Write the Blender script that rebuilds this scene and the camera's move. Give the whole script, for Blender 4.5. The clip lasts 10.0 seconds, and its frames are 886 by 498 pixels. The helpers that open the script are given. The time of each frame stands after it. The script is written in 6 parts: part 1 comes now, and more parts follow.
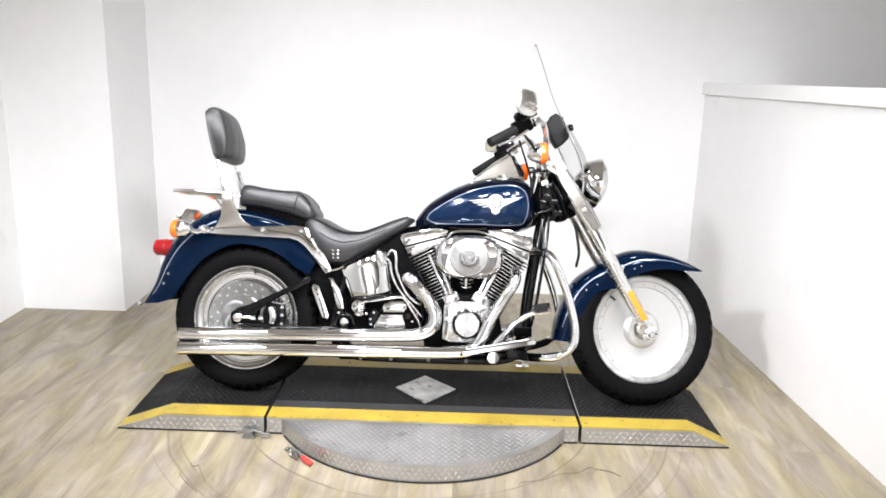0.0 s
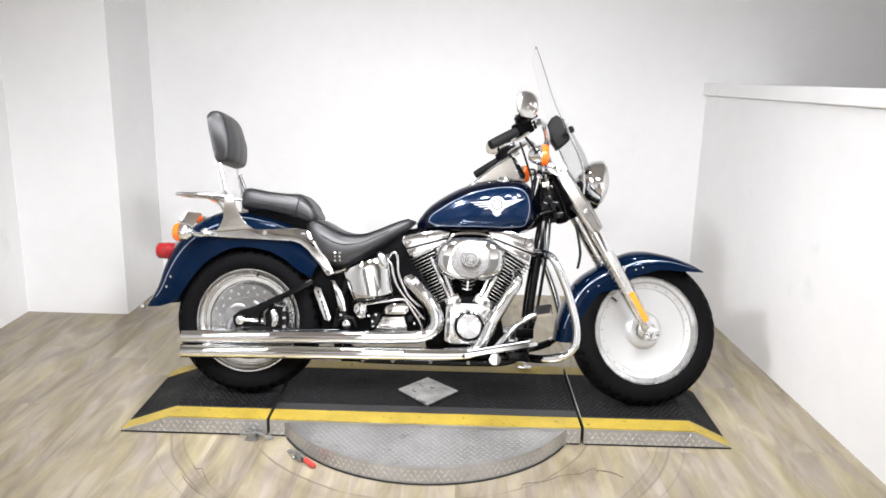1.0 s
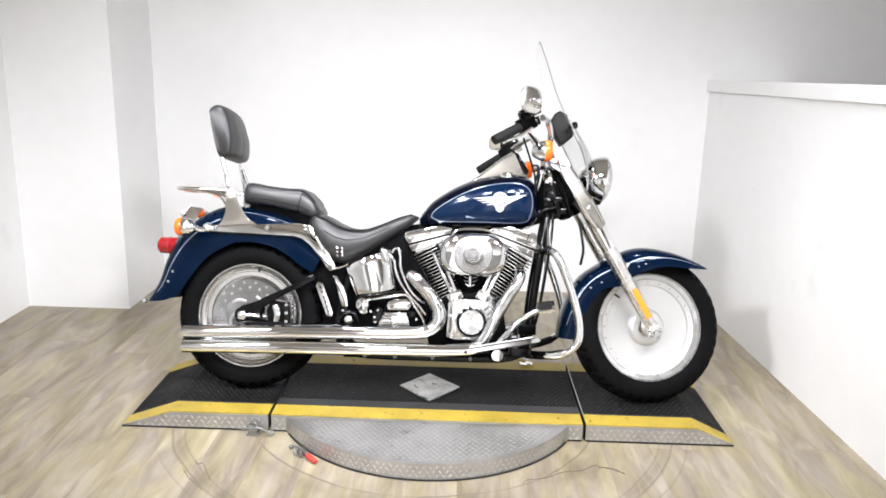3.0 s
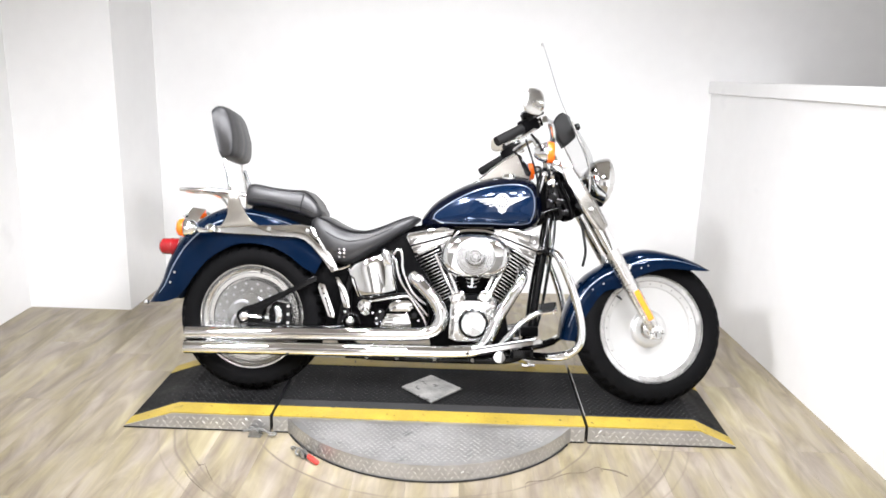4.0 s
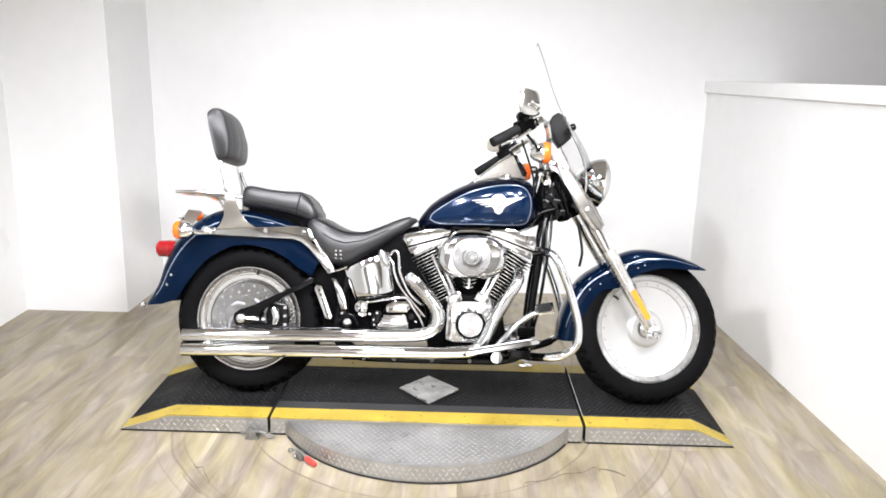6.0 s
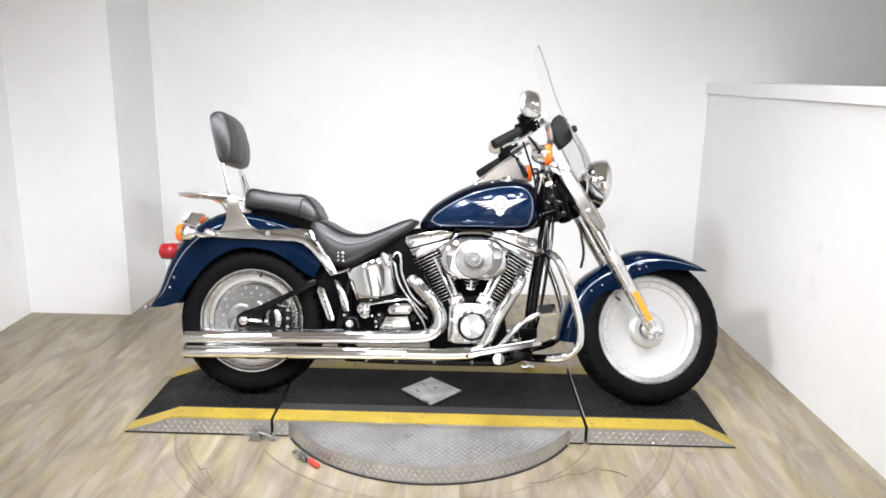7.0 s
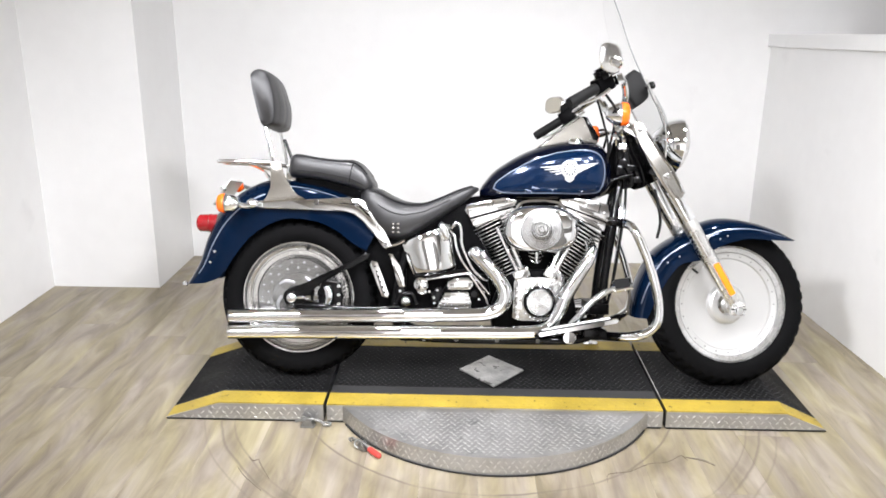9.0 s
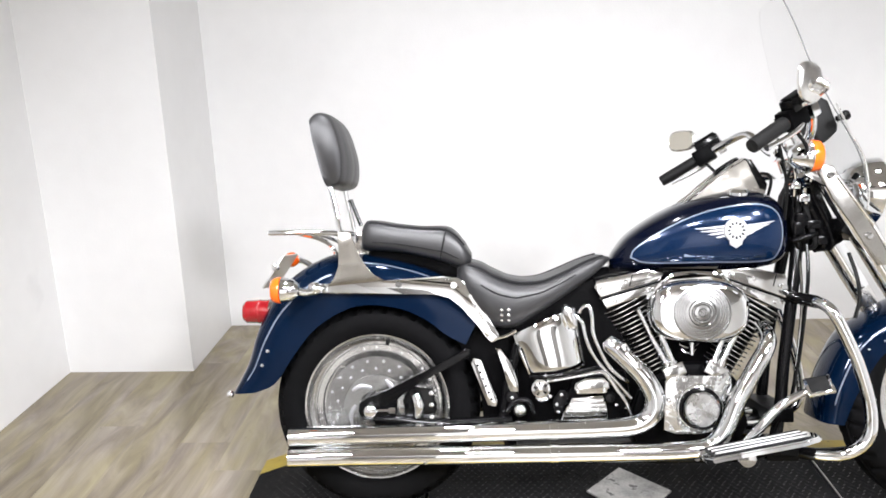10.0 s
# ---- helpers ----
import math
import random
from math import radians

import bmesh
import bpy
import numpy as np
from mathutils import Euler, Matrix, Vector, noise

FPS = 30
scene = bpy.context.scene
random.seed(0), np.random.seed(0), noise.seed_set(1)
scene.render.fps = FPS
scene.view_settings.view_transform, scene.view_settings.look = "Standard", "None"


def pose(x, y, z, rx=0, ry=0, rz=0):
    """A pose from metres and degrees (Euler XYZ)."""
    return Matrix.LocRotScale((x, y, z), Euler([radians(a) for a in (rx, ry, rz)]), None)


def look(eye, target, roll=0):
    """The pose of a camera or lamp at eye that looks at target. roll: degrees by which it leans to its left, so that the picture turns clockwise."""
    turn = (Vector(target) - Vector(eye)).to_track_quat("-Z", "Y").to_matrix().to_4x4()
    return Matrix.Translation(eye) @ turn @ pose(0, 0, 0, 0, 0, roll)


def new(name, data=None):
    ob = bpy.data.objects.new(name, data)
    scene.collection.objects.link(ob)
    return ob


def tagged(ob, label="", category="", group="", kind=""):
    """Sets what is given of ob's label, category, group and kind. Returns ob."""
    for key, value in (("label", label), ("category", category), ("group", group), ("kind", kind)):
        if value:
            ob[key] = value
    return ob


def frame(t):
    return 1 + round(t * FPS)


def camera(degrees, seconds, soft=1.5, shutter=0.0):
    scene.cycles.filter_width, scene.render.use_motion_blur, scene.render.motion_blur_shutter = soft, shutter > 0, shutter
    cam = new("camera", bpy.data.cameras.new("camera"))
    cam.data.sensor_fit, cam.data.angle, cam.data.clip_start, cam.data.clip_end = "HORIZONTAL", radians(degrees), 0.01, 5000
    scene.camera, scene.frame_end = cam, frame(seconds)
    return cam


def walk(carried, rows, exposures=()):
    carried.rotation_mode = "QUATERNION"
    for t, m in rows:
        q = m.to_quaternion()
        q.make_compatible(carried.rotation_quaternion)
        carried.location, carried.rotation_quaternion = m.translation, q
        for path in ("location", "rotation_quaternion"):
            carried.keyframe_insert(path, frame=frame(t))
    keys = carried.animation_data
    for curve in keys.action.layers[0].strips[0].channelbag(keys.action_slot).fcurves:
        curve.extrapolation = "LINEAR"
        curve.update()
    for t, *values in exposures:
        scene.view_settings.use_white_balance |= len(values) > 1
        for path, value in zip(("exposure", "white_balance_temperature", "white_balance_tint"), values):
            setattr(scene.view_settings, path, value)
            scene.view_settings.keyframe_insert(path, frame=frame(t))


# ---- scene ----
cam = camera(58.5, 10.0, soft=1.7)
PATH = [
    (0, (0.016, -3.094, 1.447), (-0.004, -1.155, 0.956), 1.6),
    (0.5, (0.018, -3.094, 1.448), (-0.005, -1.155, 0.961), 1.3),
    (1, (0.019, -3.1, 1.452), (-0.007, -1.161, 0.964), 1.3),
    (1.5, (0.013, -3.1, 1.451), (-0.01, -1.163, 0.955), 1.4),
    (2, (0.012, -3.1, 1.447), (-0.013, -1.163, 0.952), 1.2),
    (2.5, (0.014, -3.095, 1.447), (-0.011, -1.158, 0.95), 1.4),
    (4, (0.007, -3.091, 1.444), (-0.023, -1.153, 0.952), 1.6),
    (4.5, (0.01, -3.09, 1.445), (-0.018, -1.151, 0.955), 1.5),
    (5, (0.009, -3.09, 1.453), (-0.019, -1.152, 0.959), 1.5),
    (5.5, (0.011, -3.089, 1.449), (-0.014, -1.151, 0.955), 1.4),
    (7, (0.011, -3.099, 1.452), (-0.018, -1.16, 0.963), 1.1),
    (7.5, (0.011, -3.109, 1.455), (-0.022, -1.17, 0.967), 0.9),
    (8, (0.008, -3.104, 1.449), (-0.033, -1.167, 0.951), 0.9),
    (8.2, (-0.01, -3.092, 1.434), (-0.045, -1.161, 0.917), 1.6),
    (8.3, (-0.019, -3.055, 1.431), (-0.032, -1.127, 0.9), 2.1),
    (8.5, (-0.088, -3.025, 1.42), (-0.061, -1.095, 0.898), 1.7),
    (8.6, (-0.088, -2.987, 1.418), (-0.077, -1.066, 0.864), 1.0),
    (8.7, (-0.133, -2.983, 1.409), (-0.128, -1.067, 0.834), 0.4),
    (8.8, (-0.155, -2.939, 1.419), (-0.166, -1.031, 0.819), 0.3),
    (8.9, (-0.168, -2.898, 1.419), (-0.201, -0.991, 0.819), 0.5),
    (9, (-0.209, -2.849, 1.421), (-0.247, -0.937, 0.835), 0.6),
    (9.1, (-0.208, -2.778, 1.399), (-0.293, -0.855, 0.854), -0.1),
    (9.2, (-0.246, -2.705, 1.427), (-0.381, -0.776, 0.915), -0.5),
    (9.3, (-0.29, -2.627, 1.446), (-0.476, -0.695, 0.964), -1.1),
    (9.4, (-0.297, -2.567, 1.439), (-0.56, -0.637, 0.984), -1.2),
    (9.5, (-0.314, -2.487, 1.433), (-0.627, -0.565, 0.98), -0.1),
    (9.6, (-0.352, -2.433, 1.437), (-0.666, -0.52, 0.944), -0.4),
    (9.7, (-0.357, -2.339, 1.42), (-0.642, -0.427, 0.907), -1.2),
    (9.8, (-0.424, -2.288, 1.409), (-0.656, -0.369, 0.897), -1.0),
    (9.9, (-0.444, -2.2, 1.406), (-0.624, -0.285, 0.86), -1.8),
    (10, (-0.498, -2.137, 1.408), (-0.594, -0.212, 0.876), -1.7),
]
EXPOSURES = [(0.0, -0.54), (0.5, -0.66), (1.0, -0.68), (2.7, -0.65), (3.8, -0.43), (5.7, -0.43), (6.8, -0.71), (8.0, -0.70), (9.0, -0.65), (9.3, -0.66), (9.5, -0.56), (10.0, -0.62)]
# unseen hung panel lamps: place, aim, size, power, spread
LAMPS = [
    ((-1.5, -1.7, 2.55), (-0.9, 0.30, 0.0), 0.28, 18, 92),
    ((-0.5, -2.2, 2.60), (-0.3, 0.30, 0.0), 0.28, 17.5, 84),
    ((0.5, -2.2, 2.60), (0.3, 0.30, 0.0), 0.28, 17.5, 84),
    ((1.3, -1.7, 2.55), (0.4, 0.50, 0.2), 0.28, 19, 96),
    ((-0.7, -0.2, 2.75), (-0.7, -0.1, 0.0), 0.15, 12, 86),
    ((0.7, -0.2, 2.75), (0.7, -0.1, 0.0), 0.15, 8, 84),
    # two added fills that whiten the south wall for the chrome to reflect
    ((-0.6, -3.4, 2.75), (-0.4, -5.2, 0.6), 0.6, 90, 122),
    ((0.8, -3.4, 2.75), (0.9, -5.2, 0.6), 0.6, 90, 122),
    # added fill for the space beyond the half wall
    ((2.6, -2.2, 2.75), (2.8, 0.6, 0.9), 0.6, 8, 150),
    # added fills: first for the half wall, then for pier and west wall
    ((-1.9, -2.9, 2.65), (1.7, 0.25, 0.40), 0.35, 43, 82),
    ((1.2, -2.9, 2.65), (-2.3, 0.4, 0.40), 0.35, 45, 84),
]
walk(cam, [(t, look(eye, target, roll)) for t, eye, target, roll in PATH], EXPOSURES)

# ---------------------------------------------------------------- light
world = bpy.data.worlds.new("world")
world.use_nodes = True
scene.world = world
world.node_tree.nodes["Background"].inputs[0].default_value = (0.9, 0.93, 1.0, 1)
world.node_tree.nodes["Background"].inputs[1].default_value = 0.3


def unseen_lamp(place, target, size, watts, spread):
    """An unseen square panel lamp, added on a rod from the ceiling."""
    ob = thing("unseen_lamp", "unseen square panel lamp in a black frame, added below the ceiling", "lamp", look(place, target), "studio lamps")
    h = size / 2
    part("shade", box(bmesh.new(), -h - 0.03, h + 0.03, -h - 0.03, h + 0.03, 0.01, 0.09, 0.01), "black_matt", ob)
    for x0, x1, y0, y1 in ((-h - 0.03, h + 0.03, h, h + 0.03), (-h - 0.03, h + 0.03, -h - 0.03, -h), (-h - 0.03, -h, -h, h), (h, h + 0.03, -h, h)):
        part("frame_bar", box(bmesh.new(), x0, x1, y0, y1, -0.03, 0.0095), "black_matt", ob)
    rod = bmesh.new()
    inv = look(place, target).inverted()
    tube(rod, [tuple(inv @ (Vector(place) + Vector((0, 0, 0.03)))), tuple(inv @ Vector((place[0], place[1], CEIL)))], 0.01, 8)
    part("rod", rod, "black_matt", ob)
    data = bpy.data.lights.new("unseen_panel_lamp", "AREA")
    data.shape, data.size, data.energy, data.spread = "SQUARE", size, watts, radians(spread)
    data.color = LAMP_COLOUR
    lamp = new("unseen_panel_lamp", data)
    lamp.parent = ob
    lamp.matrix_basis = pose(0, 0, 0)
    return ob


LAMP_COLOUR = (0.985, 0.985, 1.03)
CEIL = 3.3

# ---------------------------------------------------------------- materials
M = {}


def material(name, colour, rough=0.5, metal=0.0, var=0.06, scale=8.0, bump=0.0, bump_scale=60.0, coat=0.0, spec=0.5, rough_var=0.08):
    """Principled surface whose colour and roughness vary at two scales."""
    m = bpy.data.materials.new(name)
    m.use_nodes = True
    nt = m.node_tree
    b = nt.nodes["Principled BSDF"]
    b.inputs["Metallic"].default_value = metal
    b.inputs["Coat Weight"].default_value = coat
    b.inputs["Coat Roughness"].default_value = 0.04
    b.inputs["Specular IOR Level"].default_value = spec
    geo = nt.nodes.new("ShaderNodeTexCoord")
    n1, n2 = nt.nodes.new("ShaderNodeTexNoise"), nt.nodes.new("ShaderNodeTexNoise")
    n1.inputs["Scale"].default_value, n1.inputs["Detail"].default_value = scale, 4
    n2.inputs["Scale"].default_value, n2.inputs["Detail"].default_value = scale * 9, 3
    for n in (n1, n2):
        nt.links.new(geo.outputs["Object"], n.inputs["Vector"])
    mix = nt.nodes.new("ShaderNodeMath")
    mix.operation = "MULTIPLY_ADD"
    nt.links.new(n2.outputs["Fac"], mix.inputs[0])
    mix.inputs[1].default_value = 0.4
    nt.links.new(n1.outputs["Fac"], mix.inputs[2])
    ramp = nt.nodes.new("ShaderNodeMapRange")
    ramp.inputs[1].default_value, ramp.inputs[2].default_value = 0.45, 0.95
    ramp.inputs[3].default_value, ramp.inputs[4].default_value = 1 - var, 1 + var
    nt.links.new(mix.outputs[0], ramp.inputs[0])
    col = nt.nodes.new("ShaderNodeVectorMath")
    col.operation = "SCALE"
    col.inputs[0].default_value = colour[:3]
    nt.links.new(ramp.outputs[0], col.inputs["Scale"])
    nt.links.new(col.outputs[0], b.inputs["Base Color"])
    rr = nt.nodes.new("ShaderNodeMapRange")
    rr.inputs[1].default_value, rr.inputs[2].default_value = 0.4, 1.0
    rr.inputs[3].default_value, rr.inputs[4].default_value = max(0.015, rough - rough_var), min(1, rough + rough_var)
    nt.links.new(mix.outputs[0], rr.inputs[0])
    nt.links.new(rr.outputs[0], b.inputs["Roughness"])
    if bump:
        n3, bp = nt.nodes.new("ShaderNodeTexNoise"), nt.nodes.new("ShaderNodeBump")
        n3.inputs["Scale"].default_value, n3.inputs["Detail"].default_value = bump_scale, 5
        nt.links.new(geo.outputs["Object"], n3.inputs["Vector"])
        nt.links.new(n3.outputs["Fac"], bp.inputs["Height"])
        bp.inputs["Strength"].default_value, bp.inputs["Distance"].default_value = bump, 0.004
        nt.links.new(bp.outputs[0], b.inputs["Normal"])
    M[name] = m
    return m


def specks(name, scale, low, high, factor, detail=4):
    """Scattered marks of their own shape over a surface: scuffs, chips, spots."""
    nt = M[name].node_tree
    base = nt.nodes["Principled BSDF"].inputs["Base Color"]
    src = base.links[0].from_socket
    tc, nz, mr, sc = (nt.nodes.new(k) for k in ("ShaderNodeTexCoord", "ShaderNodeTexNoise", "ShaderNodeMapRange", "ShaderNodeVectorMath"))
    nz.inputs["Scale"].default_value, nz.inputs["Detail"].default_value = scale, detail
    nt.links.new(tc.outputs["Object"], nz.inputs["Vector"])
    mr.inputs[1].default_value, mr.inputs[2].default_value = low, high
    mr.inputs[3].default_value, mr.inputs[4].default_value = 1.0, factor
    nt.links.new(nz.outputs["Fac"], mr.inputs[0])
    sc.operation = "SCALE"
    nt.links.new(src, sc.inputs[0])
    nt.links.new(mr.outputs[0], sc.inputs["Scale"])
    nt.links.new(sc.outputs[0], base)


material("wall_paint", (0.82, 0.82, 0.815), 0.55, var=0.035, scale=1.4, bump=0.12, bump_scale=120)
material("beige_wall_tone", (0.62, 0.592, 0.555), 0.6, var=0.03, scale=1.2, bump=0.12, bump_scale=120)
material("shop_wall", (0.82, 0.81, 0.79), 0.7, var=0.05, scale=1.5)
# warm beige puts the dimness of an unlit ceiling into its colour
material("ceiling_tone", (0.50, 0.472, 0.432), 0.7, var=0.03)
material("chrome", (0.915, 0.93, 0.945), 0.022, 1.0, var=0.02, scale=5, rough_var=0.007)
material("rocker_chrome", (0.83, 0.835, 0.84), 0.075, 1.0, var=0.03, scale=9, rough_var=0.02, bump=0.12, bump_scale=30)
material("chrome_cast", (0.90, 0.915, 0.925), 0.035, 1.0, var=0.03, scale=9, rough_var=0.015, bump=0.4, bump_scale=34)
material("satin_chrome", (0.50, 0.487, 0.46), 0.20, 1.0, var=0.04, scale=10, rough_var=0.05)
# tan that the chrome side plate mirrors, put into its base colour
material("tan_reflection", (0.62, 0.59, 0.54), 0.16, 1.0, var=0.04, scale=10, rough_var=0.05)
# the console's tan reflection, painted as a mostly diffuse colour
material("console_reflection", (0.24, 0.226, 0.20), 0.26, 0.25, spec=0.4, var=0.05, scale=10, rough_var=0.05)
material("brushed", (0.76, 0.755, 0.74), 0.27, 1.0, var=0.05, scale=14, rough_var=0.06)
material("cast_alu", (0.62, 0.62, 0.61), 0.36, 1.0, var=0.06, scale=20, bump=0.15, bump_scale=250)
material("polished_rim", (0.83, 0.82, 0.80), 0.24, 1.0, var=0.05, scale=12, rough_var=0.06)
material("polished_wheel", (0.60, 0.60, 0.59), 0.38, 0.75, var=0.02, scale=4, rough_var=0.05)
material("steel_plate", (0.43, 0.425, 0.415), 0.42, 0.82, var=0.14, scale=9, rough_var=0.1, bump=0.1, bump_scale=90)
material("drum_plate", (0.45, 0.446, 0.437), 0.40, 0.82, var=0.16, scale=9, rough_var=0.1, bump=0.1, bump_scale=90)
material("tread_worn", (0.022, 0.022, 0.0225), 0.45, 0.15, spec=0.25, var=0.25, scale=7, rough_var=0.12)
material("dark_steel", (0.0075, 0.0075, 0.0077), 0.52, 0.0, spec=0.05, var=0.4, scale=7, rough_var=0.15, bump=0.2, bump_scale=80)
material("clamp_steel", (0.26, 0.26, 0.25), 0.42, 0.8, var=0.2, scale=30, bump=0.2, bump_scale=200)
material("worn_steel", (0.036, 0.036, 0.037), 0.5, 0.1, spec=0.15, var=0.3, scale=8, rough_var=0.15, bump=0.2, bump_scale=80)
material("deck_grey", (0.04, 0.041, 0.043), 0.5, 0.25, var=0.3, scale=6, rough_var=0.15, bump=0.2, bump_scale=80)
material("yellow_paint", (0.36, 0.262, 0.034), 0.5, var=0.2, scale=9, bump=0.1, bump_scale=70)
material("blue_paint", (0.0011, 0.0115, 0.041), 0.14, 0.3, var=0.08, scale=3, coat=0.4, rough_var=0.03, spec=0.3)
material("navy_paint", (0.0007, 0.0018, 0.008), 0.12, 0.2, var=0.1, scale=3, coat=0.4, rough_var=0.03, spec=0.25)
material("fender_paint", (0.0010, 0.0068, 0.0225), 0.10, 0.3, var=0.1, scale=3, coat=0.16, rough_var=0.03, spec=0.10)
material("stripe_paint", (0.17, 0.20, 0.26), 0.3, 0.3, coat=0.2, rough_var=0.03)
material("black_leather", (0.015, 0.015, 0.0165), 0.43, var=0.2, scale=6, bump=0.1, bump_scale=320, spec=0.80)
material("black_leather_smooth", (0.013, 0.013, 0.014), 0.36, var=0.2, scale=6, bump=0.08, bump_scale=320, spec=0.15)
material("tyre_rubber", (0.0032, 0.0032, 0.0035), 0.66, var=0.25, scale=8, bump=0.2, bump_scale=140, spec=0.055)
material("black_rubber", (0.007, 0.007, 0.007), 0.55, var=0.2, scale=10, spec=0.2, bump=0.2, bump_scale=200)
material("black_gloss", (0.0025, 0.0025, 0.0028), 0.16, var=0.15, scale=8, coat=0.12, spec=0.14, rough_var=0.05)
material("black_matt", (0.0016, 0.0016, 0.0018), 0.42, var=0.25, scale=8, bump=0.15, bump_scale=150, spec=0.035)
material("black_cylinder", (0.002, 0.002, 0.002), 0.42, var=0.2, scale=10, spec=0.08)
material("amber", (0.95, 0.14, 0.008), 0.16, var=0.05, coat=0.8)
material("amber_reflector", (0.90, 0.24, 0.01), 0.2, var=0.05, coat=0.6)
material("red_lens", (0.32, 0.008, 0.012), 0.14, var=0.05, coat=0.9)
material("red_grip", (0.46, 0.045, 0.035), 0.4, var=0.12, scale=20)
material("badge_silver", (0.43, 0.43, 0.44), 0.38, 0.55, var=0.05, scale=20)
material("tread_side", (0.57, 0.565, 0.55), 0.4, 0.75, var=0.15, scale=12)
material("frame_wood", (0.006, 0.0058, 0.0056), 0.38, spec=0.18, var=0.35, scale=12, bump=0.3, bump_scale=40)
material("bead_wood", (0.020, 0.017, 0.015), 0.35, spec=0.35, var=0.6, scale=9, bump=0.3, bump_scale=40)
material("mesh_white", (0.50, 0.50, 0.50), 0.5, var=0.05, scale=12)
material("mesh_back", (0.92, 0.92, 0.92), 0.7, var=0.08, scale=6)
material("plate_back", (0.35, 0.35, 0.36), 0.5, 0.6)
turned = material("turned", (0.36, 0.36, 0.357), 0.24, 1.0, var=0.04, scale=18, rough_var=0.05)
tb = turned.node_tree.nodes["Principled BSDF"]
tb.inputs["Anisotropic"].default_value = 0.75
tg = turned.node_tree.nodes.new("ShaderNodeTangent")
tg.direction_type, tg.axis = "RADIAL", "Y"
turned.node_tree.links.new(tg.outputs[0], tb.inputs["Tangent"])
rim_mat = material("turned_rim", (0.60, 0.60, 0.595), 0.27, 1.0, var=0.04, scale=18, rough_var=0.05)
rb = rim_mat.node_tree.nodes["Principled BSDF"]
rb.inputs["Anisotropic"].default_value = 0.8
rg = rim_mat.node_tree.nodes.new("ShaderNodeTangent")
rg.direction_type, rg.axis = "RADIAL", "Y"
rim_mat.node_tree.links.new(rg.outputs[0], rb.inputs["Tangent"])
material("plate_worn", (0.44, 0.435, 0.42), 0.45, 0.8, var=0.45, scale=16, rough_var=0.12, bump=0.2, bump_scale=60)
material("groove_dark", (0.10, 0.10, 0.10), 0.5, 0.5)
material("groove_light", (0.24, 0.24, 0.235), 0.45, 0.6)
material("mirrored_dark", (0.13, 0.122, 0.112), 0.4, var=0.1, scale=4)
material("seam_black", (0.01, 0.01, 0.01), 0.8)
material("crack_dark", (0.15, 0.125, 0.095), 0.7, var=0.3, scale=40)

specks("wall_paint", 3.2, 0.66, 0.76, 0.90, 6)
specks("yellow_paint", 46, 0.64, 0.70, 0.35)
specks("plate_worn", 34, 0.62, 0.68, 0.30)
specks("drum_plate", 22, 0.64, 0.74, 0.75)
specks("steel_plate", 22, 0.64, 0.74, 0.70)

# warm tint puts the beige room's reflection into the glass colour
material("mirror", (0.97, 0.93, 0.82), 0.02, 1.0, var=0.0, rough_var=0.005)

glass = bpy.data.materials.new("clear_screen")
glass.use_nodes = True
g = glass.node_tree
gt, gm = g.nodes.new("ShaderNodeBsdfTransparent"), g.nodes.new("ShaderNodeMixShader")
gm.inputs[0].default_value = 0.005
gt.inputs[0].default_value = (0.991, 0.992, 0.992, 1)
gl = g.nodes.new("ShaderNodeBsdfGlossy")
gl.inputs["Roughness"].default_value = 0.05
g.links.new(gt.outputs[0], gm.inputs[1])
g.links.new(gl.outputs[0], gm.inputs[2])
g.links.new(gm.outputs[0], g.nodes["Material Output"].inputs[0])
M["clear_screen"] = glass
# reflected grey haze over the lower screen, put into its tint
hazy = bpy.data.materials.new("haze_tint")
hazy.use_nodes = True
g = hazy.node_tree
ht, hm, hg = g.nodes.new("ShaderNodeBsdfTransparent"), g.nodes.new("ShaderNodeMixShader"), g.nodes.new("ShaderNodeBsdfGlossy")
ht.inputs[0].default_value = (0.898, 0.902, 0.902, 1)
hm.inputs[0].default_value, hg.inputs["Roughness"].default_value = 0.035, 0.06
g.links.new(ht.outputs[0], hm.inputs[1])
g.links.new(hg.outputs[0], hm.inputs[2])
g.links.new(hm.outputs[0], g.nodes["Material Output"].inputs[0])
M["haze_tint"] = hazy
# dark refraction painted into the near edge; far edge left almost clear
for edge_name, edge_weight in (("screen_edge", 0.92), ("screen_edge_clear", 0.02)):
    rim_glass = bpy.data.materials.new(edge_name)
    rim_glass.use_nodes = True
    g = rim_glass.node_tree
    rt, rm = g.nodes.new("ShaderNodeBsdfTransparent"), g.nodes.new("ShaderNodeMixShader")
    rm.inputs[0].default_value = edge_weight
    g.nodes["Principled BSDF"].inputs["Base Color"].default_value = (0.13, 0.135, 0.135, 1)
    g.links.new(rt.outputs[0], rm.inputs[1])
    g.links.new(g.nodes["Principled BSDF"].outputs[0], rm.inputs[2])
    g.links.new(rm.outputs[0], g.nodes["Material Output"].inputs[0])
    M[edge_name] = rim_glass


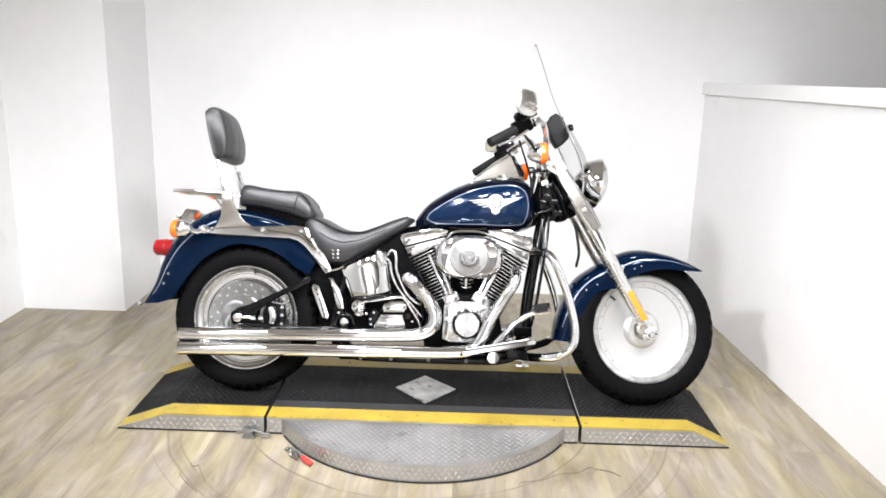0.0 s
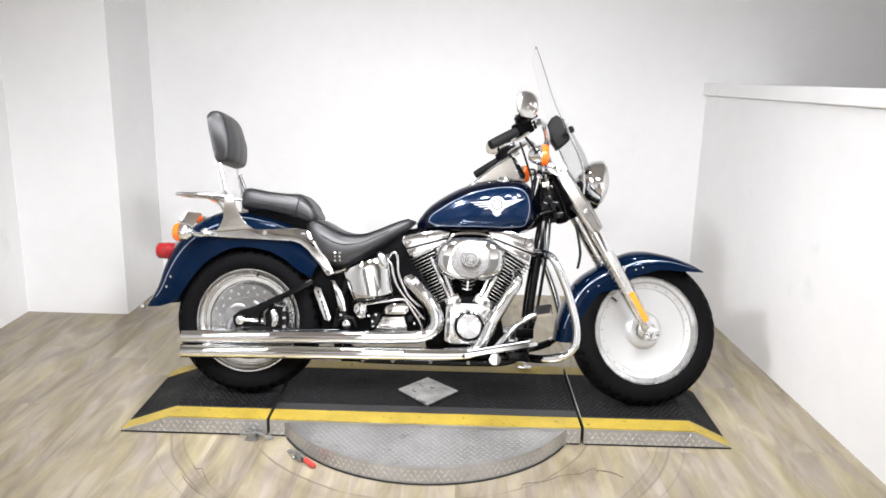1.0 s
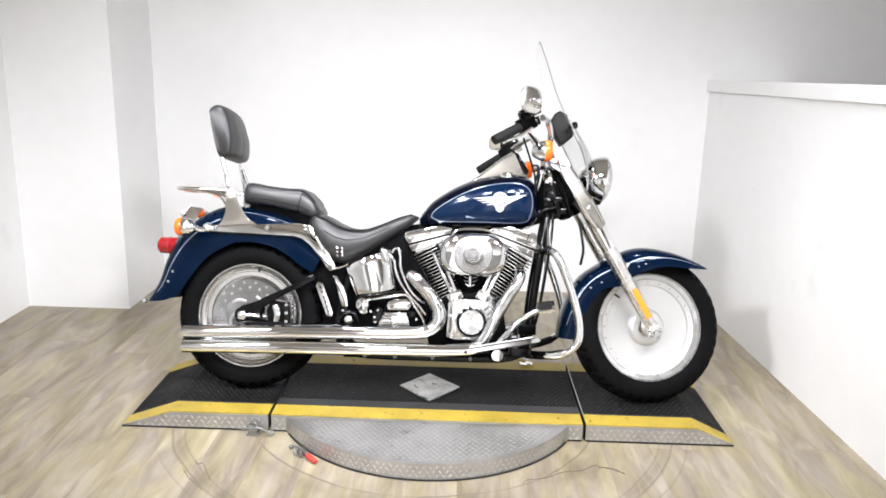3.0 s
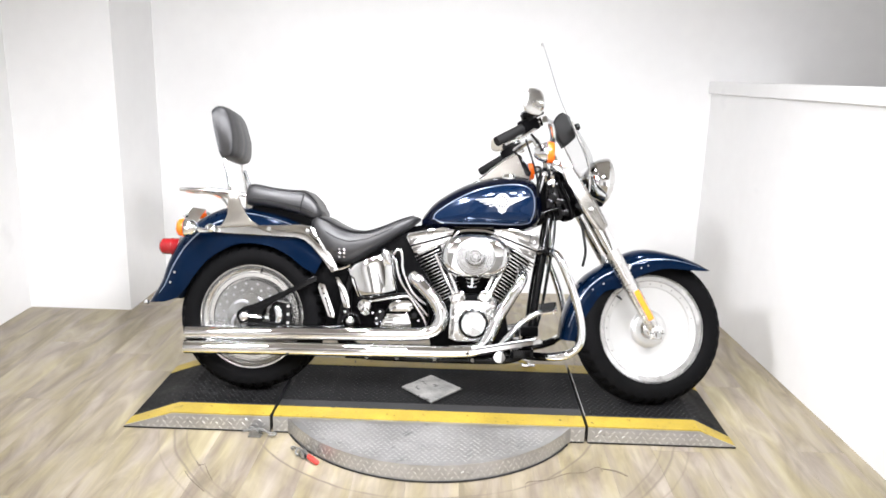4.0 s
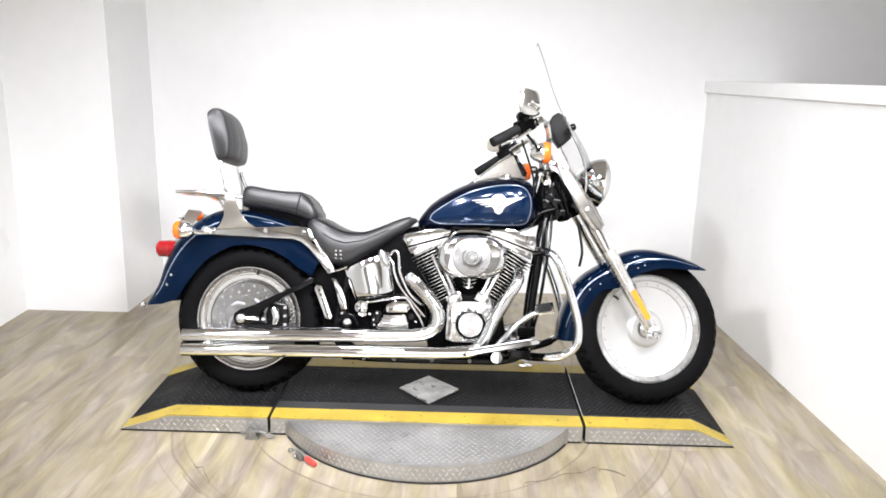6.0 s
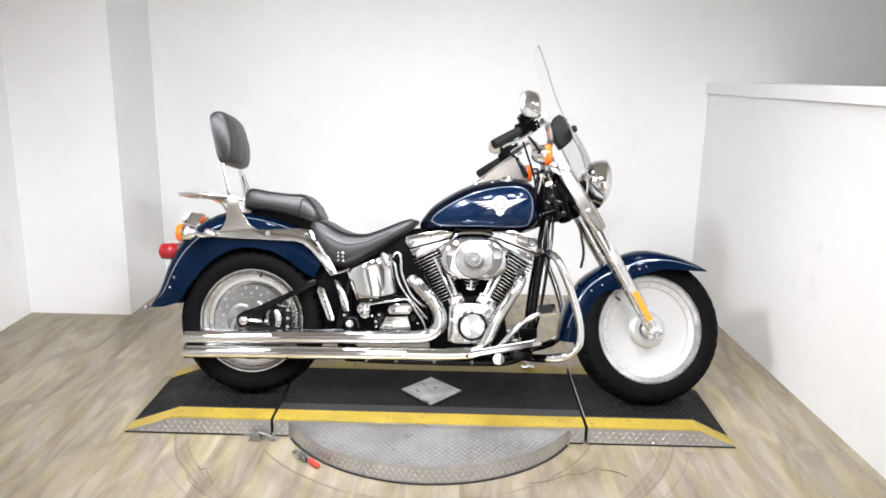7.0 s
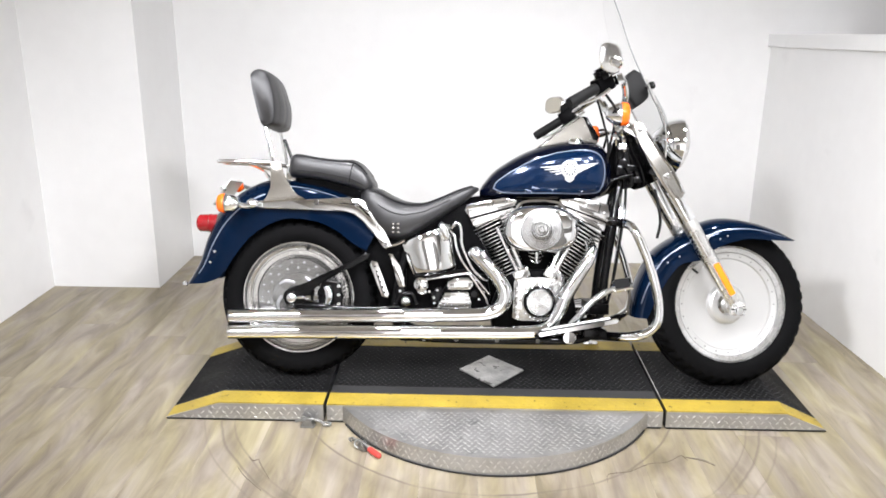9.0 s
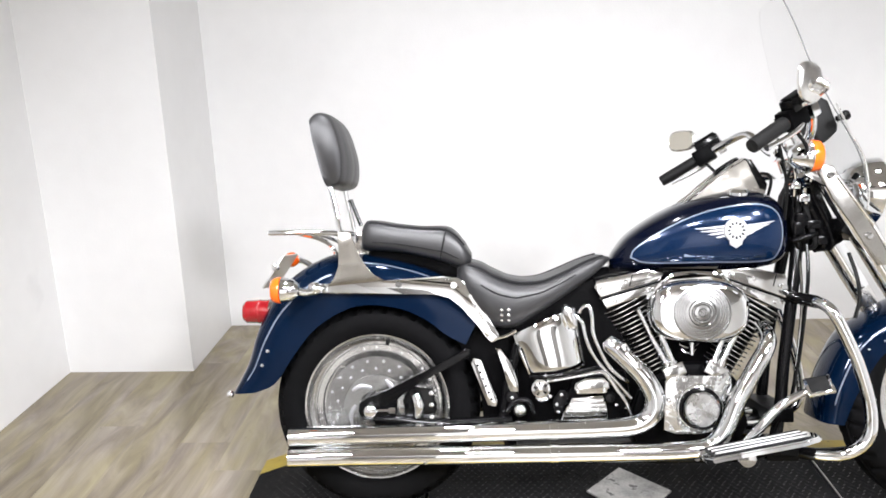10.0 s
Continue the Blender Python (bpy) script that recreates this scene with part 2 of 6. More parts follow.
def plank_material():
    """Worn greige oak-look plank: tone per board, grain along it, knots, scuff arcs round the turntable."""
    m = bpy.data.materials.new("plank")
    m.use_nodes = True
    nt, L = m.node_tree, m.node_tree.links
    N = nt.nodes.new
    b = nt.nodes["Principled BSDF"]
    tc, info, geo = N("ShaderNodeTexCoord"), N("ShaderNodeObjectInfo"), N("ShaderNodeNewGeometry")
    off = N("ShaderNodeVectorMath")
    off.operation = "MULTIPLY_ADD"
    L.new(info.outputs["Random"], off.inputs[0])
    off.inputs[1].default_value = (17, 31, 0)
    L.new(tc.outputs["Object"], off.inputs[2])
    def streak(sx, sy, detail, warp, rough=0.5):
        mp, nz = N("ShaderNodeMapping"), N("ShaderNodeTexNoise")
        mp.inputs["Scale"].default_value = (sx, sy, 1)
        L.new(off.outputs[0], mp.inputs[0])
        nz.inputs["Scale"].default_value, nz.inputs["Detail"].default_value = 1.0, detail
        nz.inputs["Distortion"].default_value, nz.inputs["Roughness"].default_value = warp, rough
        L.new(mp.outputs[0], nz.inputs["Vector"])
        return nz.outputs["Fac"]

    def sum_of(*terms):
        out = None
        for fac, k in terms:
            q = N("ShaderNodeMath")
            q.operation = "MULTIPLY_ADD"
            L.new(fac, q.inputs[0])
            q.inputs[1].default_value = k
            if out is None:
                q.inputs[2].default_value = 0.5 - sum(k2 for _, k2 in terms) / 2
            else:
                L.new(out, q.inputs[2])
            out = q.outputs[0]
        return out

    fine = streak(60, 2.2, 7, 0.8)
    strip = streak(13, 2.7, 5, 0.9, 0.56)
    hue = streak(11, 2.2, 3, 0.4)
    knot = streak(22, 8, 4, 1.0, 0.6)
    grain_fac = fine
    tone = sum_of((info.outputs["Random"], 0.16), (strip, 1.2), (fine, 0.32))
    ramp = N("ShaderNodeValToRGB")
    e = ramp.color_ramp.elements
    e[0].position, e[0].color = 0.12, (0.131, 0.108, 0.080, 1)
    e[1].position, e[1].color = 0.90, (0.421, 0.374, 0.303, 1)
    for p, c in ((0.38, (0.228, 0.196, 0.149, 1)), (0.62, (0.315, 0.278, 0.215, 1))):
        x = e.new(p)
        x.color = c
    L.new(tone, ramp.inputs["Fac"])
    tint = N("ShaderNodeValToRGB")
    te = tint.color_ramp.elements
    te[0].position, te[0].color = 0.36, (0.985, 0.96, 1.02, 1)
    te[1].position, te[1].color = 0.64, (1.02, 1.0, 0.79, 1)
    L.new(hue, tint.inputs["Fac"])
    tinted = N("ShaderNodeVectorMath")
    tinted.operation = "MULTIPLY"
    L.new(ramp.outputs[0], tinted.inputs[0])
    L.new(tint.outputs[0], tinted.inputs[1])
    kr = N("ShaderNodeMapRange")
    kr.inputs[1].default_value, kr.inputs[2].default_value = 0.69, 0.76
    kr.inputs[3].default_value, kr.inputs[4].default_value = 1.0, 0.66
    L.new(knot, kr.inputs[0])
    wood = N("ShaderNodeVectorMath")
    wood.operation = "SCALE"
    L.new(tinted.outputs[0], wood.inputs[0])
    L.new(kr.outputs[0], wood.inputs["Scale"])
    # scuffed arcs where the turntable's stand has been dragged round
    d = N("ShaderNodeVectorMath")
    d.operation = "DISTANCE"
    flat = N("ShaderNodeVectorMath")
    flat.operation = "MULTIPLY"
    L.new(geo.outputs["Position"], flat.inputs[0])
    flat.inputs[1].default_value = (1, 1, 0)
    L.new(flat.outputs[0], d.inputs[0])
    d.inputs[1].default_value = (-0.09, -0.055, 0)
    wob = N("ShaderNodeTexNoise")
    wob.inputs["Scale"].default_value, wob.inputs["Detail"].default_value = 2.4, 6
    L.new(geo.outputs["Position"], wob.inputs["Vector"])
    rad = N("ShaderNodeMath")
    rad.operation = "MULTIPLY_ADD"
    L.new(wob.outputs["Fac"], rad.inputs[0])
    rad.inputs[1].default_value = 0.05
    L.new(d.outputs["Value"], rad.inputs[2])
    dirt = None
    for centre, width, amount in ((0.994, 0.009, 0.75), (0.952, 0.008, 0.6), (0.972, 0.035, 0.42), (0.705, 0.0075, 0.95), (0.755, 0.065, 0.36), (1.05, 0.006, 0.4)):
        s = N("ShaderNodeMath")
        s.operation = "SUBTRACT"
        L.new(rad.outputs[0], s.inputs[0])
        s.inputs[1].default_value = centre + 0.025
        a = N("ShaderNodeMath")
        a.operation = "ABSOLUTE"
        L.new(s.outputs[0], a.inputs[0])
        r = N("ShaderNodeMapRange")
        r.inputs[1].default_value, r.inputs[2].default_value = 0, width
        r.inputs[3].default_value, r.inputs[4].default_value = amount, 0
        L.new(a.outputs[0], r.inputs[0])
        if dirt is None:
            dirt = r.outputs[0]
        else:
            mx = N("ShaderNodeMath")
            mx.operation = "MAXIMUM"
            L.new(dirt, mx.inputs[0])
            L.new(r.outputs[0], mx.inputs[1])
            dirt = mx.outputs[0]
    gate = N("ShaderNodeTexNoise")
    gate.inputs["Scale"].default_value, gate.inputs["Detail"].default_value = 2.2, 6
    L.new(geo.outputs["Position"], gate.inputs["Vector"])
    gr = N("ShaderNodeMapRange")
    gr.inputs[1].default_value, gr.inputs[2].default_value = 0.36, 0.48
    L.new(gate.outputs["Fac"], gr.inputs[0])
    amt = N("ShaderNodeMath")
    amt.operation = "MULTIPLY"
    L.new(dirt, amt.inputs[0])
    L.new(gr.outputs[0], amt.inputs[1])
    mixc = N("ShaderNodeMix")
    mixc.data_type = "RGBA"
    L.new(amt.outputs[0], mixc.inputs[0])
    L.new(wood.outputs[0], mixc.inputs[6])
    mixc.inputs[7].default_value = (0.12, 0.095, 0.07, 1)
    L.new(mixc.outputs[2], b.inputs["Base Color"])
    rr = N("ShaderNodeMapRange")
    rr.inputs[3].default_value, rr.inputs[4].default_value = 0.28, 0.5
    L.new(grain_fac, rr.inputs[0])
    L.new(rr.outputs[0], b.inputs["Roughness"])
    bp = N("ShaderNodeBump")
    bp.inputs["Strength"].default_value, bp.inputs["Distance"].default_value = 0.15, 0.003
    L.new(grain_fac, bp.inputs["Height"])
    L.new(bp.outputs[0], b.inputs["Normal"])
    M["plank"] = m


plank_material()


# ---------------------------------------------------------------- mesh helpers
def finish(bm, smooth=True, angle=38):
    bmesh.ops.recalc_face_normals(bm, faces=bm.faces)
    for f in bm.faces:
        f.smooth = smooth
    if smooth:
        for e in bm.edges:
            if len(e.link_faces) == 2 and e.calc_face_angle(0) > radians(angle):
                e.smooth = False


def part(name, bm, mat, parent, label="", smooth=True, angle=38):
    """Link a bmesh as one mesh object under a thing or a part."""
    finish(bm, smooth, angle)
    me = bpy.data.meshes.new(name)
    bm.to_mesh(me)
    bm.free()
    me.materials.append(M[mat])
    ob = new(name, me)
    ob.parent = parent
    return tagged(ob, label)


def thing(name, label, category, m=None, group="", kind=""):
    ob = new(name)
    ob.empty_display_size = 0.1
    if m is not None:
        ob.matrix_basis = m
    return tagged(ob, label, category, group, kind)


def box(bm, x0, x1, y0, y1, z0, z1, bevel=0.0, m=None):
    mm = Matrix.Translation(((x0 + x1) / 2, (y0 + y1) / 2, (z0 + z1) / 2)) @ Matrix.Diagonal((abs(x1 - x0), abs(y1 - y0), abs(z1 - z0), 1))
    vs = bmesh.ops.create_cube(bm, size=1, matrix=(m @ mm) if m is not None else mm)["verts"]
    if bevel:
        es = list({e for v in vs for e in v.link_edges})
        bmesh.ops.bevel(bm, geom=es, offset=bevel, segments=2, affect="EDGES", profile=0.6)
    return bm


def plate(bm, pts, y0, y1, bevel=0.0):
    """A side-view outline (x, z) given thickness from y0 to y1."""
    a = [bm.verts.new((x, y0, z)) for x, z in pts]
    c = [bm.verts.new((x, y1, z)) for x, z in pts]
    faces = [bm.faces.new(a), bm.faces.new(c[::-1])]
    n = len(pts)
    for i in range(n):
        faces.append(bm.faces.new((a[i], c[i], c[(i + 1) % n], a[(i + 1) % n])))
    if bevel:
        es = list({e for f in faces[:2] for e in f.edges})
        bmesh.ops.bevel(bm, geom=es, offset=bevel, segments=2, affect="EDGES", profile=0.6)
    return bm


def spline(pts, n=6):
    """Catmull-Rom through points of any dimension."""
    p = [np.array(q, float) for q in pts]
    p = [2 * p[0] - p[1]] + p + [2 * p[-1] - p[-2]]
    out = []
    for i in range(1, len(p) - 2):
        for k in range(n):
            t = k / n
            out.append(0.5 * (2 * p[i] + (p[i + 1] - p[i - 1]) * t + (2 * p[i - 1] - 5 * p[i] + 4 * p[i + 1] - p[i + 2]) * t * t
                              + (3 * p[i] - p[i - 1] - 3 * p[i + 1] + p[i + 2]) * t ** 3))
    out.append(p[-2])
    return out


def rings(bm, loops, closed=True, caps=True):
    """Skin a row of equal loops of points."""
    vs = [[bm.verts.new(tuple(q)) for q in lp] for lp in loops]
    n = len(vs[0])
    for a, c in zip(vs, vs[1:]):
        for i in range(n if closed else n - 1):
            bm.faces.new((a[i], a[(i + 1) % n], c[(i + 1) % n], c[i]))
    if caps and closed:
        bm.faces.new(vs[0][::-1])
        bm.faces.new(vs[-1])
    return bm


def tube(bm, pts, r, seg=12, n=5, flat=1.0, hollow=False):
    """A round bar or pipe swept along a smooth line; r is one radius or one a point."""
    rs = r if isinstance(r, (list, tuple)) else [r] * len(pts)
    line = spline([(*p, q) for p, q in zip(pts, rs)], n) if len(pts) > 2 else [np.array((*p, q), float) for p, q in zip(pts, rs)]
    pos = [Vector(q[:3]) for q in line]
    loops, up = [], None
    for i, q in enumerate(pos):
        d = (pos[min(i + 1, len(pos) - 1)] - pos[max(i - 1, 0)]).normalized()
        if up is None:
            up = d.orthogonal().normalized() if abs(d.y) > 0.9 else Vector((0, 1, 0)).cross(d).normalized()
        up = (up - d * up.dot(d)).normalized()
        side = d.cross(up)
        rad = float(line[i][3])
        loops.append([q + rad * (math.cos(a) * up + flat * math.sin(a) * side) for a in (2 * math.pi * k / seg for k in range(seg))])
    if hollow:
        loops = [[pos[0] + (v - pos[0]) * 0.85 + (pos[1] - pos[0]).normalized() * 0.03 for v in loops[0]]] + [[pos[0] + (v - pos[0]) * 0.88 for v in loops[0]]] + loops
    return rings(bm, loops)


def lathe(bm, profile, centre=(0, 0, 0), axis="Y", seg=40, closed=False):
    """Turn a profile of (radius, along) round an axis."""
    c = Vector(centre)
    turn = {"Y": Matrix.Identity(3), "X": Matrix.Rotation(radians(-90), 3, "Z"), "Z": Matrix.Rotation(radians(90), 3, "X")}[axis] if isinstance(axis, str) else axis
    loops = [[c + turn @ Vector((r * math.cos(a), h, r * math.sin(a))) for a in (2 * math.pi * k / seg for k in range(seg))] for r, h in profile]
    if closed:
        loops.append(loops[0])
        rings(bm, loops, caps=False)
        bmesh.ops.remove_doubles(bm, verts=bm.verts, dist=1e-6)
    else:
        rings(bm, loops, caps=profile[0][0] > 1e-4 or profile[-1][0] > 1e-4)
        bmesh.ops.remove_doubles(bm, verts=bm.verts, dist=1e-6)
    return bm


def aim(direction):
    """Rotation that lays the y axis along a direction."""
    return Vector(direction).to_track_quat("Y", "Z").to_matrix()


def oval(half_w, z0, z1, power=2.5, seg=24, flat_bottom=0.0):
    """A closed cross-section in y and z."""
    zc, h = (z0 + z1) / 2, (z1 - z0) / 2
    out = []
    for k in range(seg):
        a = 2 * math.pi * k / seg
        c, s = math.cos(a), math.sin(a)
        y = half_w * math.copysign(abs(c) ** (2 / power), c)
        z = h * math.copysign(abs(s) ** (2 / power), s)
        out.append((y, zc + z))
    return out


# ---------------------------------------------------------------- the room
XL, XR, YB, YF = -2.32, 1.50, 1.57, -5.2


def structure(name, bm, mat, label, category):
    finish(bm, False)
    me = bpy.data.meshes.new(name)
    bm.to_mesh(me)
    bm.free()
    me.materials.append(M[mat])
    return tagged(new(name, me), label, category, kind="structure")


floor = structure("floor", box(bmesh.new(), XL - 0.3, 4.2, YF - 0.2, YB + 0.3, -0.2, -0.004), "seam_black", "wood-look plank floor with scuffed arcs round a turntable", "floor")
structure("ceiling", box(bmesh.new(), XL - 0.3, 4.2, YF - 0.2, YB + 0.3, CEIL, CEIL + 0.15), "ceiling_tone", "unseen ceiling above the bay, beige to dim what the chrome reflects", "ceiling")
structure("wall_north", box(bmesh.new(), XL, 4.0, YB, YB + 0.2, -0.1, CEIL), "wall_paint", "smooth white painted wall behind the motorcycle", "wall")
structure("wall_west", box(bmesh.new(), XL - 0.2, XL, YF, YB + 0.2, -0.1, CEIL), "wall_paint", "smooth white painted side wall", "wall")
structure("wall_south", box(bmesh.new(), XL, 4.0, YF - 0.2, YF, -0.1, 2.14), "shop_wall", "plain white wall behind the camera", "wall")
# beige band puts light falling off up the unseen wall into colour
structure("wall_south_upper", box(bmesh.new(), XL, 4.0, YF - 0.2, YF - 0.003, 2.14, CEIL), "beige_wall_tone", "unseen upper wall behind the camera, light falloff put into its beige", "wall")
structure("wall_east", box(bmesh.new(), 4.0, 4.2, YF, YB + 0.2, -0.1, CEIL), "beige_wall_tone", "plain beige-grey wall beyond the half wall", "wall")
pil = box(bmesh.new(), XL, -1.765, 1.015, YB, -0.1, CEIL)
structure("wall_pier", pil, "wall_paint", "white boxed-out pier in the wall corner", "wall")

# unseen grey panels, added as dark patches for the chrome to mirror
for name, xa, xb in (("mirrored_panel_1", -1.75, -0.93), ("mirrored_panel_2", 0.75, 2.25)):
    d = box(bmesh.new(), xa, xb, YF + 0.002, YF + 0.045, 0.002, 2.06, 0.004)
    structure(name, d, "mirrored_dark", "unseen grey panel added behind the camera to darken chrome reflections", "door")
    t = bmesh.new()
    for x0, x1, z0, z1 in ((xa - 0.07, xa - 0.002, 0.002, 2.13), (xb + 0.002, xb + 0.07, 0.002, 2.13), (xa - 0.001, xb + 0.001, 2.063, 2.13)):
        box(t, x0, x1, YF + 0.002, YF + 0.06, z0, z1)
    structure("trim", t, "shop_wall", "white casing round the unseen added panel", "trim")

# half wall with its projecting cap
hw = bmesh.new()
X0, X1, Y0, Y1 = 1.455, 1.80, YB, YF
a = [(X0, Y0, -0.1), (X0 + 0.12 + 0.28, Y0, -0.1), (X1 + 0.45, Y1, -0.1), (X1, Y1, -0.1)]
top = [1.235, 1.235, 1.43, 1.43]
vs = [hw.verts.new(p) for p in a] + [hw.verts.new((p[0], p[1], h)) for p, h in zip(a, top)]
for q in ((0, 1, 2, 3), (4, 5, 6, 7), (0, 1, 5, 4), (1, 2, 6, 5), (2, 3, 7, 6), (3, 0, 4, 7)):
    hw.faces.new([vs[i] for i in q])
structure("wall_half", hw, "wall_paint", "white painted half-height side wall", "wall")
cap = bmesh.new()
b0 = [(X0 - 0.02, Y0, 1.232), (X0 + 0.42, Y0, 1.232), (X1 + 0.47, Y1, 1.43), (X1 - 0.02, Y1, 1.43)]
vs = [cap.verts.new(p) for p in b0] + [cap.verts.new((p[0], p[1], p[2] + 0.068)) for p in b0]
for q in ((0, 1, 2, 3), (4, 5, 6, 7), (0, 1, 5, 4), (1, 2, 6, 5), (2, 3, 7, 6), (3, 0, 4, 7)):
    cap.faces.new([vs[i] for i in q])
bmesh.ops.bevel(cap, geom=list(cap.edges), offset=0.004, segments=1, affect="EDGES")
structure("trim", cap, "wall_paint", "white projecting cap board along the half wall", "trim")

# black framed screen panel hung on the west wall
panel = thing("screen_panel", "white diamond wire mesh panel in a black wooden frame", "panel", pose(XL, 0.28, 0.085))
PW, PH = 1.0, 1.24
for nm, y0, y1, z0, z1 in (("frame_stile", -0.075, 0.0, 0.0, PH), ("frame_stile", -PW, -PW + 0.075, 0.0, PH), ("frame_rail", -PW + 0.0755, -0.0755, 0.0, 0.085), ("frame_rail", -PW + 0.0755, -0.0755, PH - 0.075, PH)):
    part(nm, box(bmesh.new(), 0.001, 0.038, y0, y1, z0, z1, 0.004), "frame_wood", panel)
part("backing", box(bmesh.new(), 0.001, 0.006, -PW + 0.0755, -0.0755, 0.0855, PH - 0.0755), "mesh_back", panel, "white backing behind the mesh")
wire = bmesh.new()
stepw, sl = 0.027, 0.58
wy0, wy1, wz0, wz1 = -PW + 0.076, -0.076, 0.086, PH - 0.076
for sgn in (1, -1):
    c0 = wy0 - (wz1 - wz0) / sl if sgn > 0 else wy0
    c = c0
    while c < (wy1 if sgn > 0 else wy1 + (wz1 - wz0) / sl):
        # line y = c + sgn * (z - wz0) / sl, kept inside the frame
        za, zb = wz0, wz1
        ya, yb = c, c + sgn * (wz1 - wz0) / sl
        pts = []
        for zz, yy in ((za, ya), (zb, yb)):
            if yy < wy0:
                zz, yy = za + (wy0 - c) * sl * sgn, wy0
            if yy > wy1:
                zz, yy = za + (wy1 - c) * sl * sgn, wy1
            pts.append((yy, zz))
        (ya, za), (yb, zb) = pts
        if abs(zb - za) > 0.01:
            d = Vector((0, yb - ya, zb - za)).normalized()
            n = Vector((0, -d.z, d.y)) * 0.0012
            x = 0.009 + 0.001 * sgn
            q = [Vector((x, ya, za)) - n, Vector((x, ya, za)) + n, Vector((x, yb, zb)) + n, Vector((x, yb, zb)) - n]
            lo = [wire.verts.new(v) for v in q]
            hi = [wire.verts.new(v + Vector((0.0015, 0, 0))) for v in q]
            for f in ((0, 1, 2, 3), (4, 5, 6, 7), (0, 1, 5, 4), (1, 2, 6, 5), (2, 3, 7, 6), (3, 0, 4, 7)):
                wire.faces.new([(lo + hi)[i] for i in f])
        c += stepw / sl * 1.0
part("wire_mesh", wire, "mesh_white", panel, "thin grey diamond wire mesh", smooth=False)
for nm, y0, y1, z0, z1 in (("inner_bead", -0.078, -0.046, 0.050, PH - 0.046), ("inner_bead", -PW + 0.046, -PW + 0.078, 0.050, PH - 0.046), ("inner_bead", -PW + 0.0785, -0.0785, 0.052, 0.089), ("inner_bead", -PW + 0.0785, -0.0785, PH - 0.079, PH - 0.050)):
    part(nm, box(bmesh.new(), 0.039, 0.045, y0, y1, z0, z1, 0.0015), "bead_wood", panel, "worn brown-black inner bead")
part("gap_strip", box(bmesh.new(), 0.0385, 0.0400, -PW + 0.05, -0.030, PH - 0.0455, PH - 0.0375), "mesh_back", panel, "pale strip between frame and bead")
for y, z in ((-0.014, 0.03), (-0.014, 0.30), (-0.014, 0.58), (-0.014, 0.86), (-0.018, PH - 0.03), (-0.30, 0.030), (-0.62, 0.030), (-PW + 0.02, 0.03), (-PW + 0.02, PH - 0.03), (-0.5, PH - 0.02)):
    part("screw", lathe(bmesh.new(), [(0.0, 0.0415), (0.005, 0.041), (0.0075, 0.038)], (0, y, z), "X", 12), "brushed", panel, "bright screw head")

# ---------------------------------------------------------------- motorcycle lift and turntable
DECK = 0.07
LY0, LY1 = -0.340, 0.262
TC = (-0.07, -0.055)
LX = (-1.245, -1.055, -0.672, 0.528, 0.955, 1.10)
SEAM = 0.006


def treads(bm, spots, length=0.024, width=0.0075, height=0.0022, normal="Z", fill=None):
    """Raised lozenges in two crossing directions."""
    for p, turn in spots:
        d = Vector((math.cos(turn), math.sin(turn), 0))
        s = Vector((-d.y, d.x, 0))
        if normal == "-Y":
            d, s, up = Vector((d.x, 0, d.y)), Vector((s.x, 0, s.y)), Vector((0, -1, 0))
        elif normal == "Z":
            up = Vector((0, 0, 1))
        else:
            up = normal.normalized()
            e1 = Vector((0, 0, 1)).cross(up).normalized()
            d, s = e1 * d.x + Vector((0, 0, 1)) * d.y, e1 * s.x + Vector((0, 0, 1)) * s.y
        c = Vector(p)
        q = [c + d * length / 2, c + s * width / 2, c - d * length / 2, c - s * width / 2]
        base = [bm.verts.new(v) for v in q]
        t = [bm.verts.new(c + d * length * 0.28 + up * height), bm.verts.new(c - d * length * 0.28 + up * height)]
        for f in ((base[0], base[1], t[0]), (base[1], base[2], t[1]), (base[1], t[1], t[0]), (base[2], base[3], t[1]), (base[3], base[0], t[0]), (base[3], t[0], t[1])):
            bm.faces.new(f)


def grid_spots(x0, x1, y0, y1, pitch, z, keep=lambda x, y: True, plane="xy", slope=None):
    out, j, y = [], 0, y0
    while y <= y1:
        x, i = x0 + (pitch / 2 if j % 2 else 0), 0
        while x <= x1:
            if keep(x, y):
                turn = radians(45 if (i + j) % 2 else -45)
                zz = z + (slope(x) if slope else 0)
                out.append(((x, y, zz) if plane == "xy" else (x, z, y), turn))
            x += pitch
            i += 1
        y += pitch * 0.72
        j += 1
    return out


lift = thing("motorcycle_lift", "low black tread-plate lift platform with worn yellow edges, on the floor", "lift")
YEL = 0.088


def ramp_z(x):
    if x < LX[1]:
        return DECK * (x - LX[0]) / (LX[1] - LX[0])
    if x > LX[4]:
        return DECK * (LX[5] - x) / (LX[5] - LX[4])
    return DECK


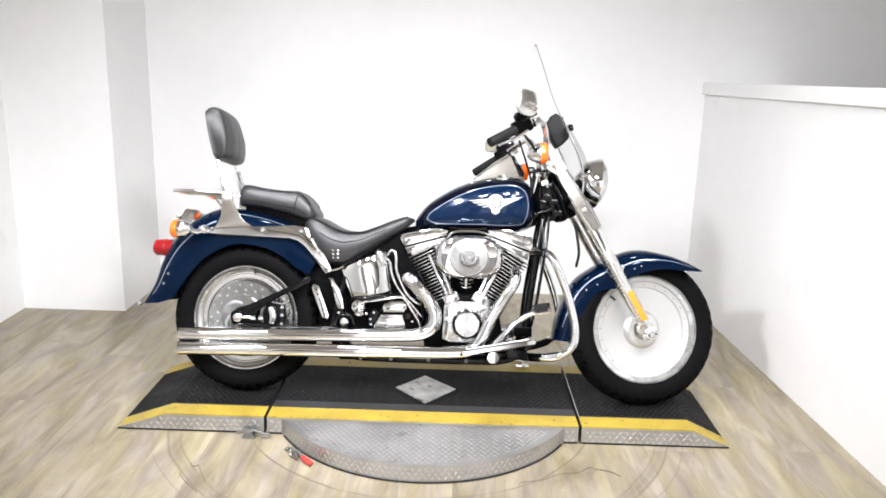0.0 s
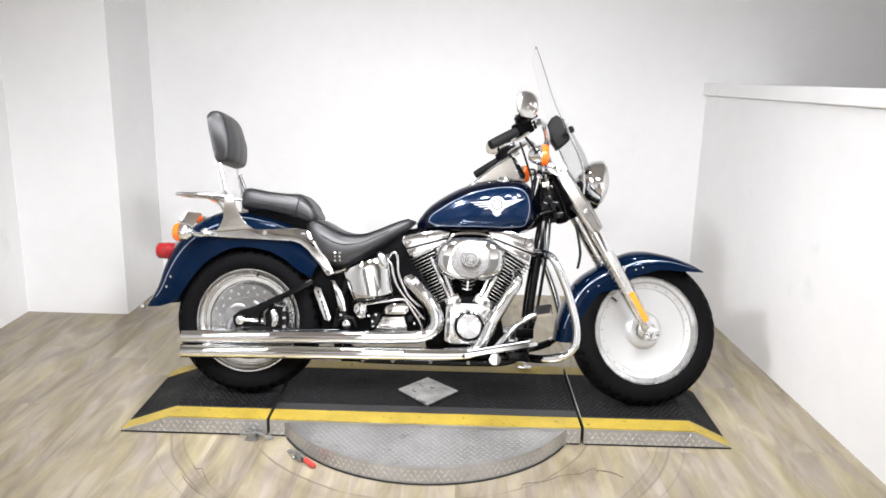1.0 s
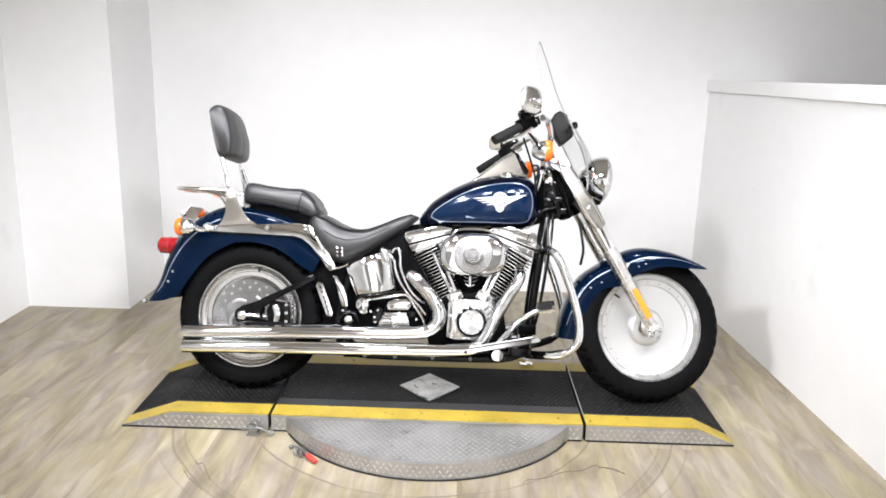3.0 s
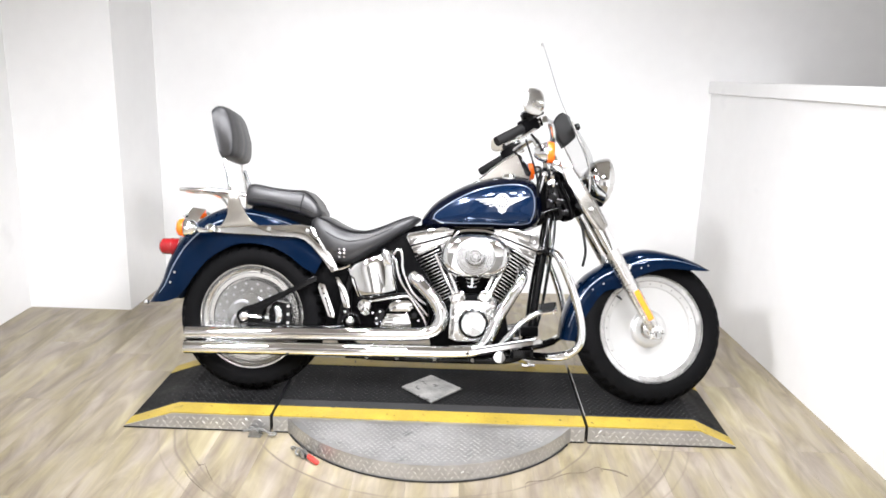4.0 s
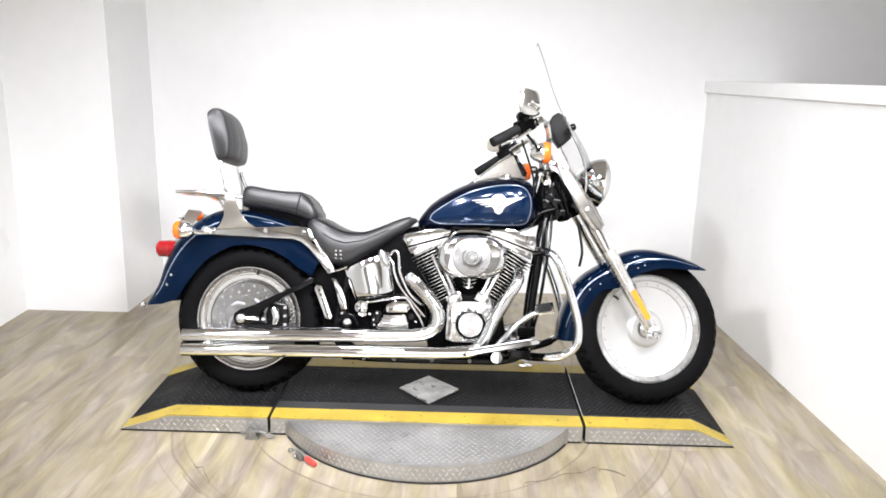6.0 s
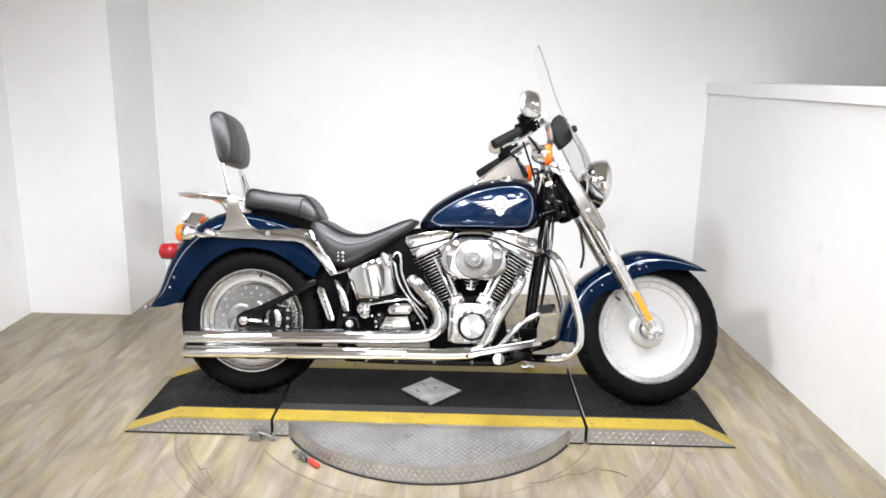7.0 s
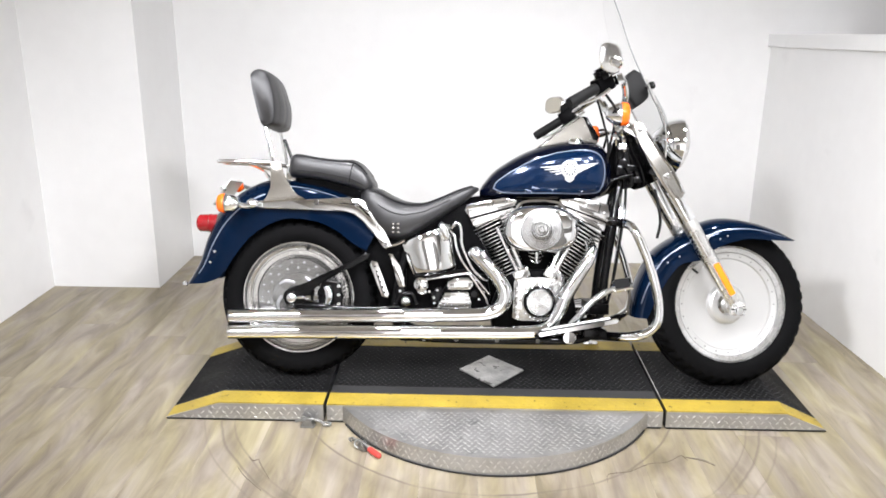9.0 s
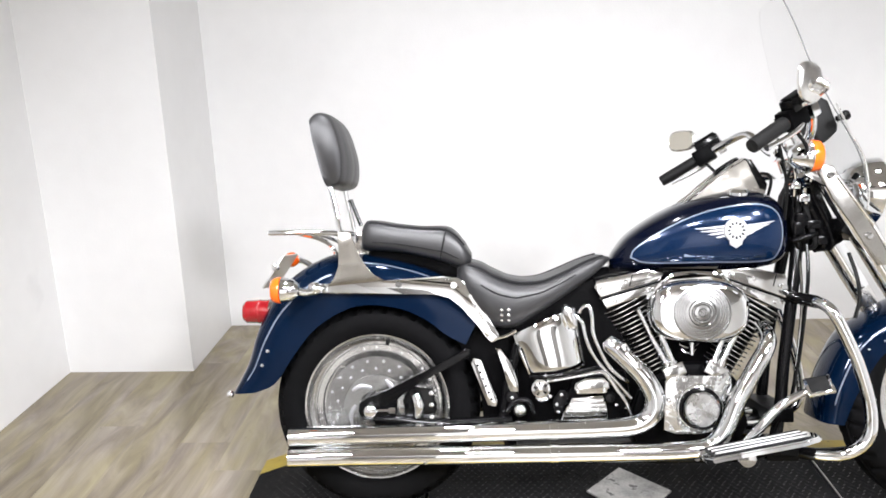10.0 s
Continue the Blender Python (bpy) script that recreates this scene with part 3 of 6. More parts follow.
def deck_piece(name, x0, x1, label):
    xs = sorted({x0, x1, *(x for x in LX if x0 < x < x1)})
    bm = bmesh.new()
    prof = [(x, max(0.003, ramp_z(x)) - 0.004) for x in xs]
    plate(bm, [(x0, 0.001)] + prof + [(x1, 0.001)], LY0 + 0.004, LY1 - 0.004)
    body = part(name, bm, "deck_grey", lift, label, smooth=False)
    for nm, ya, yb in (("front_edge", LY0 + 0.002, LY0 + YEL), ("back_edge", LY1 - YEL, LY1 - 0.002)):
        e = bmesh.new()
        plate(e, prof + [(x, max(0.003, ramp_z(x))) for x in reversed(xs)], ya, yb)
        band_ob = part("yellow_edge", e, "yellow_paint", body, "yellow painted edge band", smooth=False)
        yt = bmesh.new()
        treads(yt, grid_spots(x0 + 0.012, x1 - 0.012, ya + 0.004, yb + 0.004, 0.0255, 0.0, lambda x, y: ramp_z(x) > 0.008, slope=ramp_z), 0.019, 0.0055, 0.0007)
        tagged(part("treads", yt, "yellow_paint", band_ob, smooth=False), kind="stuff")
    top_bm = bmesh.new()
    band = 0.062 if name == "centre_deck" else 0.012
    plate(top_bm, prof + [(x, max(0.003, ramp_z(x)) - 0.001) for x in reversed(xs)], LY0 + YEL + 0.001 + band, LY1 - YEL - 0.001)
    worn = bmesh.new()
    plate(worn, prof + [(x, max(0.003, ramp_z(x)) - 0.001) for x in reversed(xs)], LY0 + YEL + 0.0005, LY0 + YEL + band)
    part("worn_band", worn, "worn_steel", body, "smooth worn grey strip", smooth=False)
    part("deck_sheet", top_bm, "dark_steel", body, "dark tread-plate sheet", smooth=False)
    tr = bmesh.new()
    spots = grid_spots(x0 + 0.015, x1 - 0.015, LY0 + YEL + (0.07 if name == "centre_deck" else 0.02), LY1 - YEL - 0.02, 0.0225, -0.001, lambda x, y: abs(x - TC[0]) + abs(y - TC[1]) > 0.15, slope=ramp_z)
    treads(tr, spots, 0.018, 0.0055, 0.0016)
    tagged(part("treads", tr, "tread_worn", body, smooth=False), kind="stuff")
    side = bmesh.new()
    sp = [(x, max(0.003, ramp_z(x)) - 0.0045) for x in xs]
    plate(side, [(x0, 0.0065)] + [(x, max(z, 0.0068)) for x, z in sp] + [(x1, 0.0065)], LY0 - 0.001, LY0 + 0.0038)
    part("side_plate", side, "steel_plate", body, "bright aluminium tread-plate side", smooth=False)
    # black strip paints in the shaded gap under the side plate
    part("gap_shade_strip", box(bmesh.new(), x0 + 0.004, x1 - 0.004, LY0 - 0.0025, LY0 + 0.0035, 0.0012, 0.0062), "seam_black", body, "black strip standing in for shade in the gap at the floor", smooth=False)
    st = bmesh.new()
    sx = grid_spots(x0 + 0.02, x1 - 0.02, 0.012, DECK - 0.010, 0.0255, LY0 - 0.001, lambda x, z: z < ramp_z(x) - 0.012, "xz")
    treads(st, sx, 0.020, 0.0056, 0.0012, "-Y")
    tagged(part("treads", st, "tread_side", body, smooth=False), kind="stuff")
    return body


deck_piece("rear_ramp", LX[0], LX[2] - SEAM, "rear ramp section of the lift")
deck_piece("centre_deck", LX[2] + SEAM, LX[3] - SEAM, "middle deck section over the turntable")
ramp = deck_piece("front_ramp", LX[3] + SEAM, LX[5], "front ramp section of the lift")
part("seam_edge", box(bmesh.new(), LX[3] + SEAM - 0.0008, LX[3] + SEAM + 0.0016, LY0 + YEL, LY1 - YEL, DECK - 0.003, DECK + 0.0008), "tread_side", ramp, "bare metal edge at the joint", smooth=False)
dia = bmesh.new()
plate_pts = [(TC[0] - 0.126, TC[1] + 0.012), (TC[0] - 0.008, TC[1] + 0.142), (TC[0] + 0.124, TC[1] + 0.012), (TC[0] + 0.002, TC[1] - 0.132)]
v0 = [dia.verts.new((x, y, DECK + 0.0005)) for x, y in plate_pts]
v1 = [dia.verts.new((x, y, DECK + 0.005)) for x, y in plate_pts]
dia.faces.new(v1)
dia.faces.new(v0[::-1])
for i in range(4):
    dia.faces.new((v0[i], v0[(i + 1) % 4], v1[(i + 1) % 4], v1[i]))
part("cover_plate", dia, "plate_worn", lift, "scratched bare-metal diamond cover plate", smooth=False)
for x, y in plate_pts:
    s = bmesh.new()
    lathe(s, [(0.0, DECK + 0.0065), (0.004, DECK + 0.006), (0.005, DECK + 0.005)], (x * 0.93 + TC[0] * 0.07, 0, 0), "Y", 10)
    bmesh.ops.rotate(s, verts=s.verts, matrix=Matrix.Rotation(radians(90), 3, "X"), cent=(0, 0, 0))
    bmesh.ops.translate(s, verts=s.verts, vec=(0, y * 0.93 + TC[1] * 0.07, 0))
    part("screw", s, "cast_alu", lift)

# the round turntable that shows in front of the lift
TR = 0.605
tt = thing("turntable", "round aluminium tread-plate turntable base under the lift", "turntable", pose(TC[0], TC[1], 0))
drum = bmesh.new()
front = [a for a in np.linspace(radians(180 + 27), radians(360 - 27), 49)]
lower = [(TR * math.cos(a), TR * math.sin(a)) for a in front]
yfl = LY0 - TC[1] - 0.003
lower = [(x, min(y, yfl)) for x, y in lower]
for z0, z1 in ((0.004, DECK - 0.006),):
    lo = [drum.verts.new((x, y, z0)) for x, y in lower]
    hi = [drum.verts.new((x, y, z1)) for x, y in lower]
    drum.faces.new(hi)
    drum.faces.new(lo[::-1])
    for i in range(len(lower)):
        k = (i + 1) % len(lower)
        drum.faces.new((lo[i], lo[k], hi[k], hi[i]))
part("drum", drum, "drum_plate", tt, "bright tread-plate drum", angle=30)
tr = bmesh.new()
treads(tr, grid_spots(-0.6, 0.6, -0.6, yfl - 0.02, 0.023, DECK - 0.006, lambda x, y: x * x + y * y < (TR - 0.02) ** 2), 0.0185, 0.0056, 0.0010)
tagged(part("treads", tr, "tread_side", tt, smooth=False), kind="stuff")
rim_t = bmesh.new()
for j in range(3):
    for i in range(54):
        a = radians(211) + (i + 0.5 * (j % 2)) * radians(118) / 54
        n = Vector((math.cos(a), math.sin(a), 0))
        treads(rim_t, [((TR * n.x, TR * n.y, 0.016 + 0.0165 * j), radians(50 if (i + j) % 2 else 130))], 0.0185, 0.0054, 0.0011, n)
tagged(part("treads", rim_t, "tread_side", tt, smooth=False), kind="stuff")
gap = bmesh.new()
lathe(gap, [(TR + 0.006, 0.0015), (TR - 0.02, 0.0015), (TR - 0.02, 0.004), (TR + 0.006, 0.004)], axis="Z", seg=96, closed=True)
bmesh.ops.delete(gap, geom=[v for v in gap.verts if v.co.y > yfl], context="VERTS")
part("foot_strip", gap, "seam_black", tt, "dark strip at the floor")


def toggle_clamp(x, y, turn, red):
    c = thing("toggle_clamp", "steel toggle clamp with a red rubber handle, on the floor" if red else "grey steel latch clamp lying at the lift edge", "clamp", pose(x, y, 0, 0, 0, turn) @ Matrix.Scale(0.72 if red else 0.85, 4))
    part("base", box(bmesh.new(), -0.032, 0.026, -0.016, 0.016, 0.001, 0.006, 0.001), "clamp_steel", c)
    part("shackle", tube(bmesh.new(), [(-0.012, -0.022, 0.010), (-0.030, -0.026, 0.020), (-0.040, -0.010, 0.030), (-0.026, 0.004, 0.036)], 0.005, 8, 4), "clamp_steel", c, "bent steel shackle")
    part("wing_nut", box(bmesh.new(), 0.006, 0.030, -0.024, -0.014, 0.010, 0.034, 0.004), "clamp_steel", c)
    for s in (-1, 1):
        b = bmesh.new()
        plate(b, [(-0.03, 0.006), (0.02, 0.006), (0.012, 0.034), (-0.008, 0.040), (-0.022, 0.028)], s * 0.012 - 0.0015, s * 0.012 + 0.0015, 0.0008)
        part("bracket", b, "clamp_steel", c)
    part("arm", tube(bmesh.new(), [(-0.075, 0, 0.018), (-0.04, 0, 0.030), (0.0, 0, 0.032)], 0.006, 8), "clamp_steel", c)
    part("hook", tube(bmesh.new(), [(-0.07, -0.012, 0.016), (-0.092, -0.010, 0.016), (-0.098, 0, 0.016), (-0.092, 0.010, 0.016), (-0.07, 0.012, 0.016)], 0.0045, 8), "clamp_steel", c)
    for px in (-0.018, 0.004):
        part("pivot", tube(bmesh.new(), [(px, -0.017, 0.027), (px, 0.017, 0.027)], 0.004, 8), "clamp_steel", c)
    part("lever", tube(bmesh.new(), [(0.0, 0, 0.032), (0.03, 0, 0.026), (0.05, 0, 0.020)], 0.0055, 8), "clamp_steel", c)
    if red:
        part("handle", tube(bmesh.new(), [(0.040, 0, 0.022), (0.050, 0, 0.019), (0.10, 0, 0.0155), (0.118, 0, 0.0155), (0.124, 0, 0.0155)], [0.008, 0.0135, 0.0145, 0.012, 0.004], 12, 4), "red_grip", c, "red rubber handle")
    return c


toggle_clamp(-0.516, -0.516, -44, True)
toggle_clamp(-0.730, -0.374, 176, False)

for args in LAMPS:
    unseen_lamp(*args)

# ---------------------------------------------------------------- the motorcycle, leaning on its side stand
LEAN = Matrix.Translation((0, -0.10, DECK)) @ Matrix.Rotation(radians(-14), 4, "X")
bike = thing("motorcycle", "dark blue cruiser motorcycle with chrome engine, leaning on the lift", "motorcycle", LEAN)
AXR, AXF = (-0.803, 0.300), (0.800, 0.297)
RT = 0.297


def both(fn, *args):
    """Run a builder for the right and the left side."""
    for s in (-1, 1):
        fn(s, *args)


def two_tone(ob, mat, test):
    """Give the faces that pass the test a second material."""
    ob.data.materials.append(M[mat])
    for f in ob.data.polygons:
        if test(f):
            f.material_index = 1


def dots(name, centre, radius, count, size, y, mat, parent, phase=0.0):
    """A ring of small round bolts, one mesh shared by all."""
    bm = bmesh.new()
    lathe(bm, [(0.0, -size * 0.8), (size * 0.7, -size * 0.6), (size, 0.0)], (0, 0, 0), "Y", 8)
    finish(bm)
    me = bpy.data.meshes.new(name)
    bm.to_mesh(me)
    bm.free()
    me.materials.append(M[mat])
    for k in range(count):
        a = 2 * math.pi * k / count + phase
        ob = new(name, me)
        ob.parent = parent
        ob.location = (centre[0] + radius * math.cos(a), y, centre[1] + radius * math.sin(a))


# wheels -------------------------------------------------------------------
def tyre(parent, c, half):
    prof = [(0.208, -half * 0.80), (0.222, -half * 0.95), (0.245, -half * 1.0), (0.268, -half * 0.92), (0.279, -half * 0.80), (0.2875, -half * 0.60),
            (0.2925, -half * 0.36), (0.2880, -half * 0.345), (0.2880, -half * 0.285), (0.2955, -half * 0.27), (RT, 0.0)]
    prof = prof + [(r, -h) for r, h in reversed(prof[:-1])]
    seg = 240
    loops = []
    for r, h in prof:
        lp = []
        for k in range(seg):
            a = 2 * math.pi * k / seg + (abs(h) - 0.02) * 1.2
            cut = 0.0075 if (k % 6 < 2 and 0.275 < r < 0.2935 and abs(h) > half * 0.35) else 0.0
            lp.append((c[0] + (r - cut) * math.cos(a), h, c[1] + (r - cut) * math.sin(a)))
        loops.append(lp)
    bm = bmesh.new()
    rings(bm, loops, caps=False)
    return part("tyre", bm, "tyre_rubber", parent, "black rubber tyre with tread blocks", angle=30)


fw = bmesh.new()
DISH = [(0.222, 0.047), (0.220, 0.051), (0.210, 0.050), (0.205, 0.042), (0.190, 0.040), (0.187, 0.034), (0.168, 0.029), (0.164, 0.022), (0.105, 0.012), (0.075, 0.012), (0.068, 0.026), (0.060, 0.031), (0.040, 0.033)]
lathe(fw, [(r, -h) for r, h in DISH] + [(r, h) for r, h in reversed(DISH)], (AXF[0], 0, AXF[1]), seg=96, closed=True)
front_wheel = part("front_wheel", fw, "polished_wheel", bike, "solid polished aluminium disc wheel", angle=25)
tyre(front_wheel, AXF, 0.062)
for r, y in ((0.2065, -0.0440), (0.1885, -0.0375)):
    part("groove", lathe(bmesh.new(), [(r - 0.0010, y), (r - 0.0008, y - 0.0014), (r + 0.0008, y - 0.0014), (r + 0.0010, y)], (AXF[0], 0, AXF[1]), seg=96, closed=True), "groove_light", front_wheel, "fine groove in the rim")
part("hub_cap", lathe(bmesh.new(), [(0.0, -0.074), (0.022, -0.073), (0.030, -0.068), (0.033, -0.045), (0.033, -0.030)], (AXF[0], 0, AXF[1])), "brushed", front_wheel)
part("rim_ring", lathe(bmesh.new(), [(0.2195, -0.0500), (0.2190, -0.0522), (0.2095, -0.0512), (0.2070, -0.0455), (0.2100, -0.0480)], (AXF[0], 0, AXF[1]), seg=96, closed=True), "turned_rim", front_wheel, "bright turned ring of the rim")
part("rim_step", lathe(bmesh.new(), [(0.2050, -0.0405), (0.2048, -0.0432), (0.1902, -0.0412), (0.1900, -0.0385)], (AXF[0], 0, AXF[1]), seg=96, closed=True), "turned_rim", front_wheel, "bright turned step of the rim")
dots("rim_bolt", AXF, 0.177, 24, 0.0032, -0.0320, "groove_light", front_wheel)
part("valve", tube(bmesh.new(), [(AXF[0] - 0.14, -0.035, AXF[1] + 0.128), (AXF[0] - 0.123, -0.050, AXF[1] + 0.112)], 0.004, 8), "black_rubber", front_wheel)
steer = Vector((0.405, 0, 0.93))
axle = Vector((AXF[0], 0, AXF[1]))
front_wheel.matrix_basis = Matrix.Translation(steer) @ Matrix.Rotation(radians(9.5), 4, Vector((-0.504, 0, 0.864))) @ Matrix.Translation(axle - steer) @ Matrix.Scale(1.025, 4) @ Matrix.Translation(-axle)

rw = bmesh.new()
lathe(rw, [(0.222, -0.050), (0.220, -0.055), (0.204, -0.053), (0.198, -0.046), (0.186, -0.040), (0.182, -0.030), (0.178, -0.030), (0.175, -0.037), (0.160, -0.037), (0.157, -0.026), (0.10, -0.020), (0.06, -0.022), (0.045, -0.05),
           (0.045, 0.05), (0.06, 0.022), (0.10, 0.020), (0.157, 0.026), (0.186, 0.040), (0.204, 0.053), (0.220, 0.055), (0.222, 0.050)], (AXR[0], 0, AXR[1]), seg=96, closed=True)
rear_wheel = part("rear_wheel", rw, "polished_rim", bike, "solid polished aluminium disc wheel", angle=25)
tyre(rear_wheel, AXR, 0.075)
dots("rim_bolt", AXR, 0.1675, 28, 0.0034, -0.0375, "cast_alu", rear_wheel)
part("valve", tube(bmesh.new(), [(AXR[0] + 0.035, -0.045, AXR[1] + 0.192), (AXR[0] + 0.033, -0.058, AXR[1] + 0.180)], 0.0055, 8), "black_rubber", rear_wheel)
for r, y in ((0.1985, -0.0475), (0.1765, -0.0368), (0.1585, -0.0368)):
    part("groove", lathe(bmesh.new(), [(r - 0.0012, y), (r - 0.0010, y - 0.0014), (r + 0.0010, y - 0.0014), (r + 0.0012, y)], (AXR[0], 0, AXR[1]), seg=96, closed=True), "groove_dark", rear_wheel, "dark groove in the rim")
disc = bmesh.new()
lathe(disc, [(0.146, -0.064), (0.146, -0.069), (0.095, -0.069), (0.095, -0.064)], (AXR[0], 0, AXR[1]), seg=72, closed=True)
rotor = part("brake_disc", disc, "turned", rear_wheel, "drilled steel brake disc")
dots("disc_hole", AXR, 0.134, 18, 0.0045, -0.0688, "plate_back", rotor)
dots("disc_hole", AXR, 0.112, 18, 0.0045, -0.0688, "plate_back", rotor, 0.17)
car = bmesh.new()
lathe(car, [(0.098, -0.060), (0.094, -0.072), (0.050, -0.076), (0.042, -0.088), (0.0, -0.090)], (AXR[0], 0, AXR[1]), seg=60)
carrier = part("disc_carrier", car, "turned", rear_wheel, "polished carrier with swirl slots")
for k in range(5):
    a0 = 2 * math.pi * k / 5 + 0.5
    pts = [(AXR[0] + r * math.cos(a0 + t), -0.0735 - 0.0022 * (0.094 - r) / 0.04, AXR[1] + r * math.sin(a0 + t)) for r, t in ((0.058, 0.0), (0.068, 0.25), (0.078, 0.48), (0.084, 0.74))]
    part("slot", tube(bmesh.new(), pts, [0.005, 0.0065, 0.0065, 0.004], 8, 4, flat=0.3), "plate_back", carrier)
dots("carrier_bolt", AXR, 0.045, 5, 0.0065, -0.078, "chrome", carrier, 0.2)


# fenders ------------------------------------------------------------------
CROSS = [(-1, 0), (-1.0, 0.2), (-1.0, 0.38), (-0.985, 0.54), (-0.93, 0.70), (-0.81, 0.83), (-0.60, 0.93), (-0.30, 0.985)]


def fender_rows(stations, n=5):
    return spline([(a[0], a[1], c[0], c[1]) for a, c in stations], n)


def fender(name, stations, half, label):
    cross = CROSS + [(0, 1)] + [(-y, h) for y, h in reversed(CROSS)]
    loops = []
    for tx, tz, ex, ez in fender_rows(stations):
        d = Vector((tx - ex, tz - ez)).length
        k = 0.0035 / d
        outer = [(ex + h * (tx - ex), y * half, ez + h * (tz - ez)) for y, h in cross]
        inner = [(ex + (h - k * h) * (tx - ex), y * (half - 0.0035), ez + (h - k * h) * (tz - ez)) for y, h in reversed(cross)]
        loops.append(outer + inner)
    bm = bmesh.new()
    rings(bm, loops)
    return part(name, bm, "fender_paint", bike, label, angle=50)


def fender_line(parent, stations, half, h0, h1, skip=0, cut=0):
    """A painted pinstripe that runs along a fender's side."""
    rows = fender_rows(stations)
    rows = rows[skip:len(rows) - cut]

    def at_side(r, h):
        tx, tz, ex, ez = r
        y = float(np.interp(h, [c[1] for c in CROSS], [c[0] for c in CROSS]))
        return (ex + h * (tx - ex), y * half, ez + h * (tz - ez))
    for s in (1, -1):
        bm = bmesh.new()
        a = [bm.verts.new((x, s * (y - 0.0012), z)) for x, y, z in (at_side(r, h0) for r in rows)]
        c = [bm.verts.new((x, s * (y - 0.0012), z)) for x, y, z in (at_side(r, h1) for r in rows)]
        d = [bm.verts.new((v.co.x, v.co.y + s * 0.0016, v.co.z)) for v in a]
        e = [bm.verts.new((v.co.x, v.co.y + s * 0.0016, v.co.z)) for v in c]
        for i in range(len(rows) - 1):
            for p, q in ((a, c), (c, e), (e, d), (d, a)):
                bm.faces.new((p[i], p[i + 1], q[i + 1], q[i]))
        part("pinstripe", bm, "stripe_paint", parent, "silver pinstripe")


REAR = [((-1.222, 0.346), (-1.140, 0.352)), ((-1.178, 0.431), (-1.083, 0.379)), ((-1.152, 0.518), (-1.027, 0.460)), ((-1.108, 0.604), (-0.964, 0.534)), ((-1.040, 0.680), (-0.880, 0.584)),
        ((-0.943, 0.733), (-0.820, 0.596)), ((-0.857, 0.741), (-0.765, 0.592)), ((-0.750, 0.727), (-0.712, 0.580)), ((-0.642, 0.697), (-0.649, 0.549)), ((-0.560, 0.655), (-0.597, 0.509)), ((-0.490, 0.590), (-0.545, 0.482))]
rf = fender("rear_fender", REAR, 0.104, "deep blue metallic rear fender")
fender_line(rf, REAR, 0.104, 0.66, 0.69, skip=3, cut=26)
fender_line(rf, REAR, 0.104, 0.815, 0.84, skip=29, cut=5)
FRONT = [((0.436, 0.250), (0.492, 0.246)), ((0.453, 0.350), (0.525, 0.325)), ((0.512, 0.480), (0.565, 0.395)), ((0.597, 0.548), (0.612, 0.450)), ((0.701, 0.604), (0.690, 0.468)), ((0.785, 0.620), (0.738, 0.512)),
         ((0.891, 0.604), (0.840, 0.545)), ((0.977, 0.574), (0.934, 0.543)), ((1.026, 0.545), (1.008, 0.541))]
ff = fender("front_fender", FRONT, 0.088, "deep blue metallic front fender")
fender_line(ff, FRONT, 0.088, 0.60, 0.64, skip=3, cut=3)
for (x, z) in ((0.560, 0.455), (0.602, 0.478), (0.748, 0.545), (0.775, 0.556)):
    part("rivet", lathe(bmesh.new(), [(0.0, -0.0905), (0.0026, -0.0898), (0.0034, -0.087)], (x, 0, z), "Y", 10), "plate_back", ff)
part("tip_bead", lathe(bmesh.new(), [(0.0, -0.116), (0.008, -0.113), (0.0105, -0.106), (0.008, -0.099), (0.0, -0.096)], (-1.212, 0, 0.349), "Y", 14), "chrome", rf, "chrome bead at the fender tip")
for (x, z) in ((-1.120, 0.430), (-1.104, 0.470)):
    part("rivet", lathe(bmesh.new(), [(0.0, -0.1075), (0.005, -0.1065), (0.006, -0.103)], (x, 0, z), "Y", 10), "chrome", rf)


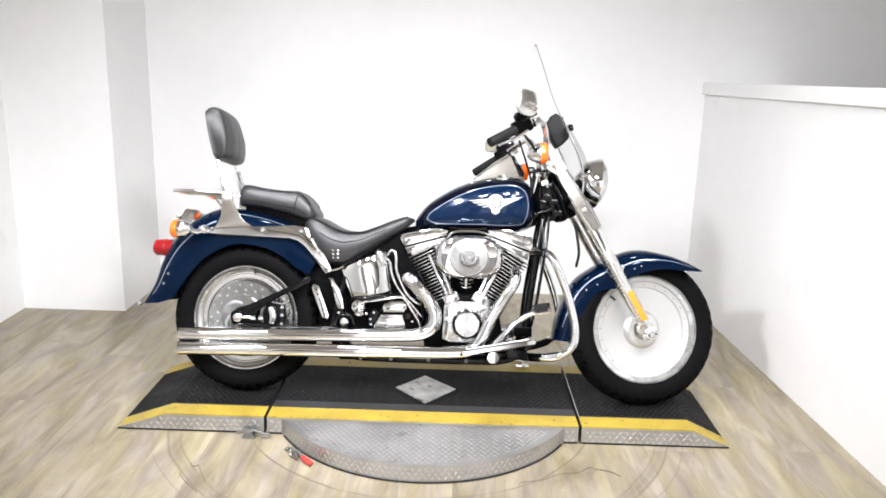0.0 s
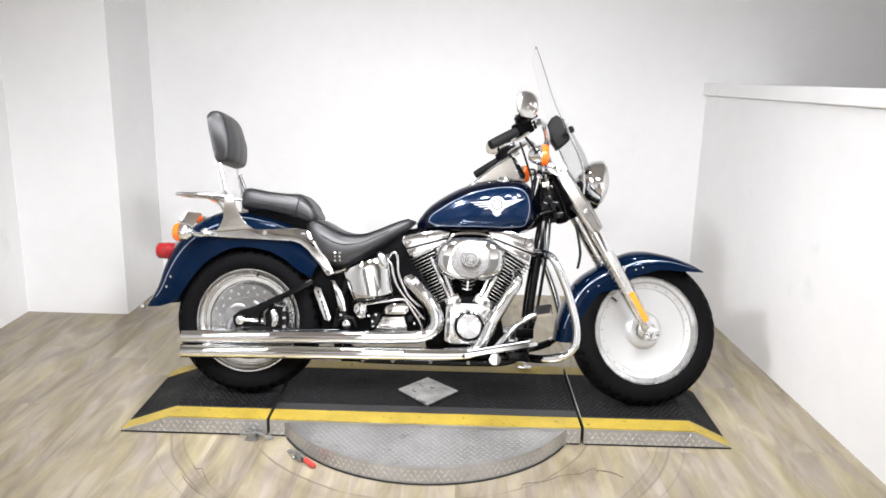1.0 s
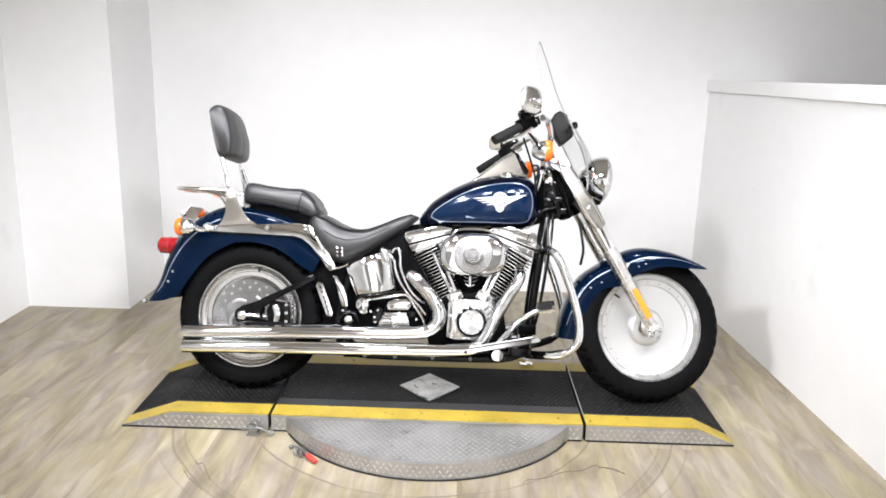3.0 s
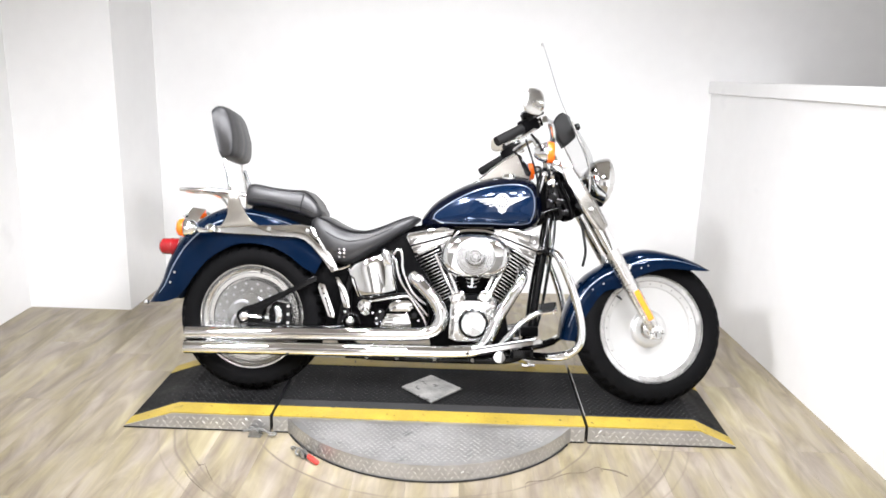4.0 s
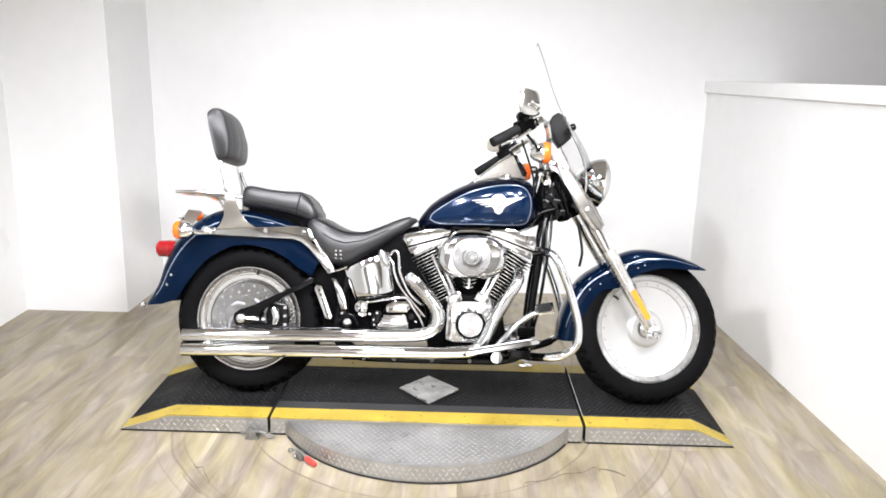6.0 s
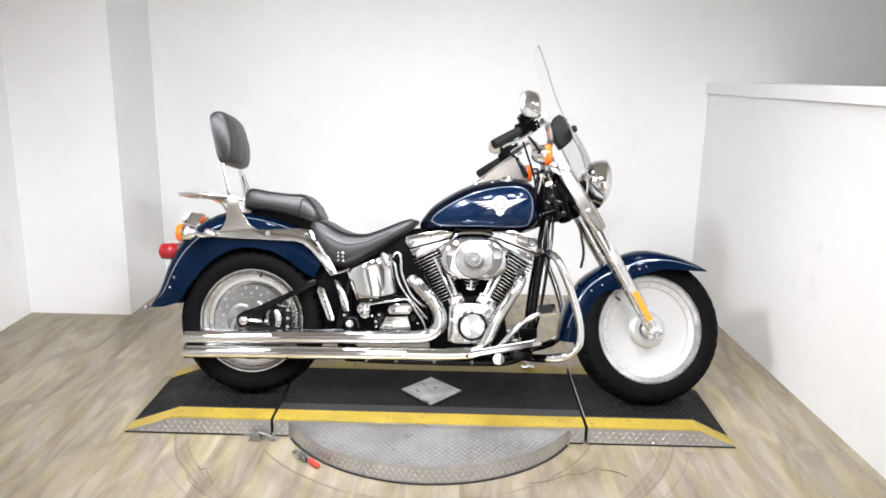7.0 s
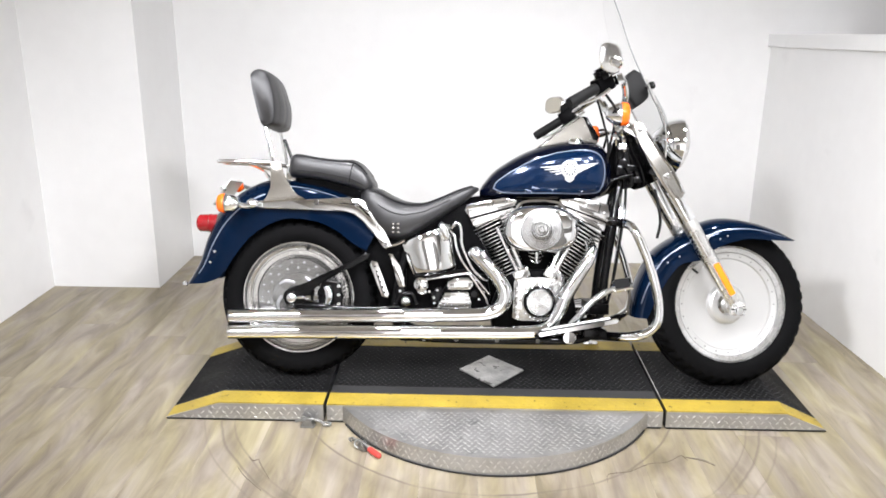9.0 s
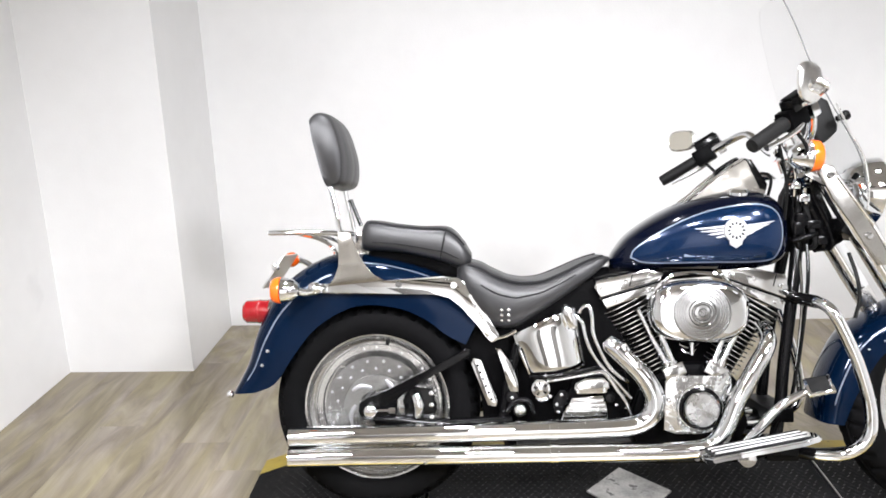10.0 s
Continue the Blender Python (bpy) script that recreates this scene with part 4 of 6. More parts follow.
# chrome struts, sissy bar, rack -------------------------------------------
def strut(s):
    pts = [(-0.945, 0.659), (-0.80, 0.664), (-0.603, 0.675), (-0.562, 0.671), (-0.531, 0.651), (-0.508, 0.604), (-0.474, 0.549), (-0.452, 0.512), (-0.456, 0.497), (-0.474, 0.490), (-0.488, 0.506), (-0.512, 0.540), (-0.553, 0.593), (-0.586, 0.619), (-0.62, 0.629), (-0.945, 0.632)]
    p = part("fender_strut", plate(bmesh.new(), pts, s * 0.127, s * 0.107, 0.004), "chrome", bike, "polished chrome fender strut")
    for x, z in ((-0.727, 0.655), (-0.575, 0.650), (-0.474, 0.505)):
        part("bolt", lathe(bmesh.new(), [(0.0, -s * 0.004), (0.007, -s * 0.003), (0.0095, 0.0), (0.0095, s * -0.001)], (x, s * 0.130, z), "Y", 14), "chrome", p)
    part("foot_bracket", tube(bmesh.new(), [(-0.464, s * 0.118, 0.500), (-0.432, s * 0.118, 0.508), (-0.405, s * 0.116, 0.522)], 0.005, 8, 4), "chrome", p)
    part("inset_plate", plate(bmesh.new(), [(-0.536, 0.622), (-0.518, 0.630), (-0.478, 0.566), (-0.497, 0.552)], s * 0.1300, s * 0.1265, 0.001), "brushed", p, "satin plate on the strut")
    pl = [(-0.925, 0.652), (-0.902, 0.676), (-0.890, 0.708), (-0.891, 0.750), (-0.893, 0.80), (-0.857, 0.80), (-0.848, 0.765), (-0.833, 0.735), (-0.818, 0.705), (-0.800, 0.684), (-0.761, 0.666)]
    part("side_plate", plate(bmesh.new(), pl, s * 0.1345, s * 0.1285, 0.002), "tan_reflection", p, "chrome sissy bar side plate, tan reflection put into its colour")
    part("upright", tube(bmesh.new(), [(-0.884, s * 0.127, 0.77), (-0.892, s * 0.127, 0.83), (-0.905, s * 0.124, 0.89), (-0.926, s * 0.112, 0.99), (-0.935, s * 0.085, 1.05)], 0.0068, 10, 4, flat=0.7), "chrome", p, "chrome sissy bar upright")


both(strut)
part("cross_tube", tube(bmesh.new(), [(-0.935, -0.085, 1.05), (-0.935, 0.085, 1.05)], 0.009, 10), "chrome", bike)
part("brace_wire", tube(bmesh.new(), [(-0.893, 0.10, 0.90), (-0.862, 0.10, 0.82)], 0.006, 8), "black_gloss", bike)
rack = bmesh.new()
for y in (-0.085, 0.085):
    tube(rack, [(-0.880, y, 0.795), (-0.95, y, 0.802), (-1.06, y, 0.803), (-1.098, y * 0.9, 0.803)], 0.0075, 10, 4)
    tube(rack, [(-0.905, y, 0.738), (-0.925, y, 0.768), (-0.965, y, 0.788), (-1.01, y, 0.798)], 0.006, 8, 4)
tube(rack, [(-1.098, -0.0765, 0.803), (-1.107, 0, 0.803), (-1.098, 0.0765, 0.803)], 0.0075, 10, 4)
for x in (-0.93, -1.03):
    tube(rack, [(x, -0.085, 0.802), (x, 0.085, 0.802)], 0.006, 8)
for y in (-0.03, 0.03):
    tube(rack, [(-0.93, y, 0.804), (-1.100, y, 0.804)], 0.005, 8)
part("luggage_rack", rack, "chrome", bike, "slim chrome luggage rack")

pad = bmesh.new()
side = [(-0.965, 1.118), (-0.952, 1.131), (-0.934, 1.134), (-0.912, 1.125), (-0.897, 1.100), (-0.886, 1.057), (-0.879, 1.015), (-0.877, 0.976), (-0.880, 0.945), (-0.888, 0.930), (-0.905, 0.923), (-0.921, 0.923), (-0.932, 0.950), (-0.944, 0.996), (-0.957, 1.06)]
cx, cz = -0.918, 1.03
side = [tuple(float(v) for v in q) for q in spline(side + [side[0]], 3)[:-1]]
loops = []
for k in range(25):
    u = -1 + 2 * k / 24
    y = 0.15 * u
    e = (1 - abs(u) ** 5) ** 0.5 if abs(u) < 1 else 0.0
    e = 0.84 + 0.16 * e
    pleat = 1.0 - 0.05 * sum(math.exp(-((u - q) / 0.05) ** 2) for q in (-0.72, -0.25, 0.25, 0.72))
    lp = []
    for x, z in side:
        front = max(0.0, (x - cx) / 0.04)
        zz = cz + (z - cz) * (e if z > cz else 0.5 + 0.5 * e)
        xx = cx + (x - cx) * (0.6 + 0.4 * e) * (pleat if x > cx else 1.0) + 0.022 * front * (1 - u * u)
        lp.append((xx, y, zz + 0.004 - (0.03 * max(0, u) ** 3 + 0.004 * abs(u) ** 3) * (z > cz)))
    loops.append(lp)
rings(pad, loops)
backrest = part("backrest", pad, "black_leather", bike, "black leather passenger backrest with vertical pleats", angle=80)

# seats ---------------------------------------------------------------------
def saddle(name, stations, power, mat, label, n=5, seg=36, dish=0.0):
    loops = []
    for x, zb, zt, hw in spline(stations, n):
        lp = [(x, y, z - (dish * (1 - min(1, abs(y) / hw)) if z > (zb + zt) / 2 else 0)) for y, z in oval(hw, zb, zt, power, seg)]
        loops.append(lp)
    bm = bmesh.new()
    rings(bm, loops)
    return part(name, bm, mat, bike, label, angle=65)


PIL = [(-0.840, 0.752, 0.782, 0.05), (-0.831, 0.748, 0.822, 0.088), (-0.808, 0.745, 0.840, 0.106), (-0.733, 0.740, 0.828, 0.116), (-0.66, 0.725, 0.821, 0.121), (-0.600, 0.708, 0.820, 0.122), (-0.570, 0.695, 0.803, 0.120), (-0.545, 0.693, 0.770, 0.116), (-0.526, 0.705, 0.738, 0.10)]
pillion = saddle("pillion_seat", PIL, 3.4, "black_leather", "black leather pillion pad", dish=0.008)
PAN = [(-0.822, 0.728, 0.772, 0.03), (-0.80, 0.712, 0.770, 0.050), (-0.70, 0.696, 0.765, 0.056), (-0.60, 0.655, 0.745, 0.062), (-0.535, 0.612, 0.720, 0.066)]
pan = saddle("seat_pan", PAN, 4.0, "black_matt", "black seat pan under the pillion pad")
SEAT = [(-0.566, 0.662, 0.700, 0.10), (-0.545, 0.612, 0.724, 0.126), (-0.502, 0.552, 0.718, 0.142), (-0.46, 0.524, 0.696, 0.150), (-0.41, 0.523, 0.675, 0.152), (-0.34, 0.562, 0.669, 0.146), (-0.28, 0.600, 0.687, 0.132), (-0.235, 0.629, 0.707, 0.116), (-0.19, 0.662, 0.723, 0.100), (-0.157, 0.690, 0.729, 0.084), (-0.136, 0.708, 0.722, 0.055)]
seat = saddle("rider_seat", SEAT, 3.0, "black_leather", "black leather scooped rider saddle", dish=0.012)


def surface_y(stations, power, x, z):
    row = [np.interp(x, [s[0] for s in stations], [s[k] for s in stations]) for k in (1, 2, 3)]
    zc, h = (row[0] + row[1]) / 2, (row[1] - row[0]) / 2
    t = min(1.0, abs((z - zc) / max(h, 1e-4)))
    return float(row[2] * (1 - t ** power) ** (1 / power))


def welt(parent, stations, power, frac, x0, x1, r=0.0026):
    """A raised seam along the side of a cushion."""
    for s in (-1, 1):
        pts = []
        for x in np.linspace(x0, x1, 12):
            zb, zt = (np.interp(x, [q[0] for q in stations], [q[k] for q in stations]) for k in (1, 2))
            z = float(zb + (zt - zb) * frac)
            pts.append((float(x), s * (surface_y(stations, power, x, z) + 0.0003), z))
        part("seam", tube(bmesh.new(), pts, r, 6, 3), "black_leather_smooth", parent, "raised stitched seam")


welt(seat, SEAT, 3.0, 0.86, -0.535, -0.16, 0.004)
welt(seat, SEAT, 3.0, 0.60, -0.50, -0.24, 0.0022)
welt(pillion, PIL, 3.4, 0.86, -0.81, -0.545, 0.0035)
welt(pillion, PIL, 3.4, 0.30, -0.80, -0.56, 0.002)
for s in (-1, 1):
    for x0, x1, za, zb in ((-0.612, -0.594, 0.722, 0.806),):
        pts = [(x0 + (x1 - x0) * t, s * (surface_y(PIL, 3.4, x0 + (x1 - x0) * t, za + (zb - za) * t) + 0.0004), za + (zb - za) * t) for t in np.linspace(0, 1, 9)]
        part("seam", tube(bmesh.new(), [tuple(float(v) for v in q) for q in pts], 0.0024, 6, 3), "black_leather_smooth", pillion, "raised stitched seam")
for i in range(2):
    for j in range(3):
        x, z = -0.444 + 0.0185 * i, 0.583 - 0.0145 * j
        y = -surface_y(SEAT, 3.0, x, z)
        part("stud", lathe(bmesh.new(), [(0.0, y - 0.004), (0.003, y - 0.0035), (0.0055, y - 0.001), (0.006, y + 0.002)], (x, 0, z), "Y", 12), "chrome", seat, "round chrome stud")

# fuel tank -----------------------------------------------------------------
TANK = [(-0.131, 0.690, 0.712, 0.018), (-0.117, 0.684, 0.737, 0.046), (-0.07, 0.679, 0.790, 0.082), (0.032, 0.677, 0.853, 0.116), (0.135, 0.677, 0.888, 0.136), (0.238, 0.678, 0.902, 0.141), (0.300, 0.684, 0.888, 0.131), (0.334, 0.702, 0.855, 0.106), (0.352, 0.745, 0.800, 0.055)]
TP = 2.7
tank = saddle("fuel_tank", TANK, TP, "navy_paint", "two-tone blue metallic fuel tank", n=6, seg=48)


def on_tank(x, z, s=-1, lift_by=0.0015):
    return (x, s * (surface_y(TANK_FINE, TP, x, z) + lift_by), z)


TANK_FINE = [tuple(float(v) for v in r) for r in spline(TANK, 6)]
ring_pts = [(-0.085, 0.716), (-0.066, 0.748), (0.029, 0.808), (0.130, 0.846), (0.240, 0.860), (0.296, 0.842), (0.316, 0.792), (0.309, 0.731), (0.276, 0.702), (0.12, 0.700), (-0.035, 0.700)]
loop = spline(ring_pts + [ring_pts[0]], 8)[:-1]
for s in (-1, 1):
    pan = bmesh.new()
    mid = np.mean(loop, axis=0)
    rows = [[pan.verts.new(on_tank(*(mid + (q - mid) * k), s, 0.0009)) for q in loop] for k in (1.0, 0.97, 0.88, 0.76, 0.62, 0.48, 0.34, 0.2, 0.08)]
    for a, c in zip(rows, rows[1:]):
        for i in range(len(loop)):
            k = (i + 1) % len(loop)
            pan.faces.new((a[i], a[k], c[k], c[i]))
    pan.faces.new(rows[-1])
    part("side_panel", pan, "blue_paint", tank, "brighter blue painted side panel", angle=60)
    for off, wid in ((0.0, 0.0038),):
        bm = bmesh.new()
        n = len(loop)
        mid = np.mean(loop, axis=0)
        rows = []
        for i, q in enumerate(loop):
            d = loop[(i + 1) % n] - loop[i - 1]
            d = d / np.linalg.norm(d)
            nr = np.array((-d[1], d[0]))
            if np.dot(nr, mid - q) < 0:
                nr = -nr
            a, c = q + nr * off, q + nr * (off + wid)
            rows.append((bm.verts.new(on_tank(a[0], a[1], s, 0.0003)), bm.verts.new(on_tank(a[0], a[1], s, 0.0020)), bm.verts.new(on_tank(c[0], c[1], s, 0.0020)), bm.verts.new(on_tank(c[0], c[1], s, 0.0003))))
        for i in range(n):
            p, q = rows[i], rows[(i + 1) % n]
            for k in range(3):
                bm.faces.new((p[k], q[k], q[k + 1], p[k + 1]))
        part("tank_stripe", bm, "stripe_paint", tank, "silver pinstripe round the tank side")

# the winged round emblem, as plain shapes
BX, BZ = 0.186, 0.788
for s in (-1, 1):
    y0 = surface_y(TANK_FINE, TP, BX, BZ)
    disc_bm = bmesh.new()
    lathe(disc_bm, [(0.0, s * (y0 + 0.0075)), (0.012, s * (y0 + 0.0075)), (0.0125, s * (y0 + 0.006)), (0.026, s * (y0 + 0.006)), (0.027, s * (y0 + 0.008)), (0.031, s * (y0 + 0.0075)), (0.033, s * (y0 + 0.001))], (BX, 0, BZ), "Y", 32)
    badge = part("badge", disc_bm, "badge_silver", tank, "round winged silver emblem")
    foot = bmesh.new()
    plate(foot, [(BX - 0.018, BZ - 0.024), (BX + 0.018, BZ - 0.024), (BX + 0.016, BZ - 0.038), (BX, BZ - 0.048), (BX - 0.016, BZ - 0.038)], s * (y0 + 0.005), s * (y0 - 0.004), 0.001)
    part("badge_foot", foot, "badge_silver", badge)
    for k in range(12):
        a = 2 * math.pi * k / 12
        bar = bmesh.new()
        box(bar, -0.0022, 0.0022, -0.0008, 0.0008, -0.0035, 0.0035, m=Matrix.Translation((BX + 0.0195 * math.cos(a), s * (y0 + 0.0066), BZ + 0.0195 * math.sin(a))) @ Matrix.Rotation(-a + radians(90), 4, "Y"))
        part("badge_bar", bar, "black_matt", badge, smooth=False)
    for w in (-1, 1):
        for i in range(4):
            r0, r1 = 0.026, (0.104, 0.090, 0.072, 0.052)[i]
            zt = BZ + 0.0145 - 0.0080 * i
            rise = 0.0050 if w > 0 else -0.0040
            bm = bmesh.new()
            cols = []
            for t in np.linspace(0, 1, 9):
                x = BX + w * (r0 + (r1 - r0) * t)
                zz = zt + rise * t * 2
                hh = 0.0060 * (1 - 0.75 * t ** 4)
                cols.append([bm.verts.new(on_tank(x, zz, s, 0.004)), bm.verts.new(on_tank(x, zz - hh, s, 0.004)), bm.verts.new(on_tank(x, zz - hh, s, -0.001)), bm.verts.new(on_tank(x, zz, s, -0.001))])
            for p, q in zip(cols, cols[1:]):
                for k in range(4):
                    bm.faces.new((p[k], p[(k + 1) % 4], q[(k + 1) % 4], q[k]))
            bm.faces.new(cols[0])
            bm.faces.new(cols[-1][::-1])
            part("wing_feather", bm, "badge_silver", badge)
    part("tank_script", box(bmesh.new(), -0.0, 0.04, -0.0006, 0.0006, -0.004, 0.003, m=Matrix.Translation((0.055, s * (surface_y(TANK_FINE, TP, 0.075, 0.720) + 0.0004), 0.722))), "stripe_paint", tank, smooth=False)
DASH = [(0.045, 0.836), (0.048, 0.848), (0.106, 0.886), (0.140, 0.915), (0.188, 0.953), (0.238, 0.985), (0.258, 0.982), (0.301, 0.914), (0.300, 0.890), (0.220, 0.872), (0.100, 0.842)]
dash = part("dash_console", plate(bmesh.new(), DASH, -0.046, 0.046, 0.007), "console_reflection", bike, "chrome dash console on the tank, tan reflection put into its colour", angle=40)
part("gauge_housing", plate(bmesh.new(), [(0.243, 0.988), (0.260, 0.985), (0.304, 0.915), (0.300, 0.898), (0.282, 0.902)], -0.0485, 0.0485, 0.004), "black_gloss", dash, "black gauge housing")
for s in (-1, 1):
    part("edge_trim", tube(bmesh.new(), [(0.050, s * 0.044, 0.850), (0.106, s * 0.0455, 0.889), (0.140, s * 0.0455, 0.918), (0.188, s * 0.0455, 0.956), (0.236, s * 0.0455, 0.987)], 0.0035, 8, 4), "chrome", dash, "bright edge of the console")
part("speedometer", lathe(bmesh.new(), [(0.0, 0.006), (0.036, 0.006), (0.039, 0.009), (0.041, 0.006), (0.041, -0.008)], (0.205, 0, 0.966), aim((-0.56, 0, 0.83)), 32), "black_gloss", dash, "black dial with a chrome rim")
for s in (-1, 1):
    part("fuel_cap", lathe(bmesh.new(), [(0.0, 0.020), (0.022, 0.018), (0.030, 0.010), (0.031, -0.006)], (0.215, s * 0.072, 0.886), aim((0, s * 0.25, 1)), 28), "chrome", tank, "chrome fuel cap")

# engine ----------------------------------------------------------------------
engine = bmesh.new()
plate(engine, [(-0.075, 0.185), (0.20, 0.185), (0.235, 0.25), (0.215, 0.36), (0.165, 0.42), (0.02, 0.42), (-0.06, 0.36), (-0.09, 0.27)], -0.088, 0.095, 0.014)
crank = part("crankcase", engine, "black_matt", bike, "black engine crankcase")


def cylinder(base, tilt, name):
    ax = Vector((math.sin(radians(tilt)), 0, math.cos(radians(tilt))))
    ux = Vector((ax.z, 0, -ax.x))
    core = bmesh.new()
    tube(core, [tuple(Vector(base) + ax * 0.0), tuple(Vector(base) + ax * 0.235)], 0.050, 28)
    cyl = part(name, core, "black_cylinder", bike, "finned black engine cylinder with polished fin edges")
    for k in range(16):
        h = 0.028 + 0.0134 * k
        wx, wy = (0.054, 0.080) if k < 10 else (0.060 + 0.0022 * (k - 10), 0.088)
        loops = []
        for hh, grow in ((h, -0.0006), (h + 0.0005, 0.0), (h + 0.0026, 0.0), (h + 0.0031, -0.0006)):
            lp = []
            for i in range(36):
                a = 2 * math.pi * i / 36
                c, s_ = math.cos(a), math.sin(a)
                px = (wx + grow) * math.copysign(abs(c) ** 0.62, c)
                py = (wy + grow) * math.copysign(abs(s_) ** 0.62, s_)
                lp.append(Vector(base) + ax * hh + ux * px + Vector((0, py, 0)))
            loops.append(lp)
        fin = part("cooling_fin", rings(bmesh.new(), loops), "black_cylinder", cyl)
        two_tone(fin, "brushed", lambda f: abs(f.normal.dot(ax)) < 0.5)
    return cyl


cylinder((0.008, 0, 0.383), -27, "rear_cylinder")
cylinder((0.154, 0, 0.383), 31.5, "front_cylinder")


def rocker(pts, low, name):
    p = part(name, plate(bmesh.new(), pts, -0.094, 0.094, 0.0045), "rocker_chrome", bike, "chrome rocker box", angle=50)
    part("lower_cover", plate(bmesh.new(), low, -0.099, 0.099, 0.003), "rocker_chrome", p, "chrome lower rocker cover")
    part("gasket", plate(bmesh.new(), [(x, z + 0.0015) for x, z in low[:2]] + [(x, z - 0.0035) for x, z in reversed(low[:2])], -0.1005, 0.1005, 0.0), "black_matt", p, "black gasket line")
    x0, z0 = pts[2]
    part("joint", box(bmesh.new(), -0.0012, 0.0012, -0.0955, -0.090, -0.034, 0.0, 0.0, Matrix.Translation((x0 * 0.72 + pts[1][0] * 0.28, 0, z0 * 0.72 + pts[1][1] * 0.28 - 0.004)) @ Matrix.Rotation(radians(14), 4, "Y")), "black_matt", p)
    return p


rk_r = rocker([(-0.187, 0.636), (-0.180, 0.655), (-0.043, 0.683), (0.004, 0.674), (-0.006, 0.652), (-0.168, 0.606)], [(-0.168, 0.605), (-0.006, 0.651), (-0.028, 0.621), (-0.154, 0.577)], "rear_rocker_box")
rk_f = rocker([(0.158, 0.680), (0.240, 0.685), (0.336, 0.664), (0.344, 0.604), (0.330, 0.600), (0.176, 0.656)], [(0.177, 0.655), (0.329, 0.599), (0.323, 0.566), (0.200, 0.625)], "front_rocker_box")
for p, spots in ((rk_r, ((-0.165, 0.632), (-0.10, 0.650), (-0.035, 0.664), (-0.13, 0.598), (-0.04, 0.630))), (rk_f, ((0.19, 0.668), (0.25, 0.655), (0.322, 0.632), (0.22, 0.630), (0.305, 0.590)))):
    for x, z in spots:
        part("bolt", lathe(bmesh.new(), [(0.0, -0.104), (0.005, -0.103), (0.0065, -0.099), (0.0065, -0.092)], (x, 0, z), "Y", 10), "chrome", p)
ac = bmesh.new()
ACX, ACZ, AW, AH = 0.088, 0.571, 0.134, 0.086
loops = []
for y, k in ((-0.094, 0.93), (-0.100, 0.985), (-0.112, 1.0), (-0.138, 1.0), (-0.150, 0.975), (-0.160, 0.92), (-0.166, 0.85), (-0.1675, 0.80)):
    loops.append([(ACX + AW * k * math.copysign(abs(math.cos(a)) ** 0.80, math.cos(a)), y, ACZ + AH * k * math.copysign(abs(math.sin(a)) ** 0.80, math.sin(a))) for a in (2 * math.pi * i / 64 for i in range(64))])
rings(ac, loops)
air = part("air_cleaner", ac, "chrome", bike, "oval chrome air cleaner cover", angle=50)
ins = [(0.0, -0.1755), (0.010, -0.1755), (0.012, -0.172), (0.020, -0.171), (0.023, -0.1745), (0.027, -0.1745), (0.029, -0.1715), (0.034, -0.1705), (0.037, -0.1735)]
for k in range(5):
    r = 0.040 + 0.0066 * k
    ins += [(r, -0.1728 + 0.0003 * k), (r + 0.0054, -0.1727 + 0.0003 * k), (r + 0.0060, -0.1724 + 0.0003 * k)]
ins += [(0.0725, -0.1735), (0.0755, -0.1725), (0.077, -0.164)]
part("insert", lathe(bmesh.new(), ins, (ACX, 0, ACZ), "Y", 64), "turned", air, "round turned centre insert")
part("bracket", tube(bmesh.new(), [(0.00, -0.10, 0.640), (0.025, -0.105, 0.668), (0.09, -0.105, 0.674), (0.15, -0.105, 0.668), (0.175, -0.10, 0.650)], 0.006, 8, 4), "chrome", air)


def pushrod(a, b):
    for dx in (-0.013, 0.013):
        d = Vector(b) - Vector(a)
        o = Vector((dx, 0.012 if dx < 0 else 0, 0))
        p0, p1 = Vector(a) + o, Vector(b) + o * 0.6
        q = part("pushrod_tube", tube(bmesh.new(), [tuple(p0), tuple(p0 + d * 0.45), tuple(p0 + d * 0.5), tuple(p1)], [0.0075, 0.0075, 0.009, 0.009], 14, 3), "chrome", bike, "chrome pushrod tube")
        part("collar", tube(bmesh.new(), [tuple(p1 - d * 0.10), tuple(p1 + d * 0.02)], 0.0145, 14), "chrome", q)


pushrod((-0.056, -0.112, 0.575), (0.018, -0.118, 0.415))
pushrod((0.212, -0.112, 0.580), (0.138, -0.118, 0.417))
cc = bmesh.new()
plate(cc, [(-0.010, 0.246), (0.022, 0.234), (0.110, 0.232), (0.152, 0.252), (0.176, 0.290), (0.181, 0.330), (0.178, 0.398), (0.160, 0.420), (0.128, 0.404), (0.108, 0.384), (0.062, 0.384), (0.042, 0.406), (0.008, 0.408), (-0.006, 0.380)], -0.134, -0.080, 0.012)
cam_c = part("cam_cover", cc, "chrome_cast", bike, "chrome gearcase cover", angle=50)
part("round_cover", lathe(bmesh.new(), [(0.0, -0.160), (0.046, -0.159), (0.049, -0.155), (0.051, -0.146), (0.058, -0.1395), (0.061, -0.139), (0.064, -0.134), (0.064, -0.130)], (0.088, 0, 0.308), "Y", 48), "chrome", cam_c, "chrome rim of the timer cover")
part("cover_face", lathe(bmesh.new(), [(0.0, -0.1635), (0.042, -0.1630), (0.0445, -0.160), (0.0445, -0.1565)], (0.088, 0, 0.308), "Y", 48), "turned_rim", cam_c, "turned round timer cover")
